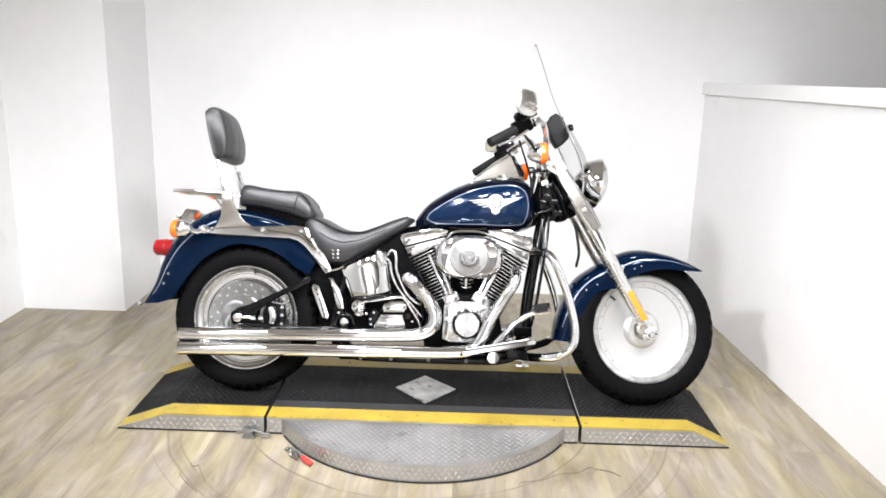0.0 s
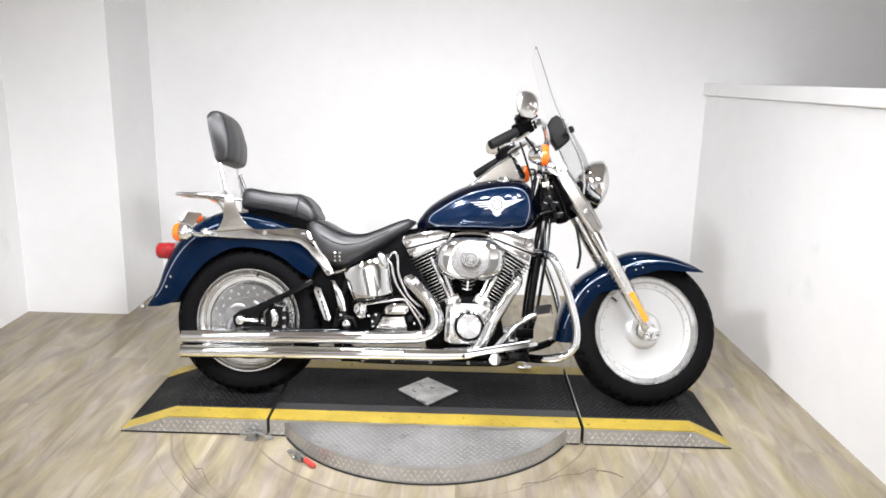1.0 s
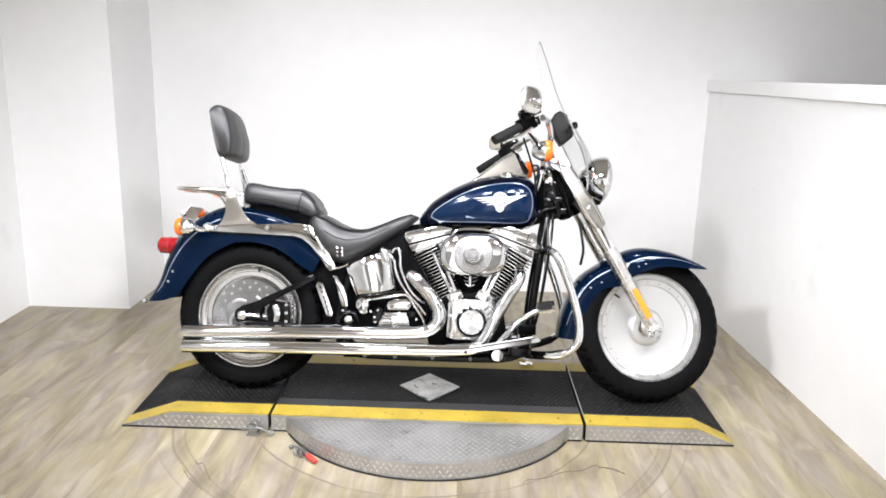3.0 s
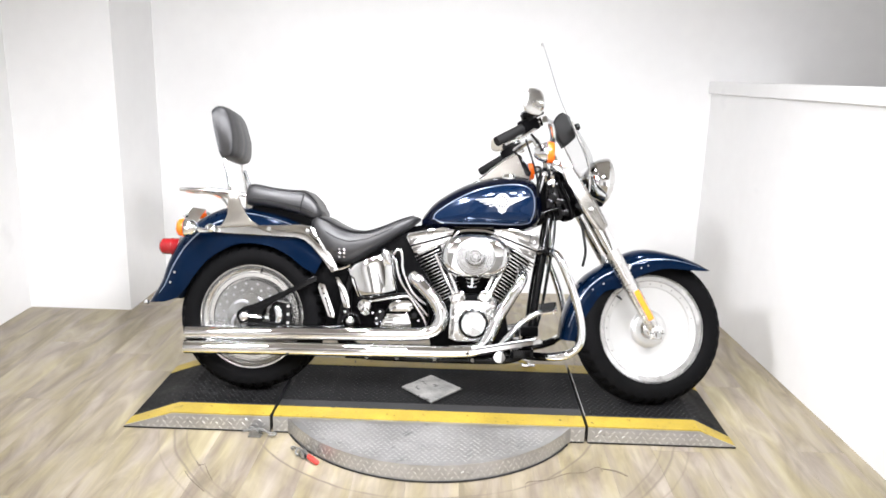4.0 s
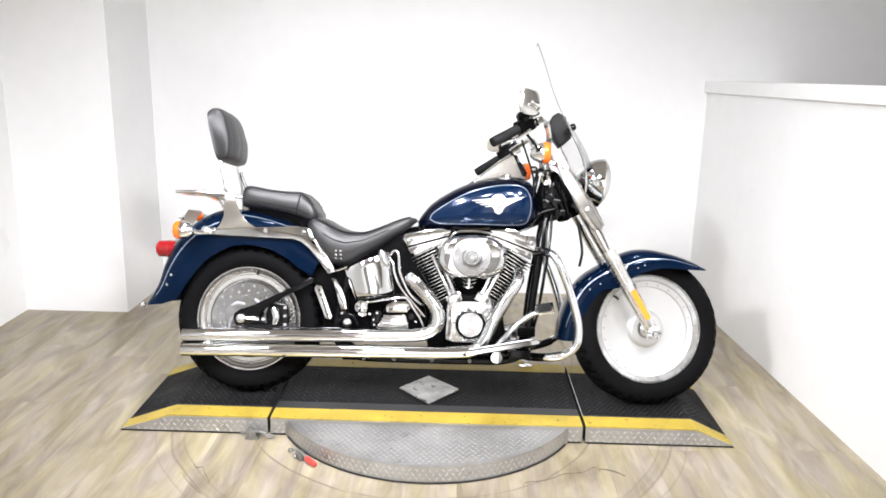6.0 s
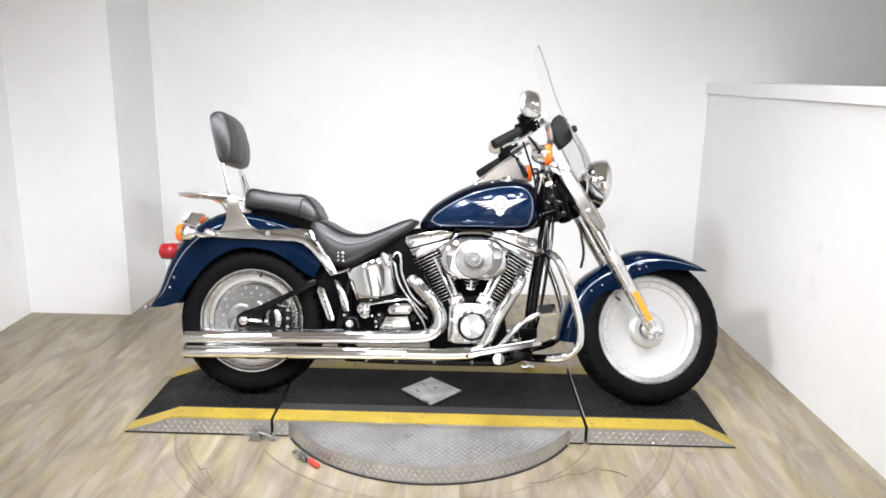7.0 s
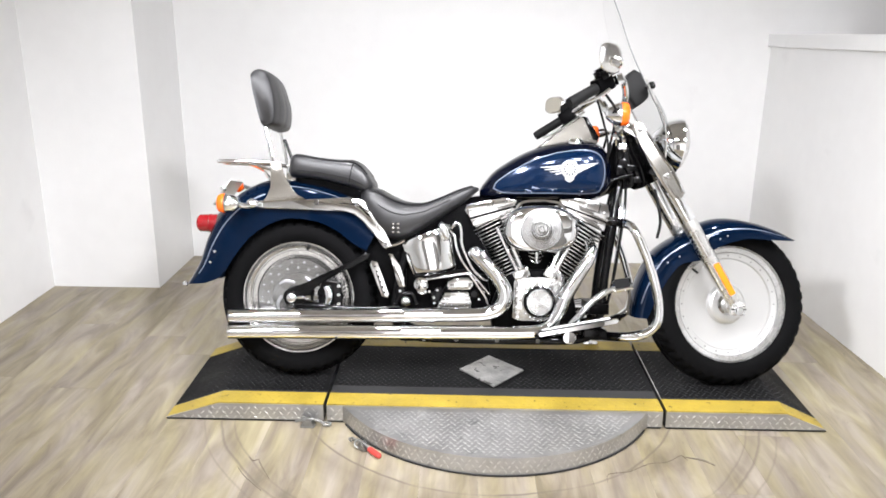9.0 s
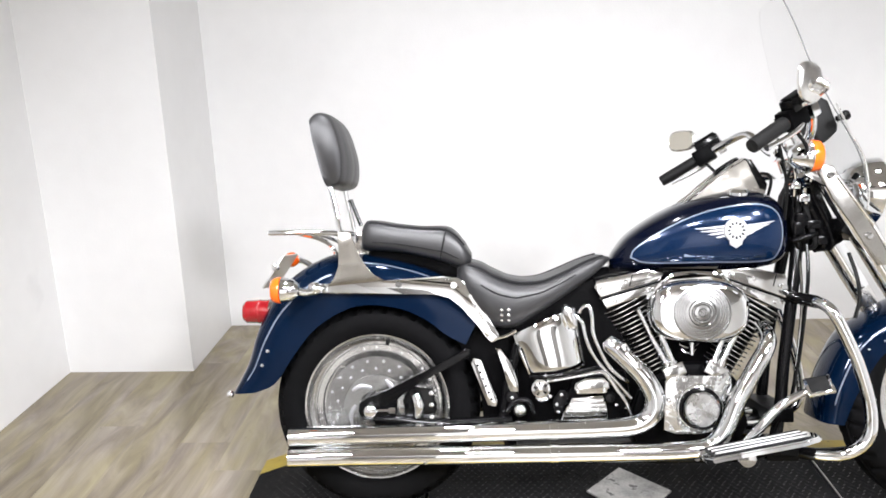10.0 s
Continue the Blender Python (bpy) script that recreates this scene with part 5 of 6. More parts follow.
part("groove", lathe(bmesh.new(), [(0.0505, -0.1545), (0.0515, -0.1475), (0.0575, -0.1455), (0.0585, -0.1405)], (0.088, 0, 0.308), "Y", 48), "black_gloss", cam_c, "black ring round the timer cover")
dots("cover_bolt", (0.088, 0.308), 0.069, 9, 0.0052, -0.134, "chrome", cam_c, 0.3)
for x, z in ((0.010, 0.252), (0.150, 0.268), (0.164, 0.378), (0.025, 0.388), (0.006, 0.33), (0.142, 0.388), (0.048, 0.385), (0.168, 0.345)):
    part("bolt", lathe(bmesh.new(), [(0.0, -0.143), (0.0055, -0.142), (0.007, -0.136), (0.007, -0.130)], (x, 0, z), "Y", 10), "chrome", cam_c)
for x, t in ((0.022, -24), (0.134, 28)):
    b = bmesh.new()
    box(b, -0.030, 0.030, -0.018, 0.016, -0.018, 0.018, 0.005, Matrix.Translation((x, -0.116, 0.408)) @ Matrix.Rotation(radians(t), 4, "Y"))
    part("lifter_block", b, "chrome_cast", cam_c, "chrome lifter block")
part("oil_filter", lathe(bmesh.new(), [(0.0, 0.03), (0.034, 0.028), (0.038, 0.022), (0.038, -0.045), (0.03, -0.05)], (0.250, -0.02, 0.245), "X", 28), "chrome", bike, "chrome oil filter")
# black block stands in for shade deep between the cylinders
part("dark_space_block", plate(bmesh.new(), [(-0.02, 0.39), (0.18, 0.39), (0.15, 0.46), (0.14, 0.56), (0.03, 0.56), (0.02, 0.46)], -0.045, 0.06, 0.006), "black_matt", bike, "black block put in for the shaded space between the cylinders")
part("intake", tube(bmesh.new(), [(0.01, -0.055, 0.555), (0.08, -0.06, 0.560), (0.16, -0.055, 0.560)], 0.026, 14, 4), "black_matt", bike, "black intake between the cylinders")
for k in range(6):
    z = 0.448 + 0.0155 * k
    w = 0.020 + 0.0065 * k
    part("fin", tube(bmesh.new(), [(0.081 - w, -0.052, z + 0.006), (0.081 - w * 0.5, -0.058, z), (0.081, -0.060, z - 0.002), (0.081 + w * 0.5, -0.058, z), (0.081 + w, -0.052, z + 0.006)], 0.0022, 6, 3), "brushed", crank, "curved fin between the cylinders")
part("centre_bolt", tube(bmesh.new(), [(0.080, -0.085, 0.485), (0.080, -0.088, 0.445)], [0.008, 0.006], 10), "chrome", bike, "chrome bolt between the cylinders")

# gearbox, oil tank, hoses, dark middle of the frame -----------------------------
gb_ = bmesh.new()
plate(gb_, [(-0.262, 0.262), (-0.10, 0.262), (-0.085, 0.32), (-0.10, 0.40), (-0.23, 0.40), (-0.268, 0.33)], -0.080, 0.10, 0.010)
gear = part("gearbox", gb_, "black_matt", bike, "black gearbox case")
part("side_cover", plate(bmesh.new(), [(-0.252, 0.334), (-0.168, 0.337), (-0.158, 0.300), (-0.152, 0.264), (-0.288, 0.264), (-0.276, 0.292)], -0.108, -0.081, 0.005), "chrome_cast", gear, "chrome gearbox side cover")
for i, (x0, x1) in enumerate(((-0.274, -0.158), (-0.268, -0.160), (-0.262, -0.163), (-0.255, -0.167))):
    part("rib", box(bmesh.new(), x0, x1, -0.119, -0.107, 0.293 + 0.0115 * i, 0.2995 + 0.0115 * i, 0.002), "chrome", gear, "polished rib of the cover")
part("top_cover", plate(bmesh.new(), [(-0.249, 0.358), (-0.244, 0.374), (-0.218, 0.388), (-0.168, 0.390), (-0.152, 0.376), (-0.150, 0.360), (-0.165, 0.344), (-0.239, 0.342)], -0.114, 0.04, 0.008), "chrome_cast", gear, "chrome top cover")
part("side_lobe", plate(bmesh.new(), [(-0.304, 0.286), (-0.278, 0.286), (-0.260, 0.338), (-0.270, 0.352), (-0.286, 0.353), (-0.305, 0.326)], -0.098, -0.075, 0.005), "black_gloss", gear, "black lobe of the gearbox case")
part("shaft_cap", lathe(bmesh.new(), [(0.0, -0.104), (0.012, -0.103), (0.0185, -0.097), (0.020, -0.080), (0.020, -0.070)], (-0.147, 0, 0.329), "Y", 20), "black_gloss", gear, "round black shaft cap")
for x, z, y in ((-0.295, 0.313, -0.098), (-0.282, 0.340, -0.098), (-0.129, 0.308, -0.088), (-0.238, 0.350, -0.113), (-0.164, 0.352, -0.113), (-0.292, 0.292, -0.098)):
    part("bolt", lathe(bmesh.new(), [(0.0, y - 0.0075), (0.0045, y - 0.0065), (0.006, y)], (x, 0, z), "Y", 10), "chrome", gear)
ot = bmesh.new()
TL, TR_, BR, BL = (np.array(v) for v in ((-0.408, 0.512), (-0.238, 0.584), (-0.212, 0.420), (-0.366, 0.396)))
cols = []
for u in np.linspace(0, 1, 19):
    top, low = TL + (TR_ - TL) * u, BL + (BR - BL) * u
    bow = -0.096 - 0.036 * max(0.0, 1 - abs((u - 0.45) / 0.56) ** 2.2)
    lp = []
    for v in np.linspace(0, 1, 15):
        q = top + (low - top) * v
        lp.append((q[0], bow + 0.005 * (abs(v - 0.5) / 0.5) ** 8, q[1] + 0.010 * math.sin(math.pi * u) * (0.5 - v)))
    lp += [(low[0], 0.05, low[1]), (top[0], 0.05, top[1])]
    cols.append(lp)
rings(ot, cols)
oil = part("oil_tank", ot, "chrome", bike, "wrap-around chrome oil tank", angle=60)
part("edge_band", tube(bmesh.new(), [(-0.408, -0.098, 0.508), (-0.390, -0.100, 0.452), (-0.366, -0.098, 0.399)], 0.006, 8, 4), "chrome", oil)
part("filler", tube(bmesh.new(), [(-0.262, -0.122, 0.585), (-0.264, -0.124, 0.578), (-0.250, -0.128, 0.535), (-0.247, -0.129, 0.524)], [0.008, 0.019, 0.013, 0.005], 16, 3), "chrome", oil, "chrome filler neck")
part("bottom_strap", tube(bmesh.new(), [(-0.368, -0.110, 0.392), (-0.335, -0.132, 0.395), (-0.270, -0.138, 0.404), (-0.205, -0.120, 0.415), (-0.160, -0.100, 0.423)], 0.0065, 8, 4), "black_gloss", oil, "black strap under the oil tank")
mc = lathe(bmesh.new(), [(0.0, -0.141), (0.007, -0.140), (0.009, -0.134), (0.017, -0.133), (0.020, -0.138), (0.025, -0.137), (0.0285, -0.130), (0.029, -0.09), (0.029, -0.06)], (-0.341, 0, 0.364), "Y", 28)
master = part("master_cylinder", mc, "chrome", bike, "round chrome master cylinder cover")
dots("cap_bolt", (-0.341, 0.364), 0.0135, 5, 0.0032, -0.134, "black_gloss", master, 0.5)
part("outlet", tube(bmesh.new(), [(-0.352, -0.120, 0.338), (-0.338, -0.124, 0.330), (-0.322, -0.120, 0.336)], 0.007, 10, 4), "chrome", master)
for pts in ([(-0.232, -0.118, 0.570), (-0.222, -0.124, 0.586), (-0.206, -0.126, 0.586), (-0.198, -0.127, 0.559), (-0.195, -0.127, 0.513), (-0.177, -0.127, 0.466), (-0.153, -0.126, 0.422), (-0.120, -0.122, 0.390), (-0.100, -0.11, 0.376)],
            [(-0.240, -0.112, 0.560), (-0.222, -0.116, 0.540), (-0.214, -0.118, 0.500), (-0.196, -0.118, 0.455), (-0.170, -0.116, 0.418), (-0.128, -0.112, 0.372), (-0.092, -0.108, 0.330)],
            [(-0.330, -0.118, 0.398), (-0.318, -0.124, 0.385), (-0.300, -0.126, 0.386), (-0.239, -0.126, 0.397), (-0.176, -0.124, 0.406), (-0.154, -0.122, 0.390), (-0.135, -0.122, 0.361), (-0.106, -0.121, 0.318), (-0.092, -0.118, 0.280)]):
    part("oil_line", tube(bmesh.new(), pts, 0.0055, 10, 4), "chrome", bike, "chrome oil line")
for x, z in ((-0.112, 0.335), (-0.312, 0.334), (-0.100, 0.300)):
    part("case_bolt", lathe(bmesh.new(), [(0.0, -0.098), (0.005, -0.097), (0.0065, -0.090), (0.0065, -0.070)], (x, 0, z), "Y", 10), "chrome", bike, "small chrome bolt")
core = bmesh.new()
plate(core, [(-0.49, 0.25), (-0.06, 0.23), (-0.06, 0.42), (-0.13, 0.52), (-0.18, 0.66), (-0.30, 0.62), (-0.41, 0.52), (-0.47, 0.50), (-0.51, 0.40)], -0.060, 0.075, 0.008)
part("inner_frame", core, "black_matt", bike, "black frame and battery box behind the engine")
part("inner_fender", plate(bmesh.new(), [(-0.60, 0.515), (-0.555, 0.585), (-0.45, 0.565), (-0.40, 0.50), (-0.40, 0.25), (-0.498, 0.25), (-0.503, 0.32), (-0.512, 0.39), (-0.540, 0.455)], -0.068, 0.068, 0.006), "black_matt", bike, "black inner fender ahead of the rear tyre")
part("backbone", tube(bmesh.new(), [(-0.36, 0, 0.60), (-0.1, 0, 0.665), (0.25, 0, 0.70), (0.40, 0, 0.77)], 0.032, 14, 4), "black_gloss", bike, "black frame backbone")


def frame_side(s):
    part("frame_tube", tube(bmesh.new(), [(0.392, s * 0.030, 0.80), (0.378, s * 0.050, 0.70), (0.358, s * 0.064, 0.57), (0.336, s * 0.070, 0.42), (0.322, s * 0.074, 0.28), (0.300, s * 0.078, 0.200), (0.24, s * 0.080, 0.165), (0.10, s * 0.080, 0.158), (-0.20, s * 0.080, 0.158), (-0.38, s * 0.082, 0.170), (-0.44, s * 0.086, 0.24), (-0.43, s * 0.09, 0.36), (-0.40, s * 0.09, 0.48)], 0.0165, 12, 5), "black_gloss", bike, "gloss black frame tube")
    arm = [(-0.846, 0.306), (-0.842, 0.326), (-0.822, 0.341), (-0.761, 0.364), (-0.601, 0.442), (-0.545, 0.478), (-0.530, 0.474), (-0.533, 0.454), (-0.617, 0.411), (-0.700, 0.366), (-0.742, 0.338), (-0.738, 0.300), (-0.795, 0.276), (-0.834, 0.280)]
    sw = part("swingarm", plate(bmesh.new(), arm, s * 0.134, s * 0.104, 0.005), "black_gloss", bike, "gloss black triangular swingarm")
    part("lower_rail", tube(bmesh.new(), [(-0.80, s * 0.118, 0.280), (-0.60, s * 0.112, 0.262), (-0.42, s * 0.10, 0.268)], 0.018, 10, 4), "black_gloss", sw)
    part("axle_nut", lathe(bmesh.new(), [(0.0, s * 0.166), (0.010, s * 0.165), (0.017, s * 0.160), (0.0195, s * 0.150), (0.0195, s * 0.132)], (-0.809, 0, 0.309), "Y", 24), "chrome", sw, "domed chrome axle nut")
    part("adjuster", tube(bmesh.new(), [(-0.79, s * 0.143, 0.309), (-0.752, s * 0.143, 0.309)], 0.0045, 8), "chrome", sw)
    part("adjuster_nut", lathe(bmesh.new(), [(0.0, -0.01), (0.009, -0.009), (0.009, 0.009), (0.0, 0.01)], (-0.750, s * 0.143, 0.309), "X", 6), "chrome", sw)
    part("adjuster_nut", lathe(bmesh.new(), [(0.0, -0.008), (0.008, -0.007), (0.008, 0.007), (0.0, 0.008)], (-0.722, s * 0.143, 0.309), "X", 6), "chrome", sw)


both(frame_side)
part("skid_plate", box(bmesh.new(), -0.42, 0.24, -0.075, 0.075, 0.146, 0.172, 0.006), "black_matt", bike, "black underside of the frame")
for x in (-0.33, -0.21, -0.06, 0.09):
    part("frame_bolt", lathe(bmesh.new(), [(0.0, -0.103), (0.006, -0.102), (0.008, -0.096), (0.008, -0.085)], (x, 0, 0.158), "Y", 10), "clamp_steel", bike, "dull bolt on the lower frame tube")
cal = bmesh.new()
plate(cal, [(-0.715, 0.275), (-0.640, 0.268), (-0.628, 0.31), (-0.640, 0.362), (-0.700, 0.372), (-0.722, 0.33)], -0.122, -0.055, 0.008)
caliper = part("brake_caliper", cal, "black_gloss", bike, "black rear brake caliper")
part("cover", tube(bmesh.new(), [(-0.686, -0.126, 0.349), (-0.680, -0.128, 0.332), (-0.676, -0.128, 0.312), (-0.680, -0.126, 0.288)], [0.014, 0.016, 0.016, 0.014], 14, 4), "chrome", caliper, "rounded chrome caliper cover")
for z in (0.286, 0.32, 0.352):
    part("bolt", lathe(bmesh.new(), [(0.0, -0.130), (0.006, -0.129), (0.0075, -0.122)], (-0.642, 0, z), "Y", 10), "chrome", caliper)
link = part("link_strap", plate(bmesh.new(), [(-0.531, 0.430), (-0.524, 0.446), (-0.503, 0.441), (-0.459, 0.325), (-0.464, 0.310), (-0.486, 0.315)], -0.112, -0.104, 0.002), "chrome", bike, "drilled chrome strap")
for t in np.linspace(0.08, 0.92, 6):
    part("hole", lathe(bmesh.new(), [(0.0, -0.1128), (0.0034, -0.1126), (0.0036, -0.1115)], (-0.516 + 0.044 * t, 0, 0.434 - 0.112 * t), "Y", 10), "black_matt", link)
part("fender_stay", plate(bmesh.new(), [(-0.466, 0.474), (-0.448, 0.472), (-0.419, 0.429), (-0.403, 0.385), (-0.400, 0.352), (-0.424, 0.350), (-0.434, 0.385), (-0.441, 0.429)], -0.117, -0.106, 0.004), "chrome", bike, "curved chrome stay", angle=50)
pivot = part("pivot_eye", lathe(bmesh.new(), [(0.0, -0.118), (0.016, -0.117), (0.0195, -0.113), (0.0195, -0.08)], (-0.419, 0, 0.337), "Y", 24), "black_gloss", bike, "black pivot eye of the frame")
part("pivot_bolt", lathe(bmesh.new(), [(0.0, -0.124), (0.005, -0.123), (0.007, -0.117)], (-0.419, 0, 0.337), "Y", 6), "chrome", pivot)
part("pivot_arch", tube(bmesh.new(), [(-0.432, -0.112, 0.296), (-0.418, -0.114, 0.320), (-0.390, -0.116, 0.331), (-0.370, -0.116, 0.322), (-0.358, -0.112, 0.290)], 0.0075, 10, 5), "black_gloss", pivot, "black arch over the pivot cover")
part("pivot_cover", lathe(bmesh.new(), [(0.0, -0.134), (0.010, -0.132), (0.018, -0.125), (0.022, -0.112), (0.022, -0.08)], (-0.397, 0, 0.300), "Y", 24), "chrome", pivot, "domed chrome pivot cover")

# exhausts --------------------------------------------------------------------------
def pipe(name, pts, rad, label):
    p = part(name, tube(bmesh.new(), pts, rad, 24, 6, hollow=True), "chrome", bike, label, angle=50)
    return p


Y1, Y2 = -0.160, -0.164
upper = pipe("upper_exhaust", [(-1.032, Y1, 0.241), (-0.80, Y1, 0.246), (-0.55, Y1, 0.251), (-0.33, Y1, 0.256), (-0.18, Y1, 0.260), (-0.090, Y1, 0.268), (-0.048, Y1, 0.296), (-0.038, Y1, 0.340), (-0.060, Y1 + 0.004, 0.390), (-0.102, Y1 + 0.012, 0.438), (-0.146, Y1 + 0.024, 0.480), (-0.158, Y1 + 0.032, 0.491), (-0.163, Y1 + 0.036, 0.496)],
             [0.0262] * 4 + [0.026, 0.0265, 0.027, 0.027, 0.0265, 0.0258, 0.0250, 0.018, 0.006], "long chrome upper exhaust with heat shield")
lower_e = pipe("lower_exhaust", [(-1.034, Y2, 0.184), (-0.80, Y2, 0.188), (-0.45, Y2, 0.192), (-0.15, Y2, 0.196), (0.04, Y2, 0.200), (0.112, Y2, 0.214), (0.150, Y2, 0.260), (0.180, Y2 + 0.004, 0.330), (0.226, Y2 + 0.012, 0.410), (0.272, Y2 + 0.03, 0.486), (0.272, Y2 + 0.09, 0.525)],
               [0.0258] * 4 + [0.024, 0.024, 0.024, 0.024, 0.0235, 0.022, 0.02], "long chrome lower exhaust with heat shield")
for p, x, z, y in ((upper, -0.31, 0.2565, Y1), (lower_e, -0.31, 0.194, Y2)):
    part("clamp", lathe(bmesh.new(), [(0.0262, -0.012), (0.0278, -0.011), (0.0278, 0.011), (0.0262, 0.012)], (x, y, z), "X", 24), "chrome", p)
for x, z in ((-0.118, 0.480), (-0.085, 0.432), (-0.047, 0.375)):
    part("shield_clip", box(bmesh.new(), -0.008, 0.008, -0.029, -0.024, -0.012, 0.012, 0.002, Matrix.Translation((x, Y1 + 0.008, z)) @ Matrix.Rotation(radians(-32), 4, "Y")), "chrome", upper)

# footboards, pedal, guard --------------------------------------------------------------
def footboard(s):
    m = Matrix.Translation((0.205, s * 0.255, 0.235)) @ Matrix.Rotation(radians(-11), 4, "Y") @ Matrix.Rotation(radians(s * 7), 4, "X")
    base = bmesh.new()
    out = [(-0.150, -0.030), (-0.135, -0.060), (0.09, -0.066), (0.140, -0.046), (0.150, 0.0), (0.140, 0.050), (0.09, 0.066), (-0.135, 0.062), (-0.150, 0.03)]
    lo = [base.verts.new(m @ Vector((x, y, -0.008))) for x, y in out]
    hi = [base.verts.new(m @ Vector((x, y, 0.006))) for x, y in out]
    fs = [base.faces.new(hi), base.faces.new(lo[::-1])]
    for i in range(len(out)):
        k = (i + 1) % len(out)
        base.faces.new((lo[i], lo[k], hi[k], hi[i]))
    bmesh.ops.bevel(base, geom=list({e for f in fs for e in f.edges}), offset=0.004, segments=2, affect="EDGES")
    fb = part("footboard", base, "chrome", bike, "chrome rider footboard with black rubber")
    rub = bmesh.new()
    box(rub, -0.128, 0.122, -0.050, 0.050, 0.0065, 0.010, 0.002, m)
    mat_ob = part("rubber_mat", rub, "black_rubber", fb, "ribbed black rubber mat")
    for i in range(6):
        y = -0.046 + 0.0172 * i
        part("rib", box(bmesh.new(), -0.122, 0.116, y, y + 0.0085, 0.0102, 0.0150, 0.0015, m), "cast_alu" if i % 2 == 0 else "black_rubber", mat_ob)
    part("mount", lathe(bmesh.new(), [(0.0, s * 0.215), (0.022, s * 0.213), (0.0245, s * 0.205), (0.0245, s * 0.15), (0.018, s * 0.09)], (0.190, 0, 0.190), "Y", 20), "chrome", fb, "round chrome mount")
    part("bracket", box(bmesh.new(), 0.24, 0.32, s * 0.075, s * 0.215, 0.185, 0.222, 0.004), "black_gloss", fb)
    part("guard", tube(bmesh.new(), [(0.352, s * 0.03, 0.600), (0.362, s * 0.12, 0.600), (0.400, s * 0.205, 0.585), (0.440, s * 0.225, 0.505), (0.474, s * 0.230, 0.410), (0.496, s * 0.230, 0.310), (0.486, s * 0.226, 0.240), (0.430, s * 0.215, 0.202), (0.36, s * 0.16, 0.190), (0.305, s * 0.085, 0.182)], 0.0155, 14, 6), "chrome", bike, "chrome engine guard bar")
    part("guard_sleeve", tube(bmesh.new(), [(0.448, s * 0.219, 0.209), (0.400, s * 0.190, 0.196), (0.36, s * 0.16, 0.190), (0.312, s * 0.092, 0.183)], 0.0168, 14, 4), "black_gloss", fb, "gloss black lower end of the guard")
    part("guard_clamp", tube(bmesh.new(), [(0.352, s * 0.028, 0.601), (0.362, s * 0.12, 0.601), (0.384, s * 0.175, 0.596)], 0.0172, 14, 4), "black_gloss", fb, "gloss black guard clamp")


both(footboard)
pedal = part("brake_pedal", tube(bmesh.new(), [(0.185, -0.195, 0.225), (0.222, -0.205, 0.270), (0.272, -0.210, 0.325), (0.325, -0.212, 0.360), (0.352, -0.214, 0.370)], [0.011, 0.012, 0.012, 0.010, 0.009], 12, 5), "chrome", bike, "curved chrome brake pedal")
PAD = Matrix.Translation((0.368, -0.222, 0.383)) @ Matrix.Rotation(radians(34), 4, "X") @ Matrix.Rotation(radians(-13), 4, "Y")
part("pad", box(bmesh.new(), -0.034, 0.034, -0.030, 0.030, -0.006, 0.006, 0.005, PAD), "chrome", pedal)
part("pad_rubber", box(bmesh.new(), -0.026, 0.025, -0.023, 0.023, 0.0062, 0.010, 0.002, PAD), "black_rubber", pedal)
part("pedal_link", tube(bmesh.new(), [(0.205, -0.185, 0.235), (0.235, -0.19, 0.262), (0.245, -0.19, 0.30)], 0.007, 8, 3), "chrome", pedal)
part("regulator", box(bmesh.new(), 0.275, 0.345, -0.12, 0.09, 0.262, 0.300, 0.005), "black_matt", bike, "black finned regulator box")
part("brake_line", tube(bmesh.new(), [(0.505, -0.09, 0.72), (0.512, -0.12, 0.66), (0.520, -0.12, 0.60), (0.512, -0.11, 0.545)], 0.0055, 8, 5), "black_rubber", bike, "black brake hose")
SX, SY, SZ = 0.351, 0.324, 0.085
stand = part("side_stand", tube(bmesh.new(), [(0.25, 0.09, 0.175), (0.29, 0.20, 0.13), (SX, SY - 0.005, SZ + 0.012)], 0.012, 10, 4), "chrome", bike, "chrome side stand, folded out")
part("stand_foot", box(bmesh.new(), SX - 0.03, SX + 0.03, SY - 0.025, SY + 0.025, SZ - 0.006, SZ + 0.006, 0.004), "chrome", stand)

# front end ------------------------------------------------------------------------------
FD = (Vector((0.805, 0, 0.300)) - Vector((0.440, 0, 0.925))).normalized()


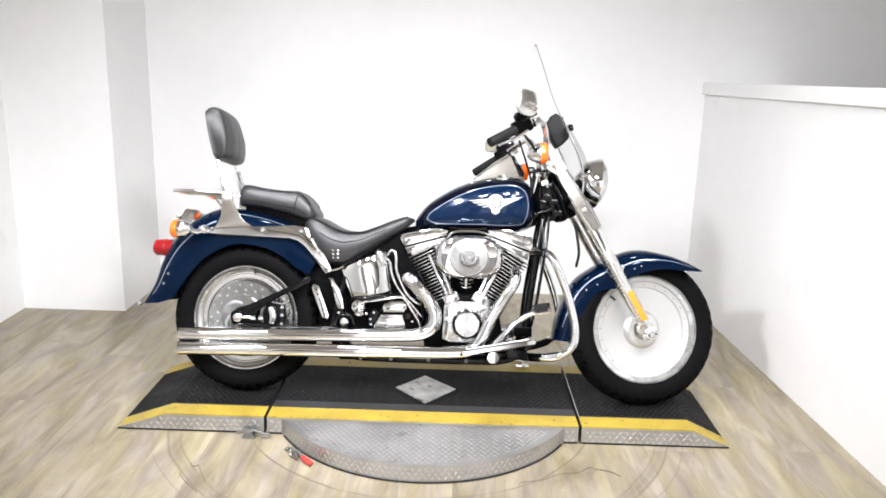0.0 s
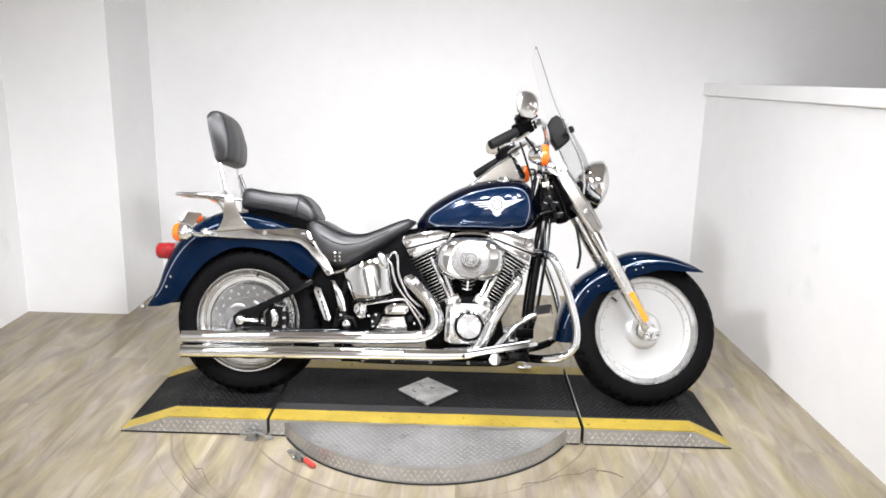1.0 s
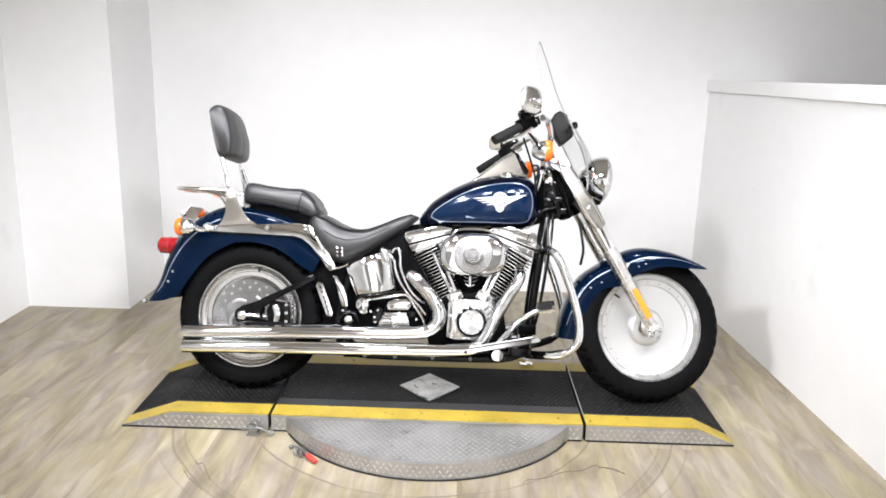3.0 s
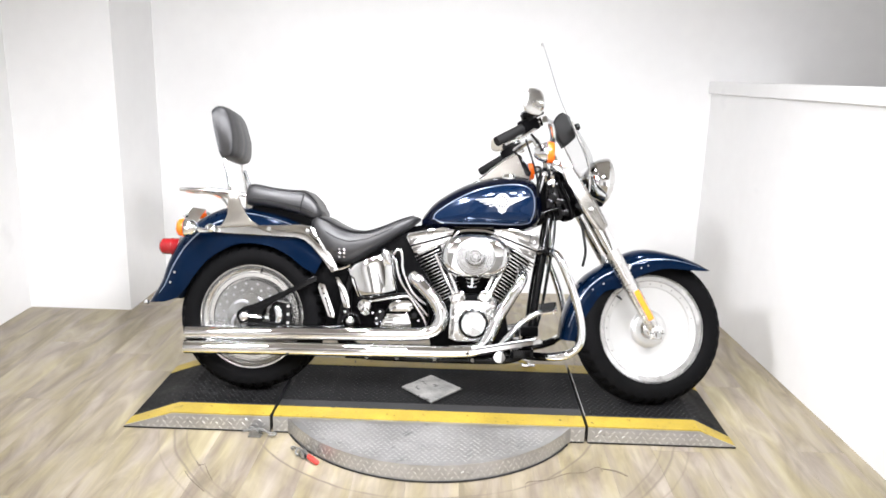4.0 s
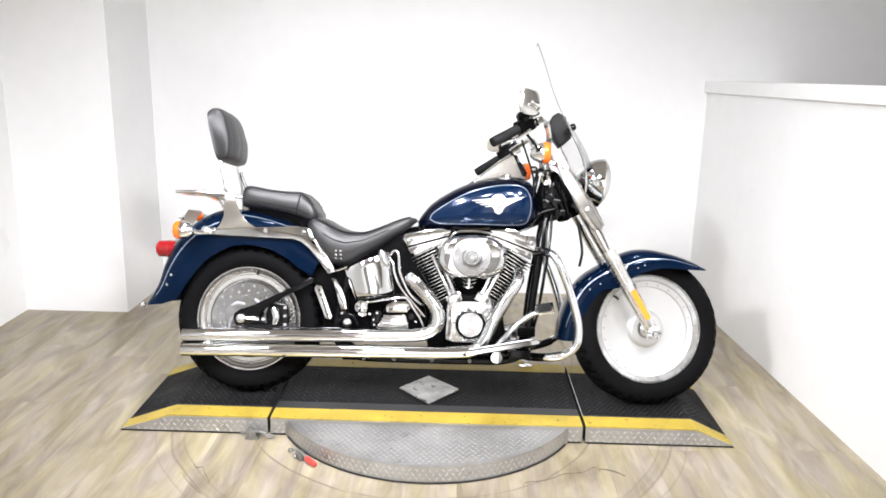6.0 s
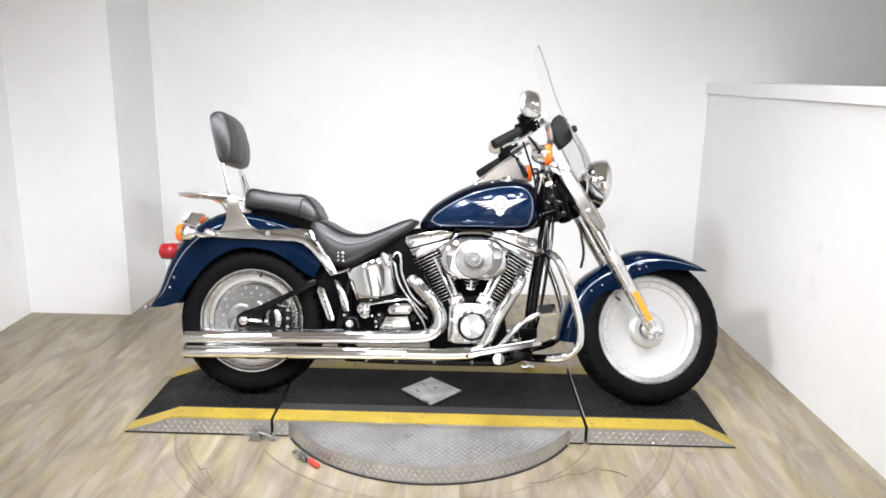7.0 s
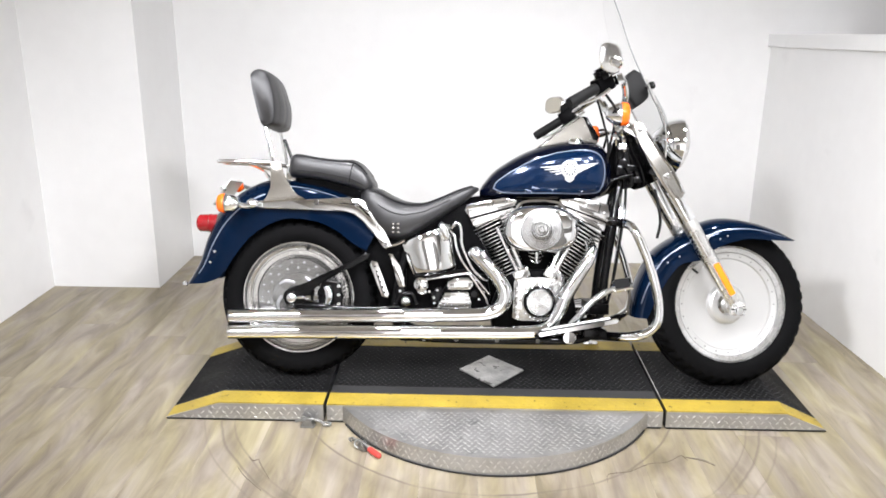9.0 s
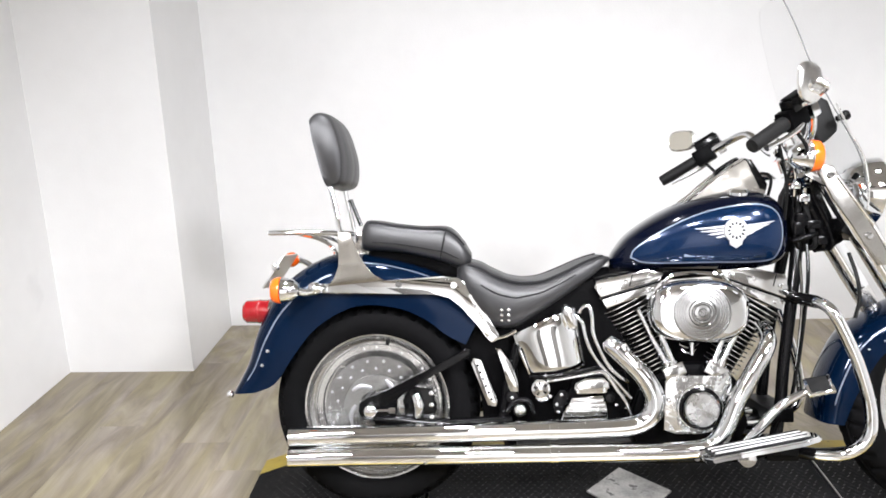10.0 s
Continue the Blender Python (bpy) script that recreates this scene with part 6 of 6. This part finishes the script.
def fork(s):
    y = s * 0.108
    top, low = Vector((0.436, y, 0.930)), Vector((0.806, y, 0.297))

    def at_len(t):
        return tuple(top.lerp(low, t))
    leg = part("fork_leg", tube(bmesh.new(), [at_len(0.50), at_len(0.53), at_len(0.74), at_len(0.93), at_len(0.985)], [0.0275, 0.0290, 0.0285, 0.0255, 0.020], 24, 4), "brushed", bike, "satin aluminium fork slider")
    part("upper_cover", tube(bmesh.new(), [at_len(0.0), at_len(0.02), at_len(0.30), at_len(0.49), at_len(0.505)], [0.026, 0.0300, 0.0305, 0.0300, 0.026], 24, 4), "chrome", leg, "chrome upper fork cover")
    part("axle_clamp", box(bmesh.new(), 0.785, 0.830, y - 0.022, y + 0.022, 0.268, 0.318, 0.008), "brushed", leg)
    part("axle_end", lathe(bmesh.new(), [(0.0, y + s * 0.040), (0.012, y + s * 0.039), (0.016, y + s * 0.032), (0.016, y)], (0.808, 0, 0.288), "Y", 18), "chrome", leg)
    part("pinch_slot", box(bmesh.new(), 0.779, 0.836, y + s * 0.0215, y + s * 0.0230, 0.2905, 0.2945, 0.0, ), "black_matt", leg)
    for dx, dz in ((-0.018, 0.016), (0.018, -0.014), (0.020, 0.016)):
        part("pinch_bolt", lathe(bmesh.new(), [(0.0, y + s * 0.030), (0.0045, y + s * 0.029), (0.006, y + s * 0.022)], (0.808 + dx, 0, 0.290 + dz), "Y", 8), "chrome", leg)
    refl = bmesh.new()
    a = Vector((0.719, y + s * 0.029, 0.457))
    c = Vector((0.783, y + s * 0.0285, 0.346))
    n = Vector((FD.z, 0, -FD.x)).normalized()
    q = [a - n * 0.011, a + n * 0.011, c + n * 0.011, c - n * 0.011]
    lo = [refl.verts.new(v) for v in q]
    hi = [refl.verts.new(v + Vector((0, s * 0.006, 0))) for v in q]
    for f in ((0, 1, 2, 3), (4, 5, 6, 7), (0, 1, 5, 4), (1, 2, 6, 5), (2, 3, 7, 6), (3, 0, 4, 7)):
        refl.faces.new([(lo + hi)[i] for i in f])
    bmesh.ops.bevel(refl, geom=list(refl.edges), offset=0.002, segments=2, affect="EDGES")
    part("side_reflector", refl, "amber_reflector", leg, "long amber reflector")
    part("brace", tube(bmesh.new(), [at_len(0.66), (0.70, y * 0.85, 0.555)], 0.010, 8), "brushed", leg)
    # windscreen side bracket along the fork
    br = [(0.404, 0.938), (0.413, 0.957), (0.440, 0.957), (0.460, 0.922), (0.527, 0.828), (0.548, 0.806), (0.600, 0.711), (0.586, 0.690), (0.556, 0.688), (0.484, 0.806), (0.440, 0.868)]
    p = part("screen_bracket", plate(bmesh.new(), br, s * 0.146, s * 0.139, 0.002), "satin_chrome", leg, "chrome windscreen bracket")
    part("ridge", tube(bmesh.new(), [(0.452, s * 0.1475, 0.928), (0.522, s * 0.1475, 0.828), (0.545, s * 0.1475, 0.795), (0.592, s * 0.1475, 0.712)], 0.0048, 8, 3), "chrome", p, "rolled edge of the bracket")
    for x, z in ((0.432, 0.931), (0.532, 0.768)):
        part("bolt", lathe(bmesh.new(), [(0.0, s * 0.156), (0.008, s * 0.155), (0.011, s * 0.146)], (x, 0, z), "Y", 14), "chrome", p)
    # turn signal
    c = (0.341, -0.227, 0.976) if s < 0 else (0.306, 0.170, 0.940)
    g = 1.12 if s < 0 else 1.0
    stem = part("turn_signal", lathe(bmesh.new(), [(r * g, h) for r, h in ((0.0, -0.046), (0.016, -0.044), (0.027, -0.030), (0.034, -0.012), (0.0365, 0.0), (0.0365, 0.004), (0.0, 0.004))], c, "X", 32), "chrome", bike, "chrome bullet turn signal")
    part("lens", lathe(bmesh.new(), [(r * g, h * 0.8) for r, h in ((0.0365, 0.0045), (0.037, 0.010), (0.036, 0.030), (0.031, 0.038), (0.0, 0.042))], c, "X", 32), "amber", stem, "amber lens")
    part("arm", tube(bmesh.new(), [(c[0], c[1], c[2] - 0.015), (0.375, s * 0.135, 0.945), (0.405, s * 0.10, 0.925)], 0.010, 10, 4), "chrome", stem)


both(fork)
part("lower_clamp", box(bmesh.new(), -0.030, 0.030, -0.125, 0.125, -0.022, 0.022, 0.008, Matrix.Translation((0.505, 0, 0.785)) @ Matrix.Rotation(radians(30), 4, "Y")), "black_gloss", bike, "black lower fork clamp")
part("upper_clamp", box(bmesh.new(), -0.05, 0.045, -0.135, 0.135, -0.018, 0.018, 0.008, Matrix.Translation((0.420, 0, 0.925)) @ Matrix.Rotation(radians(30), 4, "Y")), "chrome", bike, "chrome upper fork clamp")
part("steering_neck", tube(bmesh.new(), [(0.405, 0, 0.93), (0.490, 0, 0.74)], 0.040, 20), "black_gloss", bike, "black steering head")
part("neck_gusset", plate(bmesh.new(), [(0.335, 0.80), (0.362, 0.885), (0.393, 0.945), (0.420, 0.900), (0.466, 0.790), (0.480, 0.742), (0.458, 0.722), (0.435, 0.738), (0.40, 0.752), (0.352, 0.758)], -0.030, 0.030, 0.010), "black_matt", bike)
part("horn_lock", lathe(bmesh.new(), [(0.0, -0.075), (0.018, -0.073), (0.024, -0.06), (0.024, -0.03)], (0.392, 0, 0.815), "Y", 20), "black_gloss", bike)
for k, (x0, x1, r, y) in enumerate(((0.396, 0.452, 0.011, -0.052), (0.382, 0.424, 0.008, -0.060), (0.408, 0.468, 0.007, -0.066), (0.368, 0.402, 0.009, -0.048), (0.356, 0.378, 0.006, -0.056))):
    part("cable_loom", tube(bmesh.new(), [(x0, y, 0.935 - 0.012 * k), (x0 + 0.012, y - 0.008, 0.87), (x1 - 0.012, y - 0.004, 0.80), (x1 + 0.004, y, 0.750 - 0.004 * k), (x1 - 0.012, y + 0.03, 0.730)], r, 8, 5), ("black_gloss", "black_rubber")[k % 2], bike, "black cable loom at the steering head")
for k, pts in enumerate(([(0.405, -0.060, 0.760), (0.398, -0.084, 0.650), (0.380, -0.094, 0.520), (0.362, -0.096, 0.400), (0.335, -0.094, 0.270)], [(0.385, -0.055, 0.730), (0.384, -0.078, 0.600), (0.371, -0.086, 0.470), (0.352, -0.088, 0.330)])):
    part("frame_cable", tube(bmesh.new(), pts, (0.0055, 0.0045)[k], 8, 5), ("black_gloss", "chrome")[k], bike, "thin cable along the frame tube")
for pts, r, m in (([(0.300, -0.150, 1.030), (0.325, -0.150, 0.985), (0.350, -0.120, 0.940), (0.360, -0.085, 0.880)], 0.0062, "chrome"), ([(0.330, -0.130, 1.000), (0.350, -0.135, 0.955), (0.378, -0.110, 0.905), (0.392, -0.085, 0.860)], 0.0070, "chrome"),
                  ([(0.262, -0.240, 1.020), (0.292, -0.200, 0.950), (0.318, -0.150, 0.885), (0.326, -0.110, 0.815)], 0.0040, "black_rubber"), ([(0.345, -0.170, 0.930), (0.372, -0.130, 0.905), (0.395, -0.095, 0.915)], 0.0085, "chrome")):
    part("control_line", tube(bmesh.new(), pts, r, 8, 5), m, bike, "control line below the handlebar")
for x, y, z, w in ((0.352, -0.115, 0.905, 0.012), (0.378, -0.105, 0.872, 0.014), (0.366, -0.120, 0.940, 0.010)):
    part("line_fitting", box(bmesh.new(), x - w, x + w, y - 0.010, y + 0.010, z - w * 0.7, z + w * 0.7, 0.003), "chrome", bike, "chrome line fitting")
part("neck_lever", tube(bmesh.new(), [(0.360, -0.078, 0.755), (0.396, -0.086, 0.767), (0.425, -0.080, 0.776)], [0.006, 0.0085, 0.006], 10, 4), "black_gloss", bike, "dull steel neck bracket")
for x, z, w, h in ((0.400, 0.865, 0.016, 0.012), (0.422, 0.800, 0.020, 0.012), (0.380, 0.790, 0.014, 0.018), (0.444, 0.756, 0.014, 0.012)):
    part("connector", box(bmesh.new(), x - w, x + w, -0.074, -0.045, z - h, z + h, 0.004), "black_gloss", bike, "black plastic connector")
lamp_axis = aim((0.985, 0, -0.10))
hl = bmesh.new()
lathe(hl, [(0.0, -0.088), (0.036, -0.084), (0.068, -0.064), (0.087, -0.032), (0.095, -0.004), (0.0975, 0.006), (0.0985, 0.012), (0.0950, 0.017), (0.0905, 0.015)], (0.596, 0, 0.891), lamp_axis, 40)
head = part("headlamp", hl, "chrome", bike, "chrome headlamp shell")
part("lens", lathe(bmesh.new(), [(0.0910, 0.015), (0.085, 0.024), (0.070, 0.034), (0.048, 0.043), (0.024, 0.048), (0.0, 0.050)], (0.596, 0, 0.891), lamp_axis, 40), "brushed", head, "clear headlamp lens")
part("mount", box(bmesh.new(), 0.560, 0.600, -0.03, 0.03, 0.788, 0.815, 0.006), "black_matt", head)

# clear windscreen, curved back at its sides
WS = [(0.334, 1.437, 0.03), (0.344, 1.420, 0.085), (0.377, 1.350, 0.115), (0.428, 1.218, 0.140), (0.494, 1.092, 0.165), (0.548, 1.000, 0.182), (0.566, 0.930, 0.165), (0.566, 0.885, 0.13)]
ws = bmesh.new()
rows = spline(WS, 4)
front_l, back_l = [], []
for x, z, hw in rows:
    line_f, line_b = [], []
    for k in range(25):
        u = -1 + k / 12
        y = hw * u
        xx = x - 1.9 * y * y
        line_f.append(ws.verts.new((xx, y, z)))
        line_b.append(ws.verts.new((xx - 0.0035, y, z - 0.0008)))
    front_l.append(line_f)
    back_l.append(line_b)
for a, c, flip in ((front_l, None, False), (back_l, None, True)):
    for i in range(len(rows) - 1):
        for k in range(24):
            f = (a[i][k], a[i][k + 1], a[i + 1][k + 1], a[i + 1][k])
            ws.faces.new(f[::-1] if flip else f)
edge = lambda g: g[0] + [r[-1] for r in g[1:]] + g[-1][-2::-1] + [r[0] for r in g[-2:0:-1]]
e1, e2 = edge(front_l), edge(back_l)
for i in range(len(e1)):
    k = (i + 1) % len(e1)
    ws.faces.new((e1[i], e1[k], e2[k], e2[i]))
rim_line = [tuple(v.co) for v in e1]
screen = part("windscreen", ws, "clear_screen", bike, "tall clear windscreen", angle=60)
screen.visible_shadow = False
two_tone(screen, "haze_tint", lambda f: f.center.z < 1.10)
for s, mat in ((-1, "screen_edge"), (1, "screen_edge_clear")):
    line = [q for q in rim_line if s * q[1] >= -1e-6 and (s * q[1] > 0.02 or q[2] > 1.42)]
    line = sorted(line, key=lambda q: -q[2])[::3]
    part("screen_edge", tube(bmesh.new(), line, 0.0016, 6, 3), mat, screen, "windscreen edge; only the near half has refraction dark painted in")
for s in (-1, 1):
    part("screen_trim", tube(bmesh.new(), [(0.437, s * 0.176, 1.117), (0.469, s * 0.180, 1.042), (0.505, s * 0.180, 0.970), (0.520, s * 0.172, 0.891), (0.520, s * 0.165, 0.835)], 0.003, 8, 5), "brushed", screen, "thin metal trim strip")
    part("screen_knob", lathe(bmesh.new(), [(0.0, -0.022), (0.008, -0.021), (0.009, -0.006), (0.013, -0.004), (0.014, 0.006), (0.011, 0.012), (0.0, 0.014)], (0.512 - 1.9 * 0.16 ** 2, s * 0.16, 1.085), aim((1, 0, 0.4)), 14), "black_gloss", screen)
part("screen_bag", plate(bmesh.new(), [(0.377, 1.106), (0.394, 1.138), (0.414, 1.151), (0.443, 1.135), (0.469, 1.066), (0.467, 1.050), (0.445, 1.028), (0.421, 1.012), (0.398, 1.046)], -0.114, -0.045, 0.010), "black_rubber", bike, "black leather pouch behind the windscreen", angle=60)

# handlebar and controls ---------------------------------------------------------------
BAR = {-1: [(0.372, 0.0, 1.000), (0.372, -0.10, 1.006), (0.372, -0.170, 1.040), (0.352, -0.225, 1.088), (0.310, -0.290, 1.082), (0.240, -0.345, 1.046), (0.148, -0.395, 0.990)],
       1: [(0.372, 0.0, 1.000), (0.370, 0.10, 1.006), (0.364, 0.170, 1.040), (0.338, 0.225, 1.085), (0.292, 0.290, 1.066), (0.215, 0.350, 1.016), (0.116, 0.395, 0.955)]}


def controls(s):
    b = BAR[s]
    bar = part("handlebar", tube(bmesh.new(), b, 0.0127, 14, 6), "chrome", bike, "chrome handlebar half")
    end, mid = Vector(b[-1]), Vector(b[-2])
    d = (end - mid).normalized()
    part("grip", tube(bmesh.new(), [tuple(mid + d * 0.005), tuple(mid + d * 0.008), tuple(end - d * 0.004), tuple(end)], [0.0165, 0.0180, 0.0180, 0.0150], 18, 3), "black_rubber", bar, "black rubber grip")
    sw = bmesh.new()
    rot = d.to_track_quat("X", "Z").to_matrix().to_4x4()
    c = mid - d * 0.028
    box(sw, -0.034, 0.030, -0.024, 0.024, -0.026, 0.026, 0.007, Matrix.Translation(c) @ rot)
    part("switch_housing", sw, "black_matt", bar, "black switch housing")
    for k in range(3):
        part("switch", box(bmesh.new(), -0.006, 0.006, -0.004, 0.004, -0.004, 0.004, 0.001, Matrix.Translation(c) @ rot @ Matrix.Translation((-0.018 + 0.018 * k, -0.027, 0.010 - 0.01 * (k % 2)))), "chrome" if k % 2 else "black_gloss", bar)
    mcy = bmesh.new()
    fwd = Vector((0.80, 0.0, 0.25)).normalized()
    box(mcy, -0.040, 0.040, -0.020, 0.020, -0.016, 0.018, 0.006, Matrix.Translation(c + Vector((0.012, 0, 0.040))) @ rot)
    part("master_reservoir", mcy, "black_gloss", bar, "black brake reservoir")
    part("reservoir_lid", box(bmesh.new(), -0.034, 0.034, -0.016, 0.016, 0.019, 0.023, 0.002, Matrix.Translation(c + Vector((0.012, 0, 0.040))) @ rot), "black_matt", bar)
    o = Vector((0.040, 0, -0.006))
    part("lever", tube(bmesh.new(), [tuple(c + o * 0.6), tuple(mid + o + d * 0.01), tuple(mid.lerp(end, 0.55) + o * 1.1), tuple(end + o * 0.9 - d * 0.004), tuple(end + o * 0.85 + d * 0.006)], [0.009, 0.008, 0.006, 0.006, 0.008], 10, 5), "chrome" if s < 0 else "cast_alu", bar, "polished hand lever")
    part("perch", box(bmesh.new(), -0.014, 0.014, -0.016, 0.016, -0.016, 0.016, 0.004, Matrix.Translation(c - d * 0.045 + Vector((0.018, 0, 0.0))) @ rot), "chrome", bar)
    part("riser", tube(bmesh.new(), [(0.400, s * 0.045, 0.935), (0.378, s * 0.045, 1.0)], 0.019, 14), "chrome", bar, "chrome handlebar riser")
    # mirror
    mcn = Vector((0.270, -0.415, 1.132)) if s < 0 else Vector((0.198, 0.469, 1.094))
    base = c + Vector((0.006, 0, 0.022))
    face = (Vector((-0.66, 0.75, 0.0)) if s < 0 else Vector((-0.72, -0.69, 0.02))).normalized()
    stem = tube(bmesh.new(), [tuple(base), tuple(base.lerp(mcn, 0.45) + Vector((0.025, 0, -0.004))), tuple(mcn - face * 0.030 + Vector((0.012, 0, -0.016))), tuple(mcn - face * 0.019)], [0.008, 0.007, 0.007, 0.009], 10, 5)
    bm = bmesh.new()
    lat = aim(-face)
    hw, hh = (0.052, 0.047) if s < 0 else (0.053, 0.036)
    loops = []
    for y, k in ((-0.004, 0.86), (-0.0055, 0.93), (-0.002, 1.0), (0.004, 0.99), (0.009, 0.88), (0.012, 0.60), (0.013, 0.25)):
        loops.append([mcn + lat @ Vector((hw * k * math.copysign(abs(math.cos(a)) ** 0.7, math.cos(a)), y, hh * k * math.copysign(abs(math.sin(a)) ** 0.7, math.sin(a)))) for a in (2 * math.pi * i / 36 for i in range(36))])
    rings(bm, loops)
    mir = part("mirror", bm, "polished_rim" if s < 0 else "brushed", bar, "oval chrome mirror with stem")
    gl_bm = bmesh.new()
    loops = [[mcn + lat @ Vector((hw * k * math.copysign(abs(math.cos(a)) ** 0.7, math.cos(a)), y, hh * k * math.copysign(abs(math.sin(a)) ** 0.7, math.sin(a)))) for a in (2 * math.pi * i / 36 for i in range(36))] for y, k in ((-0.0042, 0.85), (-0.0062, 0.845))]
    rings(gl_bm, loops)
    part("mirror_glass", gl_bm, "mirror", mir, "mirror glass", angle=20)
    part("mirror_stem", stem, "chrome", mir)
    part("throttle_cable", tube(bmesh.new(), [tuple(c + Vector((0.005, 0, -0.024))), tuple(c + Vector((0.055, -s * 0.05, -0.075))), (0.352, s * 0.085, 0.95), (0.340, s * 0.06, 0.87), (0.33, s * 0.05, 0.80)], 0.0048, 8, 6), "black_rubber", bar, "black control cable")


both(controls)
part("bar_clamp", box(bmesh.new(), 0.352, 0.394, -0.07, 0.07, 0.982, 1.020, 0.006), "chrome", bike, "chrome handlebar clamp")

# tail -----------------------------------------------------------------------------------
tl = bmesh.new()
lathe(tl, [(0.0, -0.080), (0.026, -0.078), (0.033, -0.070), (0.0345, -0.030), (0.0345, 0.0)], (-1.120, 0, 0.572), "X", 32)
tail = part("tail_lamp", tl, "red_lens", bike, "round red tail lamp lens")
part("base", lathe(bmesh.new(), [(0.0345, 0.0005), (0.039, 0.002), (0.040, 0.020), (0.034, 0.055), (0.0, 0.060)], (-1.120, 0, 0.572), "X", 32), "chrome", tail, "chrome tail lamp base")
part("band", lathe(bmesh.new(), [(0.0345, -0.036), (0.0358, -0.034), (0.0358, -0.030), (0.0345, -0.028)], (-1.120, 0, 0.572), "X", 32), "red_lens", tail)


SIG = {-1: (-1.035, -0.195, 0.648), 1: (-1.104, 0.200, 0.716)}


def rear_signal(s):
    c = SIG[s]
    z = 1.0 if s < 0 else 0.66
    ax = "X" if s < 0 else aim((-0.55, 0.82, -0.10))
    b = part("turn_signal", lathe(bmesh.new(), [(r * z, h * z) for r, h in ((0.0, 0.046), (0.018, 0.044), (0.029, 0.030), (0.034, 0.012), (0.0355, 0.0), (0.0, -0.002))], c, ax, 28), "chrome", bike, "chrome bullet turn signal")
    part("lens", lathe(bmesh.new(), [(r * z, h * z) for r, h in ((0.0355, -0.0025), (0.036, -0.008), (0.034, -0.020), (0.028, -0.027), (0.0, -0.030))], c, ax, 28), "amber", b, "amber lens")
    part("stem", tube(bmesh.new(), [(c[0] + 0.03, s * 0.190, c[2]), (c[0] + 0.06, s * 0.165, c[2] - 0.01), (-0.945, s * 0.130, 0.648)], [0.012, 0.010, 0.013], 12, 4), "chrome", b)
    part("ball", lathe(bmesh.new(), [(0.0, -0.02), (0.012, -0.017), (0.018, -0.006), (0.018, 0.006), (0.012, 0.017), (0.0, 0.02)], (-0.955, s * 0.145, 0.648), "X", 20), "chrome", b)


both(rear_signal)
lic = part("plate_holder", box(bmesh.new(), -0.003, 0.003, -0.09, 0.09, -0.060, 0.055, 0.002, Matrix.Translation((-1.108, 0.085, 0.690)) @ Matrix.Rotation(radians(34), 4, "Y")), "cast_alu", bike, "plain metal plate holder over the tail lamp")
part("bracket_tab", tube(bmesh.new(), [(-1.085, 0.03, 0.612), (-1.118, 0.06, 0.640), (-1.128, 0.085, 0.662)], 0.007, 8, 4), "chrome", lic)
part("bolt", lathe(bmesh.new(), [(0.0, -0.012), (0.009, -0.010), (0.012, 0.0), (0.0, 0.004)], (-1.100, -0.012, 0.702), "Y", 12), "chrome", lic)

# ---------------------------------------------------------------- gouges and cracks in the floor
def crack(pts, wide):
    """A dark sliver in the boards, widest in its middle."""
    bm = bmesh.new()
    line = [Vector((float(q[0]), float(q[1]), 0)) for q in spline(pts, 3)]
    rows = []
    for i, q in enumerate(line):
        d = (line[min(i + 1, len(line) - 1)] - line[max(i - 1, 0)]).normalized()
        w = 0.7 * wide * (0.25 + 0.75 * math.sin(math.pi * (i + 0.5) / len(line)))
        n = Vector((-d.y, d.x, 0)) * w
        rows.append([bm.verts.new((q + n).to_tuple()[:2] + (0.0012,)), bm.verts.new((q - n).to_tuple()[:2] + (0.0012,)), bm.verts.new((q - n).to_tuple()[:2] + (-0.0003,)), bm.verts.new((q + n).to_tuple()[:2] + (-0.0003,))])
    for a, c in zip(rows, rows[1:]):
        for k in range(4):
            bm.faces.new((a[k], a[(k + 1) % 4], c[(k + 1) % 4], c[k]))
    bm.faces.new(rows[0])
    bm.faces.new(rows[-1][::-1])
    part("crack", bm, "crack_dark", floor, "dark crack in the worn boards", smooth=False)


crack([(0.557, -0.526), (0.608, -0.542), (0.64, -0.572)], 0.0060)
crack([(0.272, -0.682), (0.284, -0.635), (0.353, -0.617), (0.427, -0.569), (0.49, -0.557), (0.543, -0.515), (0.558, -0.544)], 0.0018)
crack([(-0.885, -0.575), (-0.868, -0.600), (-0.848, -0.592)], 0.0022)
crack([(-0.846, -0.600), (-0.825, -0.640), (-0.790, -0.700)], 0.0018)
crack([(-0.905, -0.640), (-0.870, -0.690), (-0.800, -0.765)], 0.0014)

# ---------------------------------------------------------------- floor boards, laid along the room
PWID, PLEN, GAP = 0.182, 1.22, 0.0003
bd = bmesh.new()
box(bd, 0, PWID - GAP, 0, PLEN - GAP, -0.012, 0.0)
bmesh.ops.bevel(bd, geom=[e for e in bd.edges if all(abs(v.co.z) < 1e-6 for v in e.verts)], offset=0.0003, segments=1, affect="EDGES")
finish(bd, False)
board = bpy.data.meshes.new("plank")
bd.to_mesh(board)
bd.free()
board.materials.append(M["plank"])
rng = random.Random(7)
x = XL
while x < 4.0:
    y = YF + rng.uniform(-1.1, 0.0)
    while y < YB:
        a, c = max(y, YF), min(y + PLEN, YB)
        if c - a > 0.02:
            ob = new("plank", board)
            ob.parent = floor
            ob.matrix_basis = pose(x, a, -0.0005) @ Matrix.Diagonal((1, (c - a) / PLEN, 1, 1))
        y += PLEN
    x += PWID
